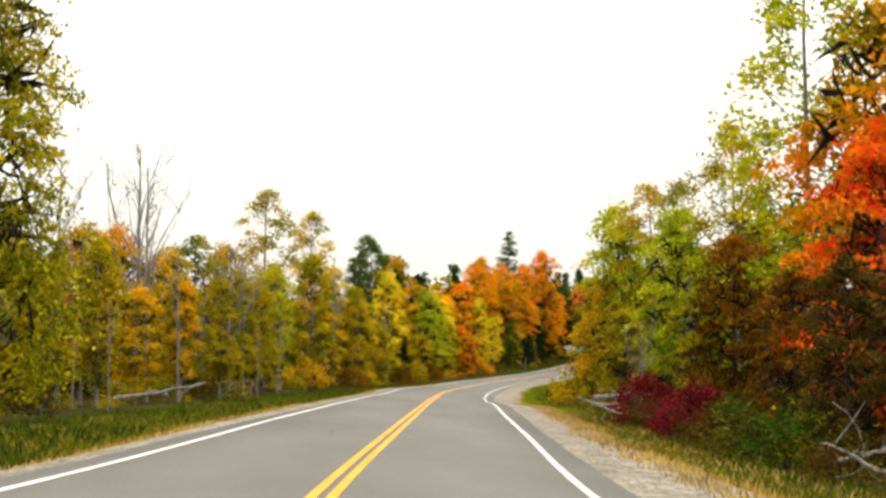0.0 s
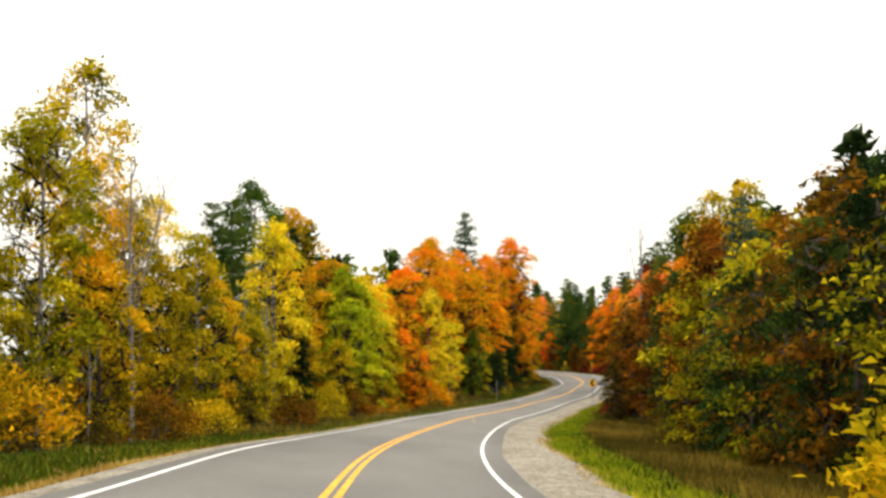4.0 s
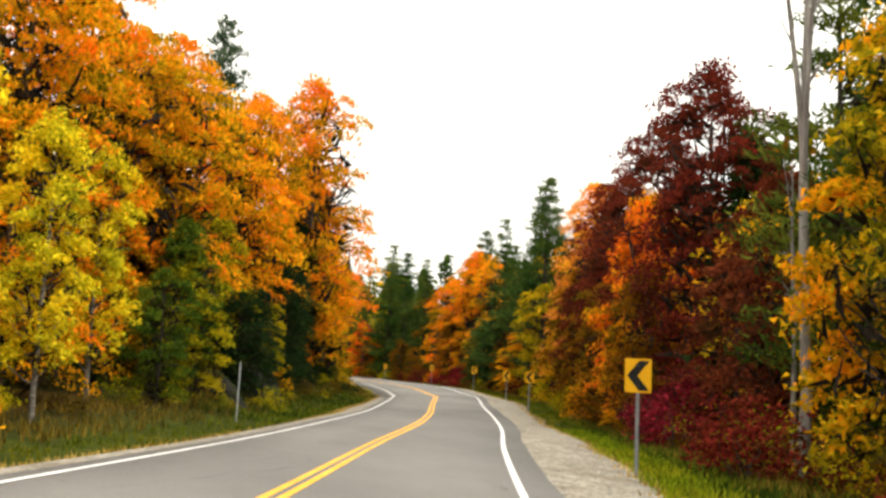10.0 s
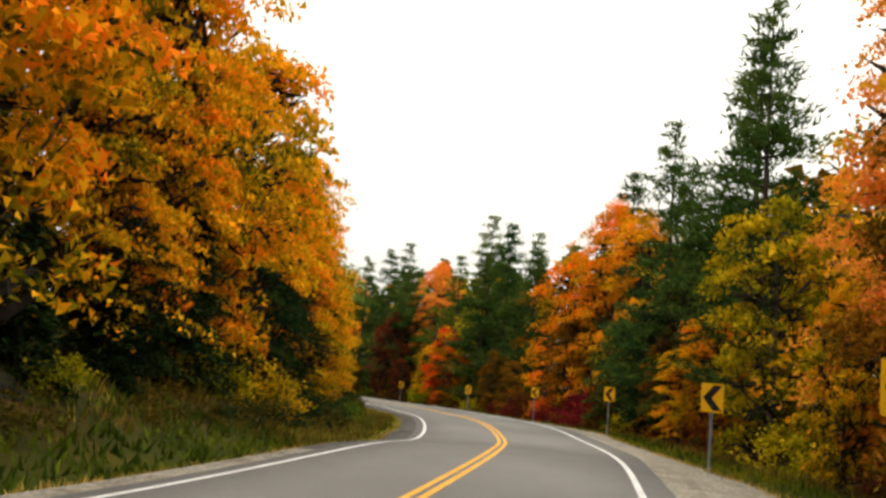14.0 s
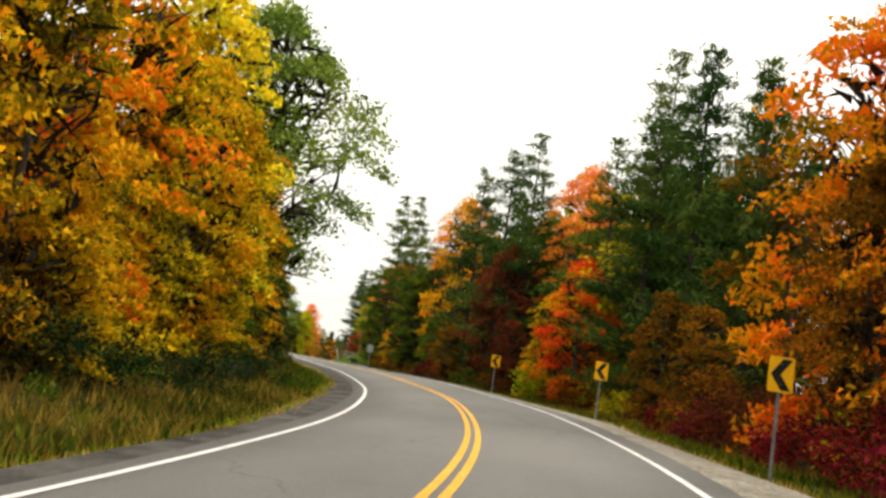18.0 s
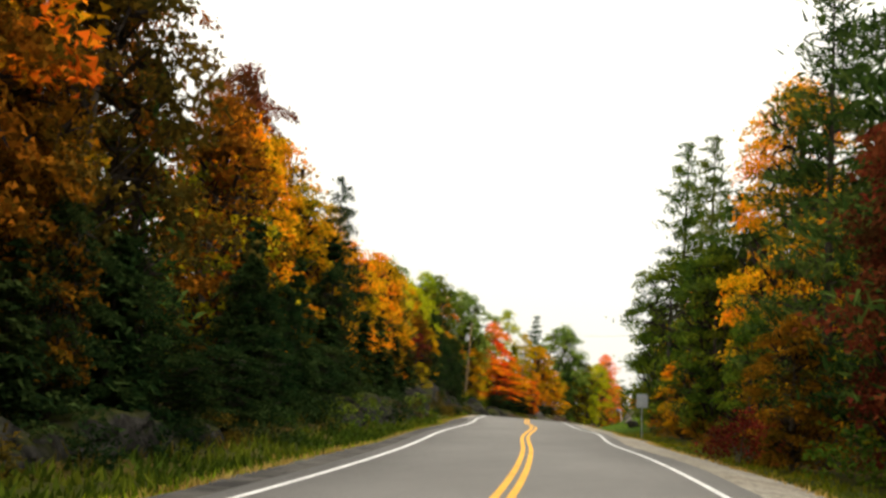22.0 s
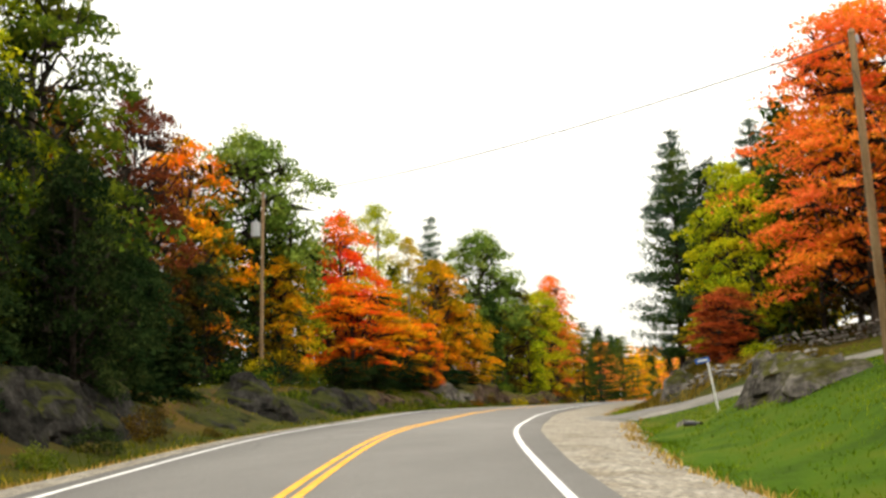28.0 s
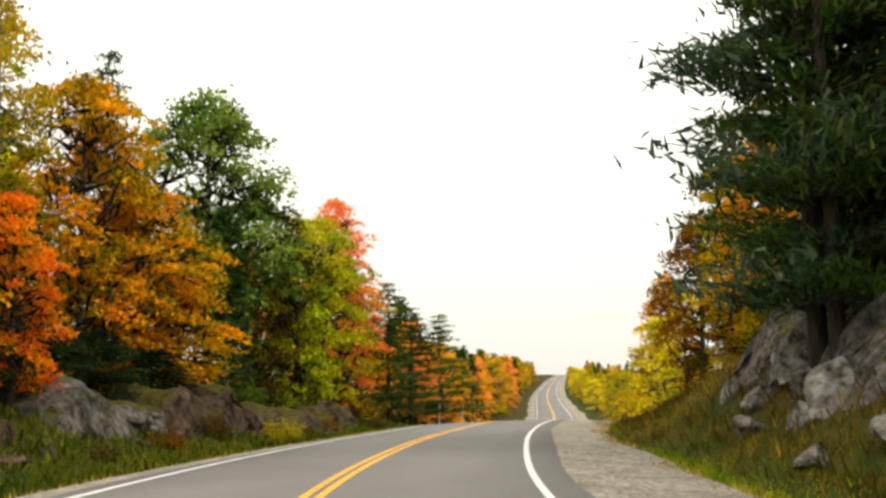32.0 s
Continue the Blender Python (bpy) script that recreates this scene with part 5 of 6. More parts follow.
plant("maple", 519.8, 13.5, 12.2, 5.7, "brown")
plant("maple", 508.0, 11.8, 7.5, 4.0, "amber")
plant("birch", 516.0, 11.5, 9.0, 3.4, "gold")
plant("maple", 503.0, 13.4, 8.0, 4.0, "gold")
plant("maple", 495.5, 14.2, 9.0, 4.0, "rust")
plant("maple", 490.0, 14.6, 9.0, 4.0, "brown")
plant("maple", 540.5, 12.0, 11.8, 4.7, "rust")
plant("maple", 572.0, 11.5, 13.6, 5.8, "amber")

plant_at("pine", 7.4, 486.5, 19.0, 7.0, "blue_pine")
plant_at("pine", 13.7, 223.2, 25.0, 6.5, "blue_pine")
plant_at("maple", 20.5, 221.5, 21.5, 8.0, "orange")
plant_at("aspen", -10.7, 160.4, 20.4, 6.5, "green")
x_oak, y_oak, _ = at_station(317.0, -9.3)
plant_at("wide_oak", float(x_oak), float(y_oak), 17.0, 11.5, "fresh", turn=160)
plant("shrub", 24.5, 8.9, 1.7, 2.6, "green")
plant("shrub", 28.0, 9.2, 1.8, 2.8, "green")
plant("shrub", 31.5, 9.2, 1.6, 2.4, "brown")
# next three: hemlocks added as the black shadow behind the left pole
plant("hemlock", 452.0, -12.8, 6.0, 4.2, "spruce")
plant("hemlock", 457.0, -14.2, 7.0, 4.4, "spruce")
plant("hemlock", 465.5, -14.0, 6.5, 4.4, "spruce")
plant("hemlock", 497.5, 12.8, 15.0, 6.5, "spruce")
plant("maple", 499.5, 14.5, 13.0, 6.0, "brown")
plant("maple", 382.5, -12.5, 9.6, 4.6, "amber")
plant("maple", 372.0, -13.0, 12.0, 4.6, "amber")
plant_at("pine", 14.5, 500.0, 19.0, 6.0, "blue_pine")
plant_at("pine", 19.0, 498.0, 18.0, 6.5, "blue_pine")

# the wood behind, in rows
OLD = ["olive", "gold", "olive", "amber"]
FIRE = ["orange", "amber", "gold", "rust", "olive"]
wood_row(-15, 150, -19, 5.1, ["broad", "broad", "broad", "broad", "pine"], OLD, 7, 9.5, 31)
wood_row(-15, 150, -26, 5.5, ["broad", "broad", "pine"], OLD, 8, 10.5, 32)
wood_row(-15, 150, 15, 4.9, ["broad", "broad"], ["olive", "rust", "brown"], 8, 10, 33)
wood_row(-15, 150, 22, 5.5, ["broad", "pine"], ["olive", "rust", "brown"], 9.5, 12, 34)
wood_row(150, 198, -15.5, 4.9, ["broad", "broad", "pine"], FIRE, 10, 13, 35)
wood_row(198, 300, -15, 4.6, ["broad", "pine", "pine"], ["rust", "brown", "olive"], 9, 12, 351)
wood_row(150, 300, -21, 5.5, ["broad", "pine"], FIRE, 13, 17, 36)
wood_row(150, 330, 15, 4.9, ["broad", "pine"], ["rust", "amber", "brown"], 10, 14, 37)
wood_row(150, 330, 22, 5.5, ["broad", "pine", "pine"], ["rust", "amber"], 13, 18, 38)
wood_row(150, 330, 31, 6.7, ["broad", "pine", "pine"], ["rust", "amber"], 17, 22, 381)
wood_row(300, 446, -13, 4.6, ["broad", "pine", "pine"], ["rust", "brown", "olive"], 7, 9.5, 39)
for s, d, h, colour in ((322, -13.0, 13.5, "rust"), (327, -14.5, 15, "orange"), (331, -13, 14, "brown"), (336, -14, 15, "rust"), (341, -13.5, 14.5, "orange"), (318, -14.5, 15, "olive")):
    plant("maple", s, d, h, None, colour)
wood_row(300, 520, -20, 5.5, ["broad", "pine"], FIRE, 9, 13, 40)
wood_row(330, 420, 15, 4.9, ["pine", "broad"], ["green", "olive"], 11, 15, 41)
wood_row(330, 420, 23, 5.5, ["pine", "broad"], ["green", "amber"], 15, 19, 42)
wood_row(415, 545, 27, 5.5, ["pine", "broad"], ["orange", "amber", "olive"], 12, 17, 43)
wood_row(474, 545, 17, 4.9, ["pine", "broad"], ["amber", "olive", "brown"], 10, 14, 44)
wood_row(470, 560, -15, 4.6, ["pine", "broad", "broad"], ["olive", "brown", "gold"], 7, 11, 45)
wood_row(545, 1100, -12, 6.5, ["broad", "broad", "broad", "pine"], ["orange", "gold", "coral", "olive"], 9, 12, 46)
wood_row(545, 1100, -20, 7.5, ["broad", "broad", "pine"], ["orange", "coral", "olive"], 11, 15, 47)
wood_row(545, 1100, 11, 6.5, ["broad"], ["yellow", "gold", "olive"], 6, 9, 48)
wood_row(545, 1100, 19, 8.5, ["broad", "pine"], ["gold", "orange"], 7, 10, 49)
wood_row(300, 420, 38, 6, ["pine"], ["amber"], 17, 22, 382)
joined_growth("woods", wood_bits, "dense autumn woods behind the roadside trees", "woods")


LOW_GROWTH = [joined(shrub_pieces(820 + k, n=34, per=20, leaf=0.17)[1]) for k in range(4)]
low_bits = {}


def thicket(s0, s1, d, step, colours, h0, h1, seed, spread=0.8):
    """Low growth along the wood's edge."""
    rng = random.Random(seed)
    s = s0
    while s < s1:
        h, a = rng.uniform(h0, h1), rng.uniform(0, 6.283)
        w = h * rng.uniform(1.0, 1.5) / 3.0
        x, y, _ = at_station(s, d + rng.uniform(-spread, spread))
        v, f = LOW_GROWTH[rng.randrange(4)]
        spin = np.array([[np.cos(a), -np.sin(a), 0], [np.sin(a), np.cos(a), 0], [0, 0, 1]])
        low_bits.setdefault(rng.choice(colours), []).append(((v * np.array([w, w, h / 2.2])) @ spin.T + np.array([float(x), float(y), ground_at(float(x), float(y)) - 0.1]), f))
        s += step * rng.uniform(0.7, 1.4)


thicket(95, 150, -12.5, 4.5, ["brown", "olive", "brown", "gold"], 1.2, 2.6, 51)
thicket(6, 46, 8.4, 2.2, ["brown", "brown", "wine"], 0.6, 1.4, 520, 0.6)
thicket(10, 78, 10.5, 4.0, ["brown", "olive", "rust"], 1.0, 2.2, 52)
thicket(78, 150, 13.2, 3.6, ["brown", "olive", "rust"], 1.2, 2.4, 521)
thicket(150, 300, -9.8, 4.0, ["brown", "olive", "amber"], 1.0, 2.2, 53)
thicket(150, 330, 10.2, 3.4, ["brown", "wine", "olive", "rust"], 1.0, 2.4, 54)
thicket(235, 334, -7.6, 2.0, ["green", "spruce", "brown", "spruce"], 0.7, 1.7, 55, 0.5)
thicket(336, 410, -7.4, 4.2, ["spruce", "brown", "green", "spruce"], 0.9, 1.9, 553, 0.4)
thicket(334, 420, -10.6, 2.0, ["green", "spruce", "brown", "spruce"], 0.9, 1.9, 552, 0.5)
thicket(190, 235, -7.8, 2.2, ["brown", "brown", "olive"], 0.5, 1.3, 551, 0.6)
thicket(330, 405, 9.5, 4.0, ["brown", "green", "rust"], 1.0, 2.2, 56)
thicket(420, 540, -13.0, 4.5, ["brown", "green", "olive"], 1.0, 2.0, 57)
thicket(20, 110, -13.2, 2.6, ["brown", "brown", "olive"], 0.6, 1.7, 594, 1.2)
thicket(438, 482, 25, 2.2, ["spruce", "brown", "green"], 2.5, 4.0, 595)
thicket(425, 545, -17, 2.6, ["spruce", "brown", "green"], 2.2, 3.6, 59)
thicket(298, 425, -15.5, 2.6, ["spruce", "brown", "green"], 2.2, 3.6, 591)
thicket(0, 150, -20, 2.8, ["brown", "olive", "brown"], 2.0, 3.4, 592)
thicket(150, 298, -17, 2.6, ["brown", "green", "spruce"], 2.2, 3.6, 593)
thicket(466, 545, -11.6, 2.0, ["brown", "green", "spruce", "olive"], 0.7, 1.7, 599, 0.6)
thicket(488, 545, 11.5, 4.0, ["brown", "olive", "gold"], 1.0, 2.0, 58)

joined_growth("undergrowth", low_bits, "low brown and green undergrowth along the wood's edge", "undergrowth")


# ---- grass and weeds: tufts of blades ----
def tufts(name, rng, s, d, tall, wide, colour, label, per=3):
    p = at_station(s, d)
    over = np.abs(d) - np.where(d > 0, widened(s), -SHOULDER_L(s))
    p[:, 2] = np.maximum(ground_height(p[:, 0], p[:, 1]), p[:, 2] + np.interp(over, [-1.2, 0, 0.8, 0.9], [-0.05, -0.16, -0.42, -5.0])) - 0.03
    p = np.repeat(p, per, axis=0)
    p[:, :2] += rng.normal(0, 0.12, (len(p), 2))
    hgt = tall * rng.uniform(0.5, 1.3, len(p))
    lean = np.c_[rng.normal(0, 0.35, (len(p), 2)), np.ones(len(p))]
    side = rng.normal(0, 1, (len(p), 3)) * np.array([1, 1, 0])
    side *= (wide * 0.5 / (np.linalg.norm(side, axis=1) + 1e-6))[:, None]
    tip = p + lean * hgt[:, None]
    v = np.stack([p - side, p + side, tip], 1).reshape(-1, 3)
    ob = new(name, mesh_of(name, v, np.arange(len(v)).reshape(-1, 3), LEAF[colour]))
    return tagged(ob, label, "grass", kind="stuff")


def band(rng, n, s0, s1, d0, d1, side):
    s = rng.uniform(s0, s1, n)
    start = widened(s) if side > 0 else -SHOULDER_L(s)
    return s, side * (start + rng.uniform(d0, d1, n))


grass_rng = np.random.default_rng(5)


def verges(name, parts_, tall, wide, colour, label):
    s, d = np.concatenate([band(grass_rng, *b) for b in parts_], axis=1)
    free = (d < 0) | (drive_bed(s, d)[1] < 0.97)
    return tufts(name, grass_rng, s[free], d[free], tall, wide, colour, label)


verges("grass", [(3600, 0, 110, 0.5, 3.6, -1), (1100, 110, 190, 0.4, 2.6, -1), (900, 190, 400, 0.2, 1.2, -1), (2200, 400, 545, 0.2, 2.2, -1), (900, 0, 42, 0.4, 2.6, 1), (6500, 42, 405, 0.4, 3.0, 1), (1600, 462, 545, 0.4, 3.0, 1), (7000, 0, 110, 0.4, 5.5, -1), (2500, 430, 540, 3.0, 8, -1), (5000, 468, 545, 0.4, 5.0, -1)], 0.20, 0.06, "grass", "short green roadside grass")
verges("fresh_grass", [(9000, 55, 200, 0.2, 2.2, 1), (2500, 462, 500, 0.2, 1.8, 1), (1500, 240, 400, -0.1, 0.8, -1)], 0.17, 0.06, "fresh_grass", "short fresh green roadside grass")
verges("dry_grass", [(8000, 0, 545, -0.3, 0.6, -1), (3200, 0, 545, -0.2, 0.5, 1), (1800, 0, 70, -0.9, 0.4, 1), (5000, 0, 110, -0.3, 0.6, -1), (5500, 0, 110, 0.6, 5.0, -1), (1500, 0, 60, 0.4, 2.2, 1)], 0.14, 0.05, "dry", "short dry grass at the gravel's edge")
verges("lawn", [(15000, 405, 462, 0.3, 12, 1)], 0.09, 0.035, "lawn", "short vivid green lawn on the bank")
verges("weeds", [(4000, 110, 300, 2.6, 6.0, -1), (6500, 30, 330, 2.4, 5.5, 1), (11000, 76, 142, 2.4, 8.0, 1), (500, 300, 420, 2.0, 4.0, -1), (2000, 235, 303, 0.3, 2.8, -1), (2500, 484, 545, 1.0, 5.0, 1), (5000, 456, 486, 1.2, 9.0, 1)], 0.38, 0.06, "brown_weed", "tall withered weeds and grasses")
verges("leafy_weeds", [(2600, 0, 110, 1.2, 5.5, -1), (1200, 0, 330, 1.4, 3.6, 1), (1800, 146, 200, 1.7, 5.5, 1), (1600, 190, 235, 0.8, 5.0, -1), (3500, 235, 395, 0.3, 2.6, -1), (3000, 465, 545, 1.0, 5.0, -1)], 0.26, 0.14, "clover", "low leafy green weeds in the grass")
sapling_rng = random.Random(77)
for k in range(34):
    plant("sapling", sapling_rng.uniform(24, 125), -sapling_rng.uniform(11.8, 16.5), sapling_rng.uniform(3.5, 8.5))


# ---- signs, posts, poles ----
def box(bm, cx, cy, cz, sx, sy, sz, bevel=0.0):
    made = bmesh.ops.create_cube(bm, size=1.0, matrix=Matrix.LocRotScale((cx, cy, cz), None, (sx, sy, sz)))
    if bevel:
        bmesh.ops.bevel(bm, geom=[e for e in bm.edges if any(v in made["verts"] for v in e.verts)], offset=bevel, segments=2, affect="EDGES", profile=0.5)
    return bm


def plate(w, h, thick, corner, n=5):
    """An upright plate with rounded corners, its face to -y."""
    bm = bmesh.new()
    pts = []
    for cx, cz, a0 in ((w / 2 - corner, h / 2 - corner, 0), (-w / 2 + corner, h / 2 - corner, 90), (-w / 2 + corner, -h / 2 + corner, 180), (w / 2 - corner, -h / 2 + corner, 270)):
        pts += [(cx + corner * math.cos(radians(a0 + 90 * k / n)), cz + corner * math.sin(radians(a0 + 90 * k / n))) for k in range(n + 1)]
    f = bm.faces.new([bm.verts.new((x, 0, z)) for x, z in pts])
    ex = bmesh.ops.extrude_face_region(bm, geom=[f])
    bmesh.ops.translate(bm, vec=(0, thick, 0), verts=[g for g in ex["geom"] if isinstance(g, bmesh.types.BMVert)])
    bmesh.ops.recalc_face_normals(bm, faces=bm.faces[:])
    return bm


def raised(polygon, y, thick=0.004):
    bm = bmesh.new()
    f = bm.faces.new([bm.verts.new((x, y, z)) for x, z in polygon])
    ex = bmesh.ops.extrude_face_region(bm, geom=[f])
    bmesh.ops.translate(bm, vec=(0, -thick, 0), verts=[g for g in ex["geom"] if isinstance(g, bmesh.types.BMVert)])
    bmesh.ops.recalc_face_normals(bm, faces=bm.faces[:])
    return bm


def channel_post(h, w=0.07):
    """A U-channel steel post with its flanges."""
    bm = bmesh.new()
    box(bm, 0, 0, h / 2 - 0.35, w * 0.5, 0.008, h + 0.7)
    box(bm, -w * 0.27, -0.014, h / 2 - 0.35, 0.008, 0.03, h + 0.7)
    box(bm, w * 0.27, -0.014, h / 2 - 0.35, 0.008, 0.03, h + 0.7)
    box(bm, -w * 0.42, -0.028, h / 2 - 0.35, w * 0.26, 0.006, h + 0.7)
    box(bm, w * 0.42, -0.028, h / 2 - 0.35, w * 0.26, 0.006, h + 0.7)
    return bm


def chevron_sign():
    root = new("chevron_sign")
    part("post", channel_post(2.75), root, "galvanised steel post", STEEL)
    panel = part("panel", plate(0.60, 0.75, 0.012, 0.04), root, "", SIGN_YELLOW)
    panel.location = (0, -0.06, 2.42)
    arrow = [(0.02, 0.33), (0.25, 0.33), (-0.02, 0.0), (0.25, -0.33), (0.02, -0.33), (-0.25, 0.0)]
    part("arrow", raised(arrow, -0.001), panel, "black chevron", SIGN_BLACK)
    for z in (0.22, -0.22):
        bm = bmesh.new()
        bmesh.ops.create_cone(bm, cap_ends=True, segments=8, radius1=0.014, radius2=0.012, depth=0.012, matrix=Matrix.Translation((0.0, -0.008, z)) @ Matrix.Rotation(radians(90), 4, "X"))
        part("bolt", bm, panel, "", STEEL)
    return tagged(root, "yellow sign with a black left-pointing chevron on a steel post", "road sign", "chevron signs round the bend")


def facing(s, d, turn=0.0, lean=0.0, sink=0.0):
    """A pose on the ground that faces traffic coming up the road."""
    x, y, _ = (float(q) for q in at_station(s, d))
    ax, ay = np.interp(s, STATION, AHEAD[:, 0]), np.interp(s, STATION, AHEAD[:, 1])
    return pose(x, y, ground_at(x, y) - sink, 0, lean, math.degrees(math.atan2(-ax, ay)) + turn)


chevron = None
for x, y, centre, turn in ((21.8, 168.4, -0.59, 4), (34.8, 215.6, 0.49, 8), (37.6, 229.9, 0.88, 10), (42.9, 259.0, 2.07, 14), (43.9, 283.0, 2.80, 16), (42.2, 305.6, 3.37, 16), (37.7, 327.2, 4.04, 14)):
    s, _ = nearest(np.array([x]), np.array([y]))
    m = facing(float(s[0]), 6.0, turn)
    m.translation = (x, y, centre - 2.42)
    if chevron is None:
        chevron = chevron_sign()
        chevron.matrix_basis = m
    else:
        copy_thing(chevron, m)


def thin_post(h, r, material, name, label, category):
    root = new(name)
    bm = bmesh.new()
    bmesh.ops.create_cone(bm, cap_ends=True, segments=10, radius1=r, radius2=r * 0.92, depth=h + 0.4, matrix=Matrix.Translation((0, 0, h / 2 - 0.2)))
    part("post", bm, root, "", material)
    return tagged(root, label, category)


delineator = thin_post(2.2, 0.03, GREY_METAL, "marker_post", "thin pale marker post standing in the verge", "post")
bm = box(bmesh.new(), 0, 0, 2.21, 0.07, 0.07, 0.03, 0.008)
part("cap", bm, delineator, "", GREY_METAL)
delineator.matrix_basis = facing(188.6, -6.7, 0, 0.5)

address = thin_post(1.75, 0.04, WHITE_PAINT, "address_post", "leaning white post with a small blue blade", "post")
blade = part("blade", plate(0.46, 0.16, 0.01, 0.02), address, "blue number blade", BLUE_SIGN)
blade.matrix_basis = pose(-0.16, -0.05, 1.66)
part("bar", raised([(-0.16, -0.035), (0.16, -0.035), (0.16, 0.035), (-0.16, 0.035)], -0.001, 0.003), blade, "pale bar", WHITE_PAINT)
address.matrix_basis = facing(446.3, 9.6, 0, -9)

back_sign = new("road_sign")
part("post", channel_post(2.9), back_sign, "", STEEL)
panel = part("panel", plate(0.70, 0.85, 0.012, 0.05), back_sign, "", SIGN_BACK)
panel.location = (0, -0.055, 2.42)
for z in (0.25, -0.25):
    part("brace", box(bmesh.new(), 0, -0.012, z, 0.62, 0.02, 0.04, 0.004), panel, "", STEEL)
tagged(back_sign, "grey-backed road sign on a steel post in the verge", "road sign").matrix_basis = facing(393.6, 7.3, 0, -2)

for s, d, h in ((560.0, -8.0, 2.6), (578.0, -8.2, 3.2)):
    p = thin_post(h, 0.05, WHITE_PAINT, "marker_post", "thin pale marker post standing in the verge", "post")
    part("cap", box(bmesh.new(), 0, 0, h + 0.01, 0.11, 0.11, 0.03, 0.008), p, "", GREY_METAL)
    p.matrix_basis = facing(s, d, 0, 2)


def utility_pole(h, transformer):
    root = new("utility_pole")
    v, f = tube(np.array([[0, 0, -1.0], [0, 0, h * 0.5], [0.02, 0, h]]), [0.12, 0.105, 0.085], 12)
    part("pole", mesh_of("pole", v, f, POLE_WOOD, smooth=True), root)
    cap = bmesh.new()
    bmesh.ops.create_cone(cap, cap_ends=True, segments=12, radius1=0.105, radius2=0.03, depth=0.12, matrix=Matrix.Translation((0.02, 0, h + 0.05)))
    part("cap", cap, root, "", POLE_WOOD)
    ins = bmesh.new()
    for k, r in enumerate((0.05, 0.06, 0.045)):
        bmesh.ops.create_cone(ins, cap_ends=True, segments=10, radius1=r, radius2=r * 0.8, depth=0.07, matrix=Matrix.Translation((0.13, 0, h - 0.25 + 0.07 * k)))
    part("insulator", ins, root, "grey porcelain insulator", GREY_METAL)
    if transformer:
        v, f = tube(np.array([[0, 0, -1.0], [0, 0, 1.3], [0, 0, 1.5]]), [0.128, 0.122, 0.118], 12)
        part("butt", mesh_of("butt", v, f, CONIFER_BARK, smooth=True), root, "blackened tarred foot of the pole")
        can = bmesh.new()
        bmesh.ops.create_cone(can, cap_ends=True, segments=16, radius1=0.27, radius2=0.27, depth=0.85, matrix=Matrix.Translation((-0.42, 0, h - 2.1)))
        bmesh.ops.bevel(can, geom=[e for e in can.edges if abs(e.verts[0].co.z - e.verts[1].co.z) < 0.01], offset=0.04, segments=2, affect="EDGES", profile=0.5)
        can_part = part("transformer", can, root, "pale grey transformer can", GREY_METAL)
        part("bracket", box(bmesh.new(), -0.16, 0, h - 1.9, 0.22, 0.08, 0.08, 0.01), can_part, "", STEEL)
        part("bushing", box(bmesh.new(), -0.42, 0, h - 1.6, 0.07, 0.07, 0.22, 0.01), can_part, "", GREY_METAL)
    return tagged(root, "weathered wooden utility pole" + (" with a grey transformer" if transformer else " on the grassy bank"), "utility pole")


pole_left, pole_right = utility_pole(11.0, True), utility_pole(8.2, False)
pole_left.matrix_basis = pose(-14.2, 460.4, ground_at(-14.2, 460.4), 0, 1.0, 0)
pole_right.matrix_basis = pose(15.9, 431.3, ground_at(15.9, 431.3), 0, -2.0, 0)


def wire(a, b, sag, r=0.018, n=24):
    a, b = np.array(a), np.array(b)
    u = np.linspace(0, 1, n)
    p = a + (b - a) * u[:, None]
    p[:, 2] -= sag * 4 * u * (1 - u)
    v, f = tube(p, np.full(n, r), 5)
    return tagged(new("wire", mesh_of("wire", v, f, WIRE, smooth=True)), "thin black overhead wire between two poles", "wire")


top_left, top_right = (-13.9, 460.4, ground_at(-14.2, 460.4) + 10.8), (15.5, 431.3, ground_at(15.9, 431.3) + 8.0)
wire(top_left, top_right, 0.6)
guy_foot = (17.6, 429.6, ground_at(17.6, 429.6))
guy = new("guy_wire")
v, f = tube(np.array([(15.6, 431.2, top_right[2] - 0.8), guy_foot]), [0.012, 0.012], 5)
part("cable", mesh_of("cable", v, f, WIRE, smooth=True), guy)
a, b = np.array(guy_foot), np.array((15.6, 431.2, top_right[2] - 0.8))
v, f = tube(np.array([a, a + (b - a) * 0.3]), [0.045, 0.045], 8)
part("guard", mesh_of("guard", v, f, GUARD_YELLOW, smooth=True), guy, "yellow plastic guard")
tagged(guy, "steel guy wire with a yellow guard beside the pole", "guy wire")


# ---- rocks, walls, drive, fallen wood ----
def rock_mesh(seed, sub=3, cuts=8, rough=0.05):
    rng = np.random.default_rng(seed)
    bm = bmesh.new()
    bmesh.ops.create_icosphere(bm, subdivisions=sub, radius=1.0)
    planes = rng.normal(0, 1, (cuts, 3))
    planes /= np.linalg.norm(planes, axis=1)[:, None]
    depth = rng.uniform(0.30, 0.58, cuts)
    for v in bm.verts:
        p = np.array(v.co)
        for n, c in zip(planes, depth):
            k = p @ n - c
            if k > 0:
                p = p - n * k
        q = Vector(p)
        v.co = q * (1 + rough * noise.noise(q * 3.1 + Vector((seed, 0, 0))) + rough * 0.6 * noise.noise(q * 8.3))
    me = bpy.data.meshes.new("rock")
    bm.to_mesh(me)
    bm.free()
    return me


ROCKS = [rock_mesh(10 + k) for k in range(6)]


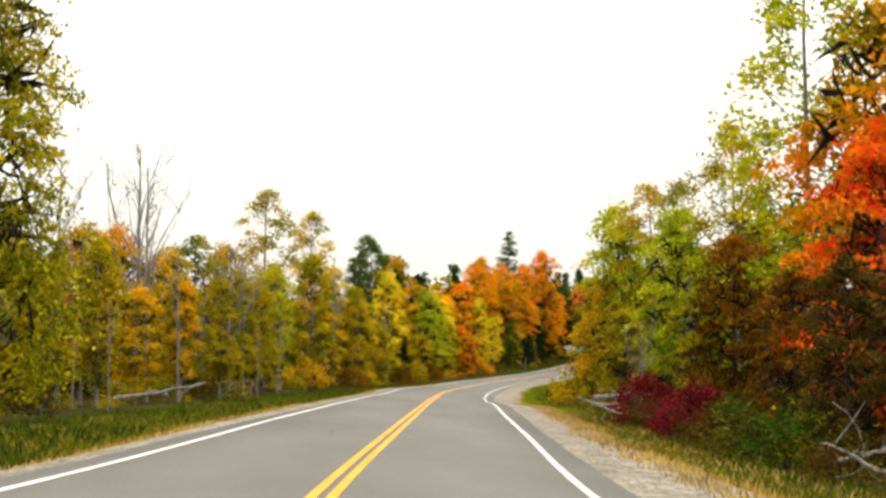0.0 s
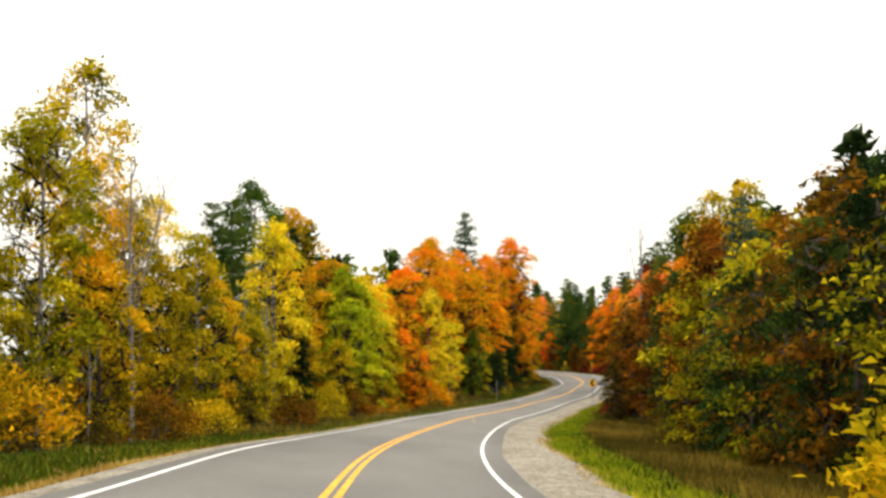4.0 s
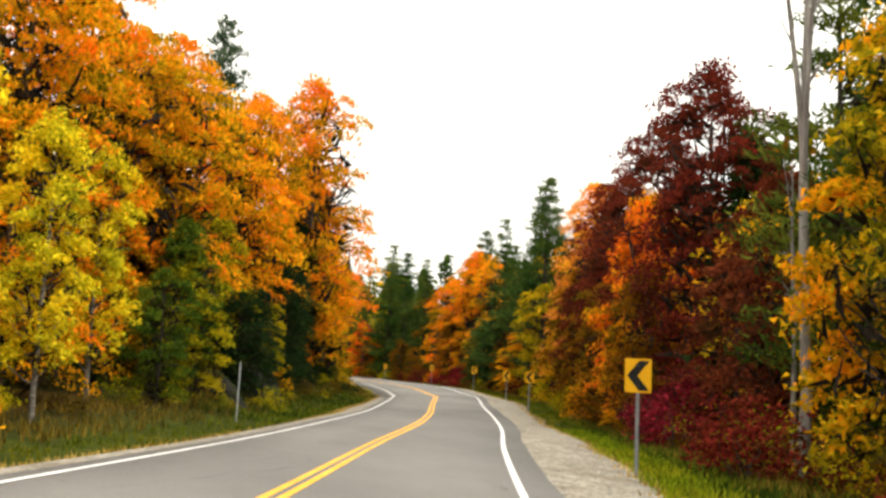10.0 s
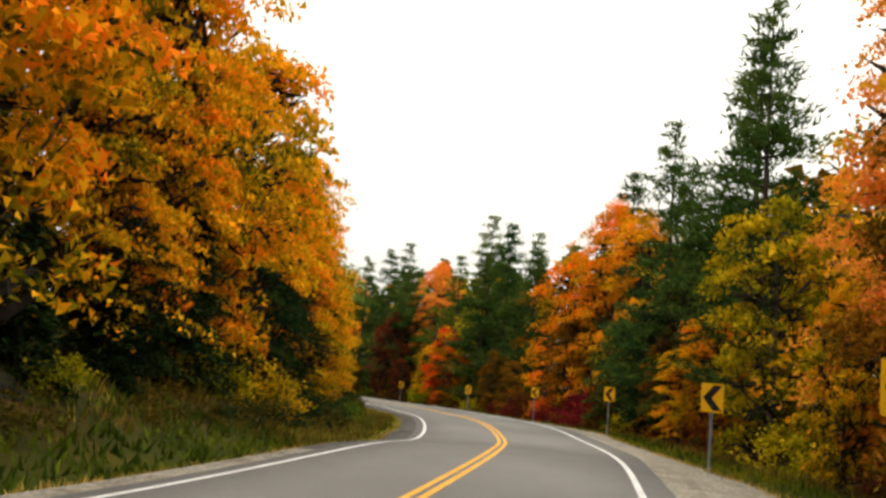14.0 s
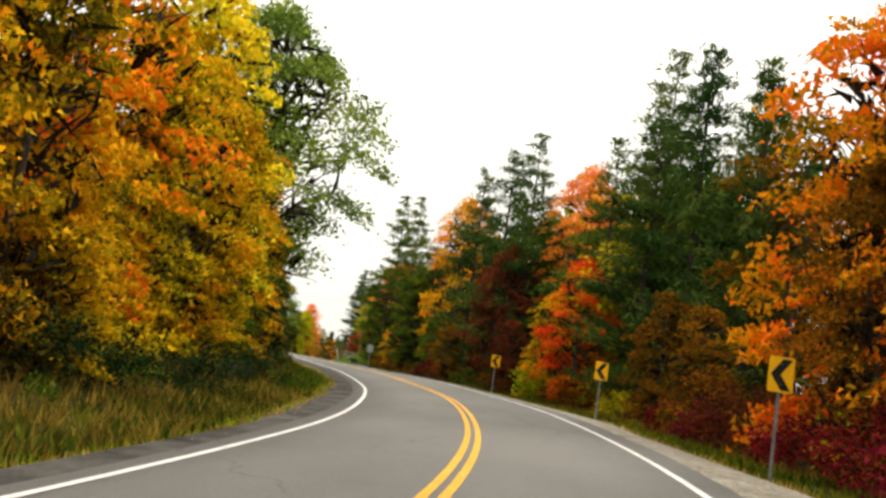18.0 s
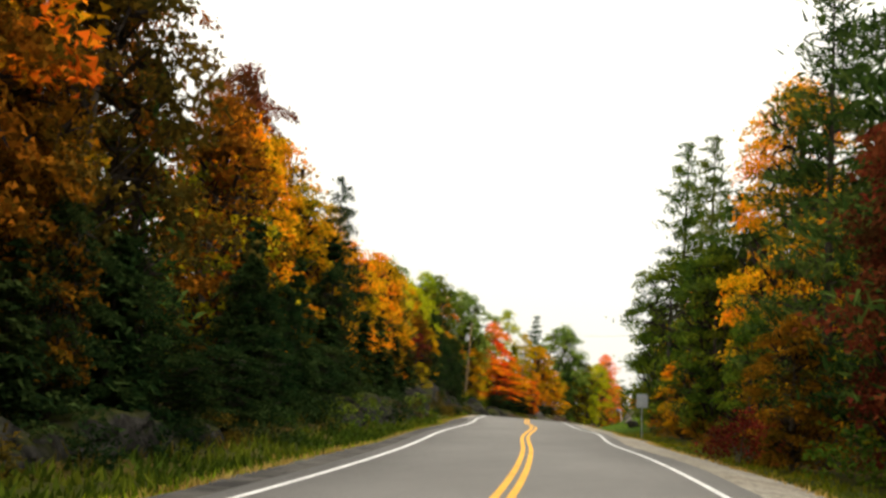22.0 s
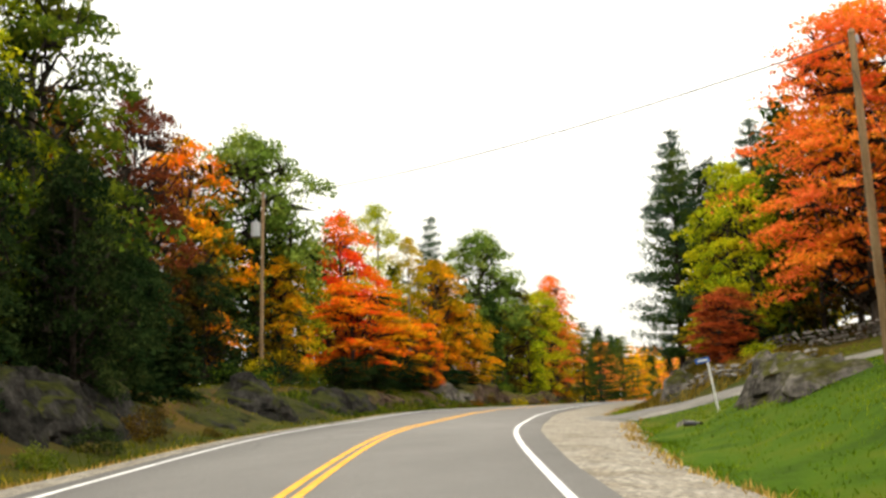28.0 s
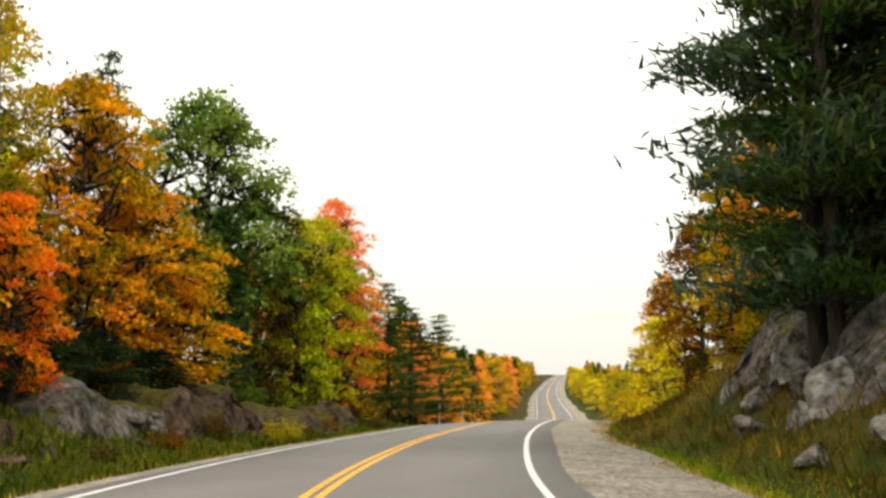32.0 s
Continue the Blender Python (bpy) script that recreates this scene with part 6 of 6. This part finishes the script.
def rock(k, s, d, sx, sy, sz, turn=0.0, brown=None, lift=0.25, tip=0.0, label="grey weathered granite outcrop beside the road"):
    x, y, _ = (float(q) for q in at_station(s, d))
    me = ROCKS[k % 6]
    if not me.materials:
        me.materials.append(ROCK)
    ob = new("rock", me)
    if brown:
        ob.material_slots[0].link = "OBJECT"
        ob.material_slots[0].material = brown
    ob.matrix_basis = facing(s, d, turn) @ pose(0, 0, sz * lift, tip, 0, 0) @ Matrix.Diagonal((sx, sy, sz, 1))
    return tagged(ob, label if not brown else "reddish brown broken rock in the road cut" if brown is ROCK_BROWN else "mossy fractured rock in the road cut, darkened for tree shade", "rock", "rocks beside the road")


def outcrop(s0, s1, d0, d1, n, big, seed, brown=None, flat=0.75):
    rng = random.Random(seed)
    for k in range(n):
        s, d = s0 + (s1 - s0) * (k + rng.random()) / n, rng.uniform(d0, d1)
        w = big * rng.uniform(0.5, 1.15)
        rock(rng.randrange(6), s, d, w * rng.uniform(0.7, 1.1), w * rng.uniform(0.9, 1.5), w * flat * rng.uniform(0.7, 1.2), rng.uniform(-40, 40), brown, rng.uniform(0.0, 0.25), rng.uniform(-15, 15))


def mossy_rock(name, dark, light, moss):
    """Fractured granite, with moss and litter on what faces up."""
    m, nt, base = surface(name, 0.92, 0, 1.0, 7)
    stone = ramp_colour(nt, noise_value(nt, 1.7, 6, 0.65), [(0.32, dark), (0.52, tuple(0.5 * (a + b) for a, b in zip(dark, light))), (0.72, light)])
    vein = ramp_colour(nt, noise_value(nt, 5.0, 4, 0.7, stretch=(1, 1, 0.8)), [(0.4, (0.45, 0.45, 0.45)), (0.62, (1.2, 1.2, 1.2))])
    geo, up, add = nt.nodes.new("ShaderNodeNewGeometry"), nt.nodes.new("ShaderNodeSeparateXYZ"), nt.nodes.new("ShaderNodeMath")
    nt.links.new(geo.outputs["True Normal"], up.inputs[0])
    nt.links.new(up.outputs["Z"], add.inputs[0])
    nt.links.new(noise_value(nt, 1.1, 4, 0.6), add.inputs[1])
    scale = nt.nodes.new("ShaderNodeMapRange")
    scale.inputs["From Min"].default_value, scale.inputs["From Max"].default_value = 1.12, 1.36
    nt.links.new(add.outputs[0], scale.inputs["Value"])
    green = ramp_colour(nt, noise_value(nt, 3.0, 3), [(0.35, tuple(0.4 * c for c in moss)), (0.65, moss)])
    nt.links.new(mixed(nt, mixed(nt, stone, vein, 1.0, "MULTIPLY"), green, scale.outputs[0]), base)
    return m


# left cut's ledges: overhanging trees' shade is mixed into the stone colour
LEDGE_SHADED = mossy_rock("granite_ledge_shaded", (0.006, 0.006, 0.005), (0.05, 0.046, 0.040), (0.04, 0.044, 0.010))
LEDGE_GREY = mossy_rock("granite_ledge_grey", (0.020, 0.018, 0.016), (0.23, 0.205, 0.175), (0.07, 0.07, 0.014))
LEDGE_BROWN = mossy_rock("granite_ledge_brown", (0.016, 0.011, 0.008), (0.13, 0.085, 0.058), (0.075, 0.066, 0.013))


def ledge(s0, s1, d, height, depth, seed, material, words):
    """A cut face of fractured rock along the road: blocks with flat faces and steps, running back into the bank."""
    along, across, side = np.linspace(s0, s1, int((s1 - s0) / 0.22) + 2), 22, 1 if d > 0 else -1
    spots, rises = [], []
    for k, s in enumerate(along):
        end = min(1.0, (k + 0.15) / 7, (len(along) - k - 0.85) / 7)
        tall = height * (0.55 + 0.95 * noise.noise(Vector((s * 0.24, seed, 0.3))) + 0.22 * noise.cell(Vector((s * 0.45, seed, 0)))) * max(0.02, end) ** 0.6
        tall = max(tall, 0.15 * height * max(0.02, end))
        for j in range(across):
            v = j / (across - 1)
            if v < 0.6:
                u = v / 0.6
                out, z = 0.35 * height * u ** 1.6, tall * u
            else:
                u = (v - 0.6) / 0.4
                out, z = 0.35 * height + depth * u, tall * (1 - 0.9 * u * u)
            q = Vector((s * 0.75 + 0.45 * z, z * 1.1 - 0.25 * s, seed * 3.7))
            step = 0.55 * noise.cell(q) + 0.30 * noise.cell(q * 2.3 + Vector((5, 1, 0))) + 0.10 * noise.noise(q * 5.0)
            rise = 0.22 * noise.cell(Vector((s * 0.9, out * 1.3, seed))) if v > 0.5 else 0.0
            shift = (step - 0.45) * 0.32 * min(1.4, height) * (1.0 if j < across - 2 else 0.2)
            spots.append((s, d + side * (out + shift)))
            rises.append(z - 0.12 + rise * min(1.0, tall) - (0.5 if j in (0, across - 1) else 0.0))
    verts = at_station(*np.array(spots).T)
    verts[:, 2] = ground_height(verts[:, 0], verts[:, 1]) + rises
    rows = verts.reshape(len(along), across, 3)
    root = new("rock_ledge")
    foot = rows[len(along) // 2, 0]
    root.location = Vector(foot)
    cuts = np.linspace(0, len(along) - 1, max(3, int((s1 - s0) / 2.6)) + 1).astype(int)
    for first, last in zip(cuts[:-1], cuts[1:]):
        piece = rows[first:last + 1]
        i, j = np.meshgrid(np.arange(last - first), np.arange(across - 1), indexing="ij")
        a = i * across + j
        f = np.stack([a, a + across, a + across + 1, a + 1] if side < 0 else [a, a + 1, a + across + 1, a + across], -1).reshape(-1, 4)
        part("rock_block", mesh_of("rock_block", piece.reshape(-1, 3) - foot, f, material), root)
    return tagged(root, words, "rock ledge", "rock ledges beside the road")


SHADED_WORDS, GREY_WORDS, BROWN_WORDS = "fractured rock face with moss in the road cut, darkened for tree shade", "grey fractured granite outcrop with moss on top", "reddish brown broken rock ledge in the road cut"
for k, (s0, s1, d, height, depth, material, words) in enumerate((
        (194.5, 206.5, -8.0, 2.7, 2.2, LEDGE_SHADED, SHADED_WORDS), (208.5, 226.0, -8.6, 1.2, 1.6, LEDGE_SHADED, SHADED_WORDS),
        (300.0, 312.0, -7.6, 0.7, 1.2, LEDGE_SHADED, SHADED_WORDS), (334.0, 350.0, -7.5, 1.1, 1.6, LEDGE_SHADED, SHADED_WORDS),
        (366.0, 389.0, -7.0, 1.6, 2.4, LEDGE_SHADED, SHADED_WORDS), (392.0, 410.0, -7.0, 1.7, 2.4, LEDGE_SHADED, SHADED_WORDS),
        (411.0, 427.0, -7.4, 3.1, 3.4, LEDGE_SHADED, SHADED_WORDS), (428.0, 433.0, -7.6, 2.9, 2.0, LEDGE_SHADED, SHADED_WORDS),
        (434.5, 446.0, -7.5, 2.4, 2.4, LEDGE_SHADED, SHADED_WORDS), (447.0, 453.0, -7.0, 1.3, 1.8, LEDGE_SHADED, SHADED_WORDS), (454.0, 464.5, -6.7, 2.9, 2.2, LEDGE_SHADED, SHADED_WORDS),
        (466.0, 475.0, -7.0, 1.3, 2.0, LEDGE_SHADED, SHADED_WORDS), (476.0, 494.0, -8.0, 0.9, 1.8, LEDGE_BROWN, BROWN_WORDS),
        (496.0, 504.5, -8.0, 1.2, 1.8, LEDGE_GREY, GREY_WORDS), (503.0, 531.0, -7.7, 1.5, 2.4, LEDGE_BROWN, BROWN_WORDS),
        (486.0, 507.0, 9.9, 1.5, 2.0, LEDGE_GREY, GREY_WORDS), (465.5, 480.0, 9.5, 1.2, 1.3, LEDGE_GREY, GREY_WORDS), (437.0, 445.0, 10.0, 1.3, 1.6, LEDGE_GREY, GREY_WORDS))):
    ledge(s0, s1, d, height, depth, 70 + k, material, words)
outcrop(366, 430, -7.3, -6.8, 9, 0.6, 3, ROCK_SHADED, 0.75)
outcrop(476, 500, -7.8, -7.2, 7, 0.5, 6, brown=ROCK_BROWN)
outcrop(504, 530, -7.6, -6.9, 9, 0.5, 8, brown=ROCK_BROWN)
outcrop(484, 503, 9.2, 10.0, 6, 0.8, 9)
rock(2, 416.0, 8.9, 0.8, 0.7, 0.5, 10, ROCK_SHADED)
rock(3, 425.5, 9.4, 0.5, 0.6, 0.6, 70)
rock(4, 447.0, 8.6, 0.5, 0.4, 0.3, 10)
rock(4, 492.5, 9.8, 1.4, 1.3, 1.1, 40)
rock(5, 498.0, 10.2, 1.6, 1.5, 1.2, 15)
rock(1, 496.5, 8.6, 0.6, 0.7, 0.5, 20)
rock(3, 489.5, 8.4, 0.45, 0.6, 0.4, 20)


def stone_wall(points, h, seed, label):
    """A dry wall of loose field stones, each its own piece, along stations and offsets."""
    rng = random.Random(seed)
    root = new("stone_wall")
    p = np.array([at_station(s, d)[:2] for s, d in points])
    root.location = (float(p[0, 0]), float(p[0, 1]), ground_at(float(p[0, 0]), float(p[0, 1])))
    run = np.r_[0, np.cumsum(np.hypot(*np.diff(p, axis=0).T))]
    for row in range(max(2, round(h / 0.2))):
        q = rng.uniform(0, 0.3)
        while q < run[-1]:
            x, y = float(np.interp(q, run, p[:, 0])), float(np.interp(q, run, p[:, 1]))
            w = rng.uniform(0.18, 0.40)
            ob = new("stone", ROCKS_SMALL[rng.randrange(4)])
            ob.parent = root
            ob.location = Vector((x + rng.uniform(-0.12, 0.12), y + rng.uniform(-0.12, 0.12), ground_at(x, y) + 0.10 + 0.2 * row)) - root.location
            ob.rotation_euler = (rng.uniform(-0.3, 0.3), rng.uniform(-0.3, 0.3), rng.uniform(0, 6.28))
            ob.scale = (w, w * rng.uniform(0.7, 1.0), rng.uniform(0.10, 0.16))
            q += w * 1.2
    return tagged(root, label, "stone wall")


ROCKS_SMALL = [rock_mesh(40 + k, 1, 9, 0.04) for k in range(4)]
STONE = two_tone("field_stone", (0.10, 0.09, 0.08), (0.40, 0.37, 0.33), 1.2, 9, bump=0.5)
for me in ROCKS_SMALL:
    me.materials.append(STONE)
stone_wall([(466.0, 10.7), (462.0, 12.6), (459.8, 15.6)], 0.7, 61, "low dry wall of pale field stones beside the drive")
stone_wall([(467.5, 14.6), (466.0, 17.5), (464.0, 21.0)], 0.9, 62, "low dry wall of pale field stones on the bank")


def drive():
    n = 48
    u = np.linspace(0, 1, n)
    s, d = 462.5 - 26.0 * u + 22.0 * u * u, 5.2 + 24 * u
    p = at_station(s, d)[:, :2]
    t = np.gradient(p, axis=0)
    t /= np.linalg.norm(t, axis=1)[:, None]
    side = np.stack([t[:, 1], -t[:, 0]], 1)
    wide = 2.5 * (1 + np.exp(-u * 8))
    rows = []
    for k in (-1.25, -1.0, -0.55, 0.0, 0.55, 1.0, 1.25):
        q = p + side * (k * wide)[:, None]
        qs, qd = nearest(q[:, 0], q[:, 1])
        z = at_station(qs, np.clip(qd, -4, 4))[:, 2] + drive_bed(qs, qd)[0]
        rows.append(np.c_[q, z + (0.09 if abs(k) < 1.1 else -0.2) + 0.02 * (abs(k) == 0.0)])
    rows = np.stack(rows, 1)
    k = rows.shape[1]
    i, j = np.meshgrid(np.arange(n - 1), np.arange(k - 1), indexing="ij")
    f = np.stack([i * k + j, (i + 1) * k + j, (i + 1) * k + j + 1, i * k + j + 1], -1).reshape(-1, 4)
    return tagged(new("drive", mesh_of("drive", rows.reshape(-1, 3), f, DRIVE_GRAVEL, smooth=True)), "gravel drive climbing the grassy bank", "drive", kind="structure")

drive()
culvert = new("culvert_pipe")
v, f = tube(np.array([[0, -0.7, 0.12], [0, 0.9, 0.16]]), [0.22, 0.22], 14)
v2, f2 = tube(np.array([[0, 0.9, 0.16], [0, -0.7, 0.12]]), [0.19, 0.19], 14)
part("pipe", mesh_of("pipe", *joined([(v, f), (v2, f2)]), SIGN_BLACK, smooth=True), culvert)
v, f = tube(np.array([[0, -0.72, 0.12], [0, -0.64, 0.12]]), [0.235, 0.235], 14)
part("rim", mesh_of("rim", v, f, SIGN_BLACK, smooth=True), culvert)
tagged(culvert, "black plastic culvert pipe end in the grass", "pipe").matrix_basis = facing(444.5, 8.6, 30) @ Matrix.Diagonal((0.45, 0.45, 0.45, 1))


def fallen_log(s, d, length, r, turn, tilt, seed, lift=0.2):
    rng = np.random.default_rng(seed)
    root = new("fallen_log")
    u = np.linspace(0, 1, 7)
    p = np.c_[u * length, rng.normal(0, 0.05, 7), rng.normal(0, 0.03, 7)]
    v, f = tube(p, r * (1 - 0.45 * u), 8)
    part("trunk", mesh_of("log_trunk", v, f, DEAD_WOOD, smooth=True), root)
    for k in range(4):
        a = p[2 + k % 5]
        v, f = limb(rng, a, a + rng.normal(0, 0.5, 3) + np.array([0.3, 0, 0.35]), r * 0.4, 0.01, 0.15, 4)
        part("branch", mesh_of("log_branch", v, f, DEAD_WOOD, smooth=True), root)
    root.matrix_basis = facing(s, d, turn) @ pose(0, 0, lift, 0, -tilt, 0)
    return tagged(root, "pale fallen log with broken branches in the weeds", "log", "fallen logs")


fallen_log(51.0, 7.6, 3.2, 0.12, 20, 3, 1, 0.85)
fallen_log(50.0, 7.4, 2.6, 0.09, -10, 2, 2, 0.55)
fallen_log(47.5, 8.0, 2.8, 0.07, 60, 12, 3, 0.4)
fallen_log(45.0, 8.2, 2.4, 0.06, 140, 15, 4, 0.35)
fallen_log(40.5, 8.6, 3.0, 0.07, 100, 8, 5, 0.3)
fallen_log(21.0, 8.6, 2.0, 0.05, 30, 10, 6, 0.3)
fallen_log(19.0, 8.8, 1.8, 0.045, 110, 14, 7, 0.3)
fallen_log(55.0, -13.0, 3.4, 0.09, 170, 12, 8, 0.3)
fallen_log(48.0, -13.5, 4.0, 0.10, 20, 8, 9, 0.3)
plant("bare", 49.0, 9.5, 4.5, None, None)
plant("bare", 43.0, 10.5, 6.0, None, None)
plant("snag", 176.2, 10.8, 19.0, None, None)
plant("snag", 178.5, 11.4, 9.0, None, None)
plant("snag", 127.5, -12.0, 9.5, None, None)
# low growth before the rocks
for k in range(13):
    plant("shrub", 394 + 4.2 * k, -6.3 - 0.3 * (k % 3), 0.5 + 0.2 * (k % 4), None, ("brown", "green", "spruce", "brown")[k % 4])
for k in range(7):
    plant("shrub", 495 + 5.8 * k, -6.6 - 0.5 * (k % 3), 0.6 + 0.2 * (k % 4), None, ("brown", "rust", "brown", "olive")[k % 4])
for s, d, h in ((40, -15, 7), (47, -15.5, 8), (56, -15, 9), (63, -14.5, 6), (71, -15, 7.5), (82, -14.5, 8), (93, -14, 7), (66, -14, 5), (77, -13.5, 6), (100, -13.5, 7), (146, 12.0, 9), (148, 11.5, 8)):
    plant("bare", s, d, h, None, None)
# an old worn yellow stripe across the lane
worn = bmesh.new()
row = [at_station(s, d) + np.array([0, 0, 0.012 + 0.04 * (1 - d / 3.87)]) for s, d in ((134.0, 0.25), (131.5, 0.55), (129.0, 0.9), (126.5, 1.25), (124.0, 1.6))]
for k in range(4):
    a, b = row[k], row[k] + (row[k + 1] - row[k]) * 0.72
    worn.faces.new([worn.verts.new(tuple(q)) for q in (a, b, b + np.array([0.11, 0, 0]), a + np.array([0.11, 0, 0]))])
ob = part("road_marking", worn, None, "worn pale yellow stripe across the lane", two_tone("road_paint_worn", (0.30, 0.26, 0.14), (0.42, 0.34, 0.15), 2, 20, bump=0.1))
tagged(ob, "", "road marking", kind="structure")
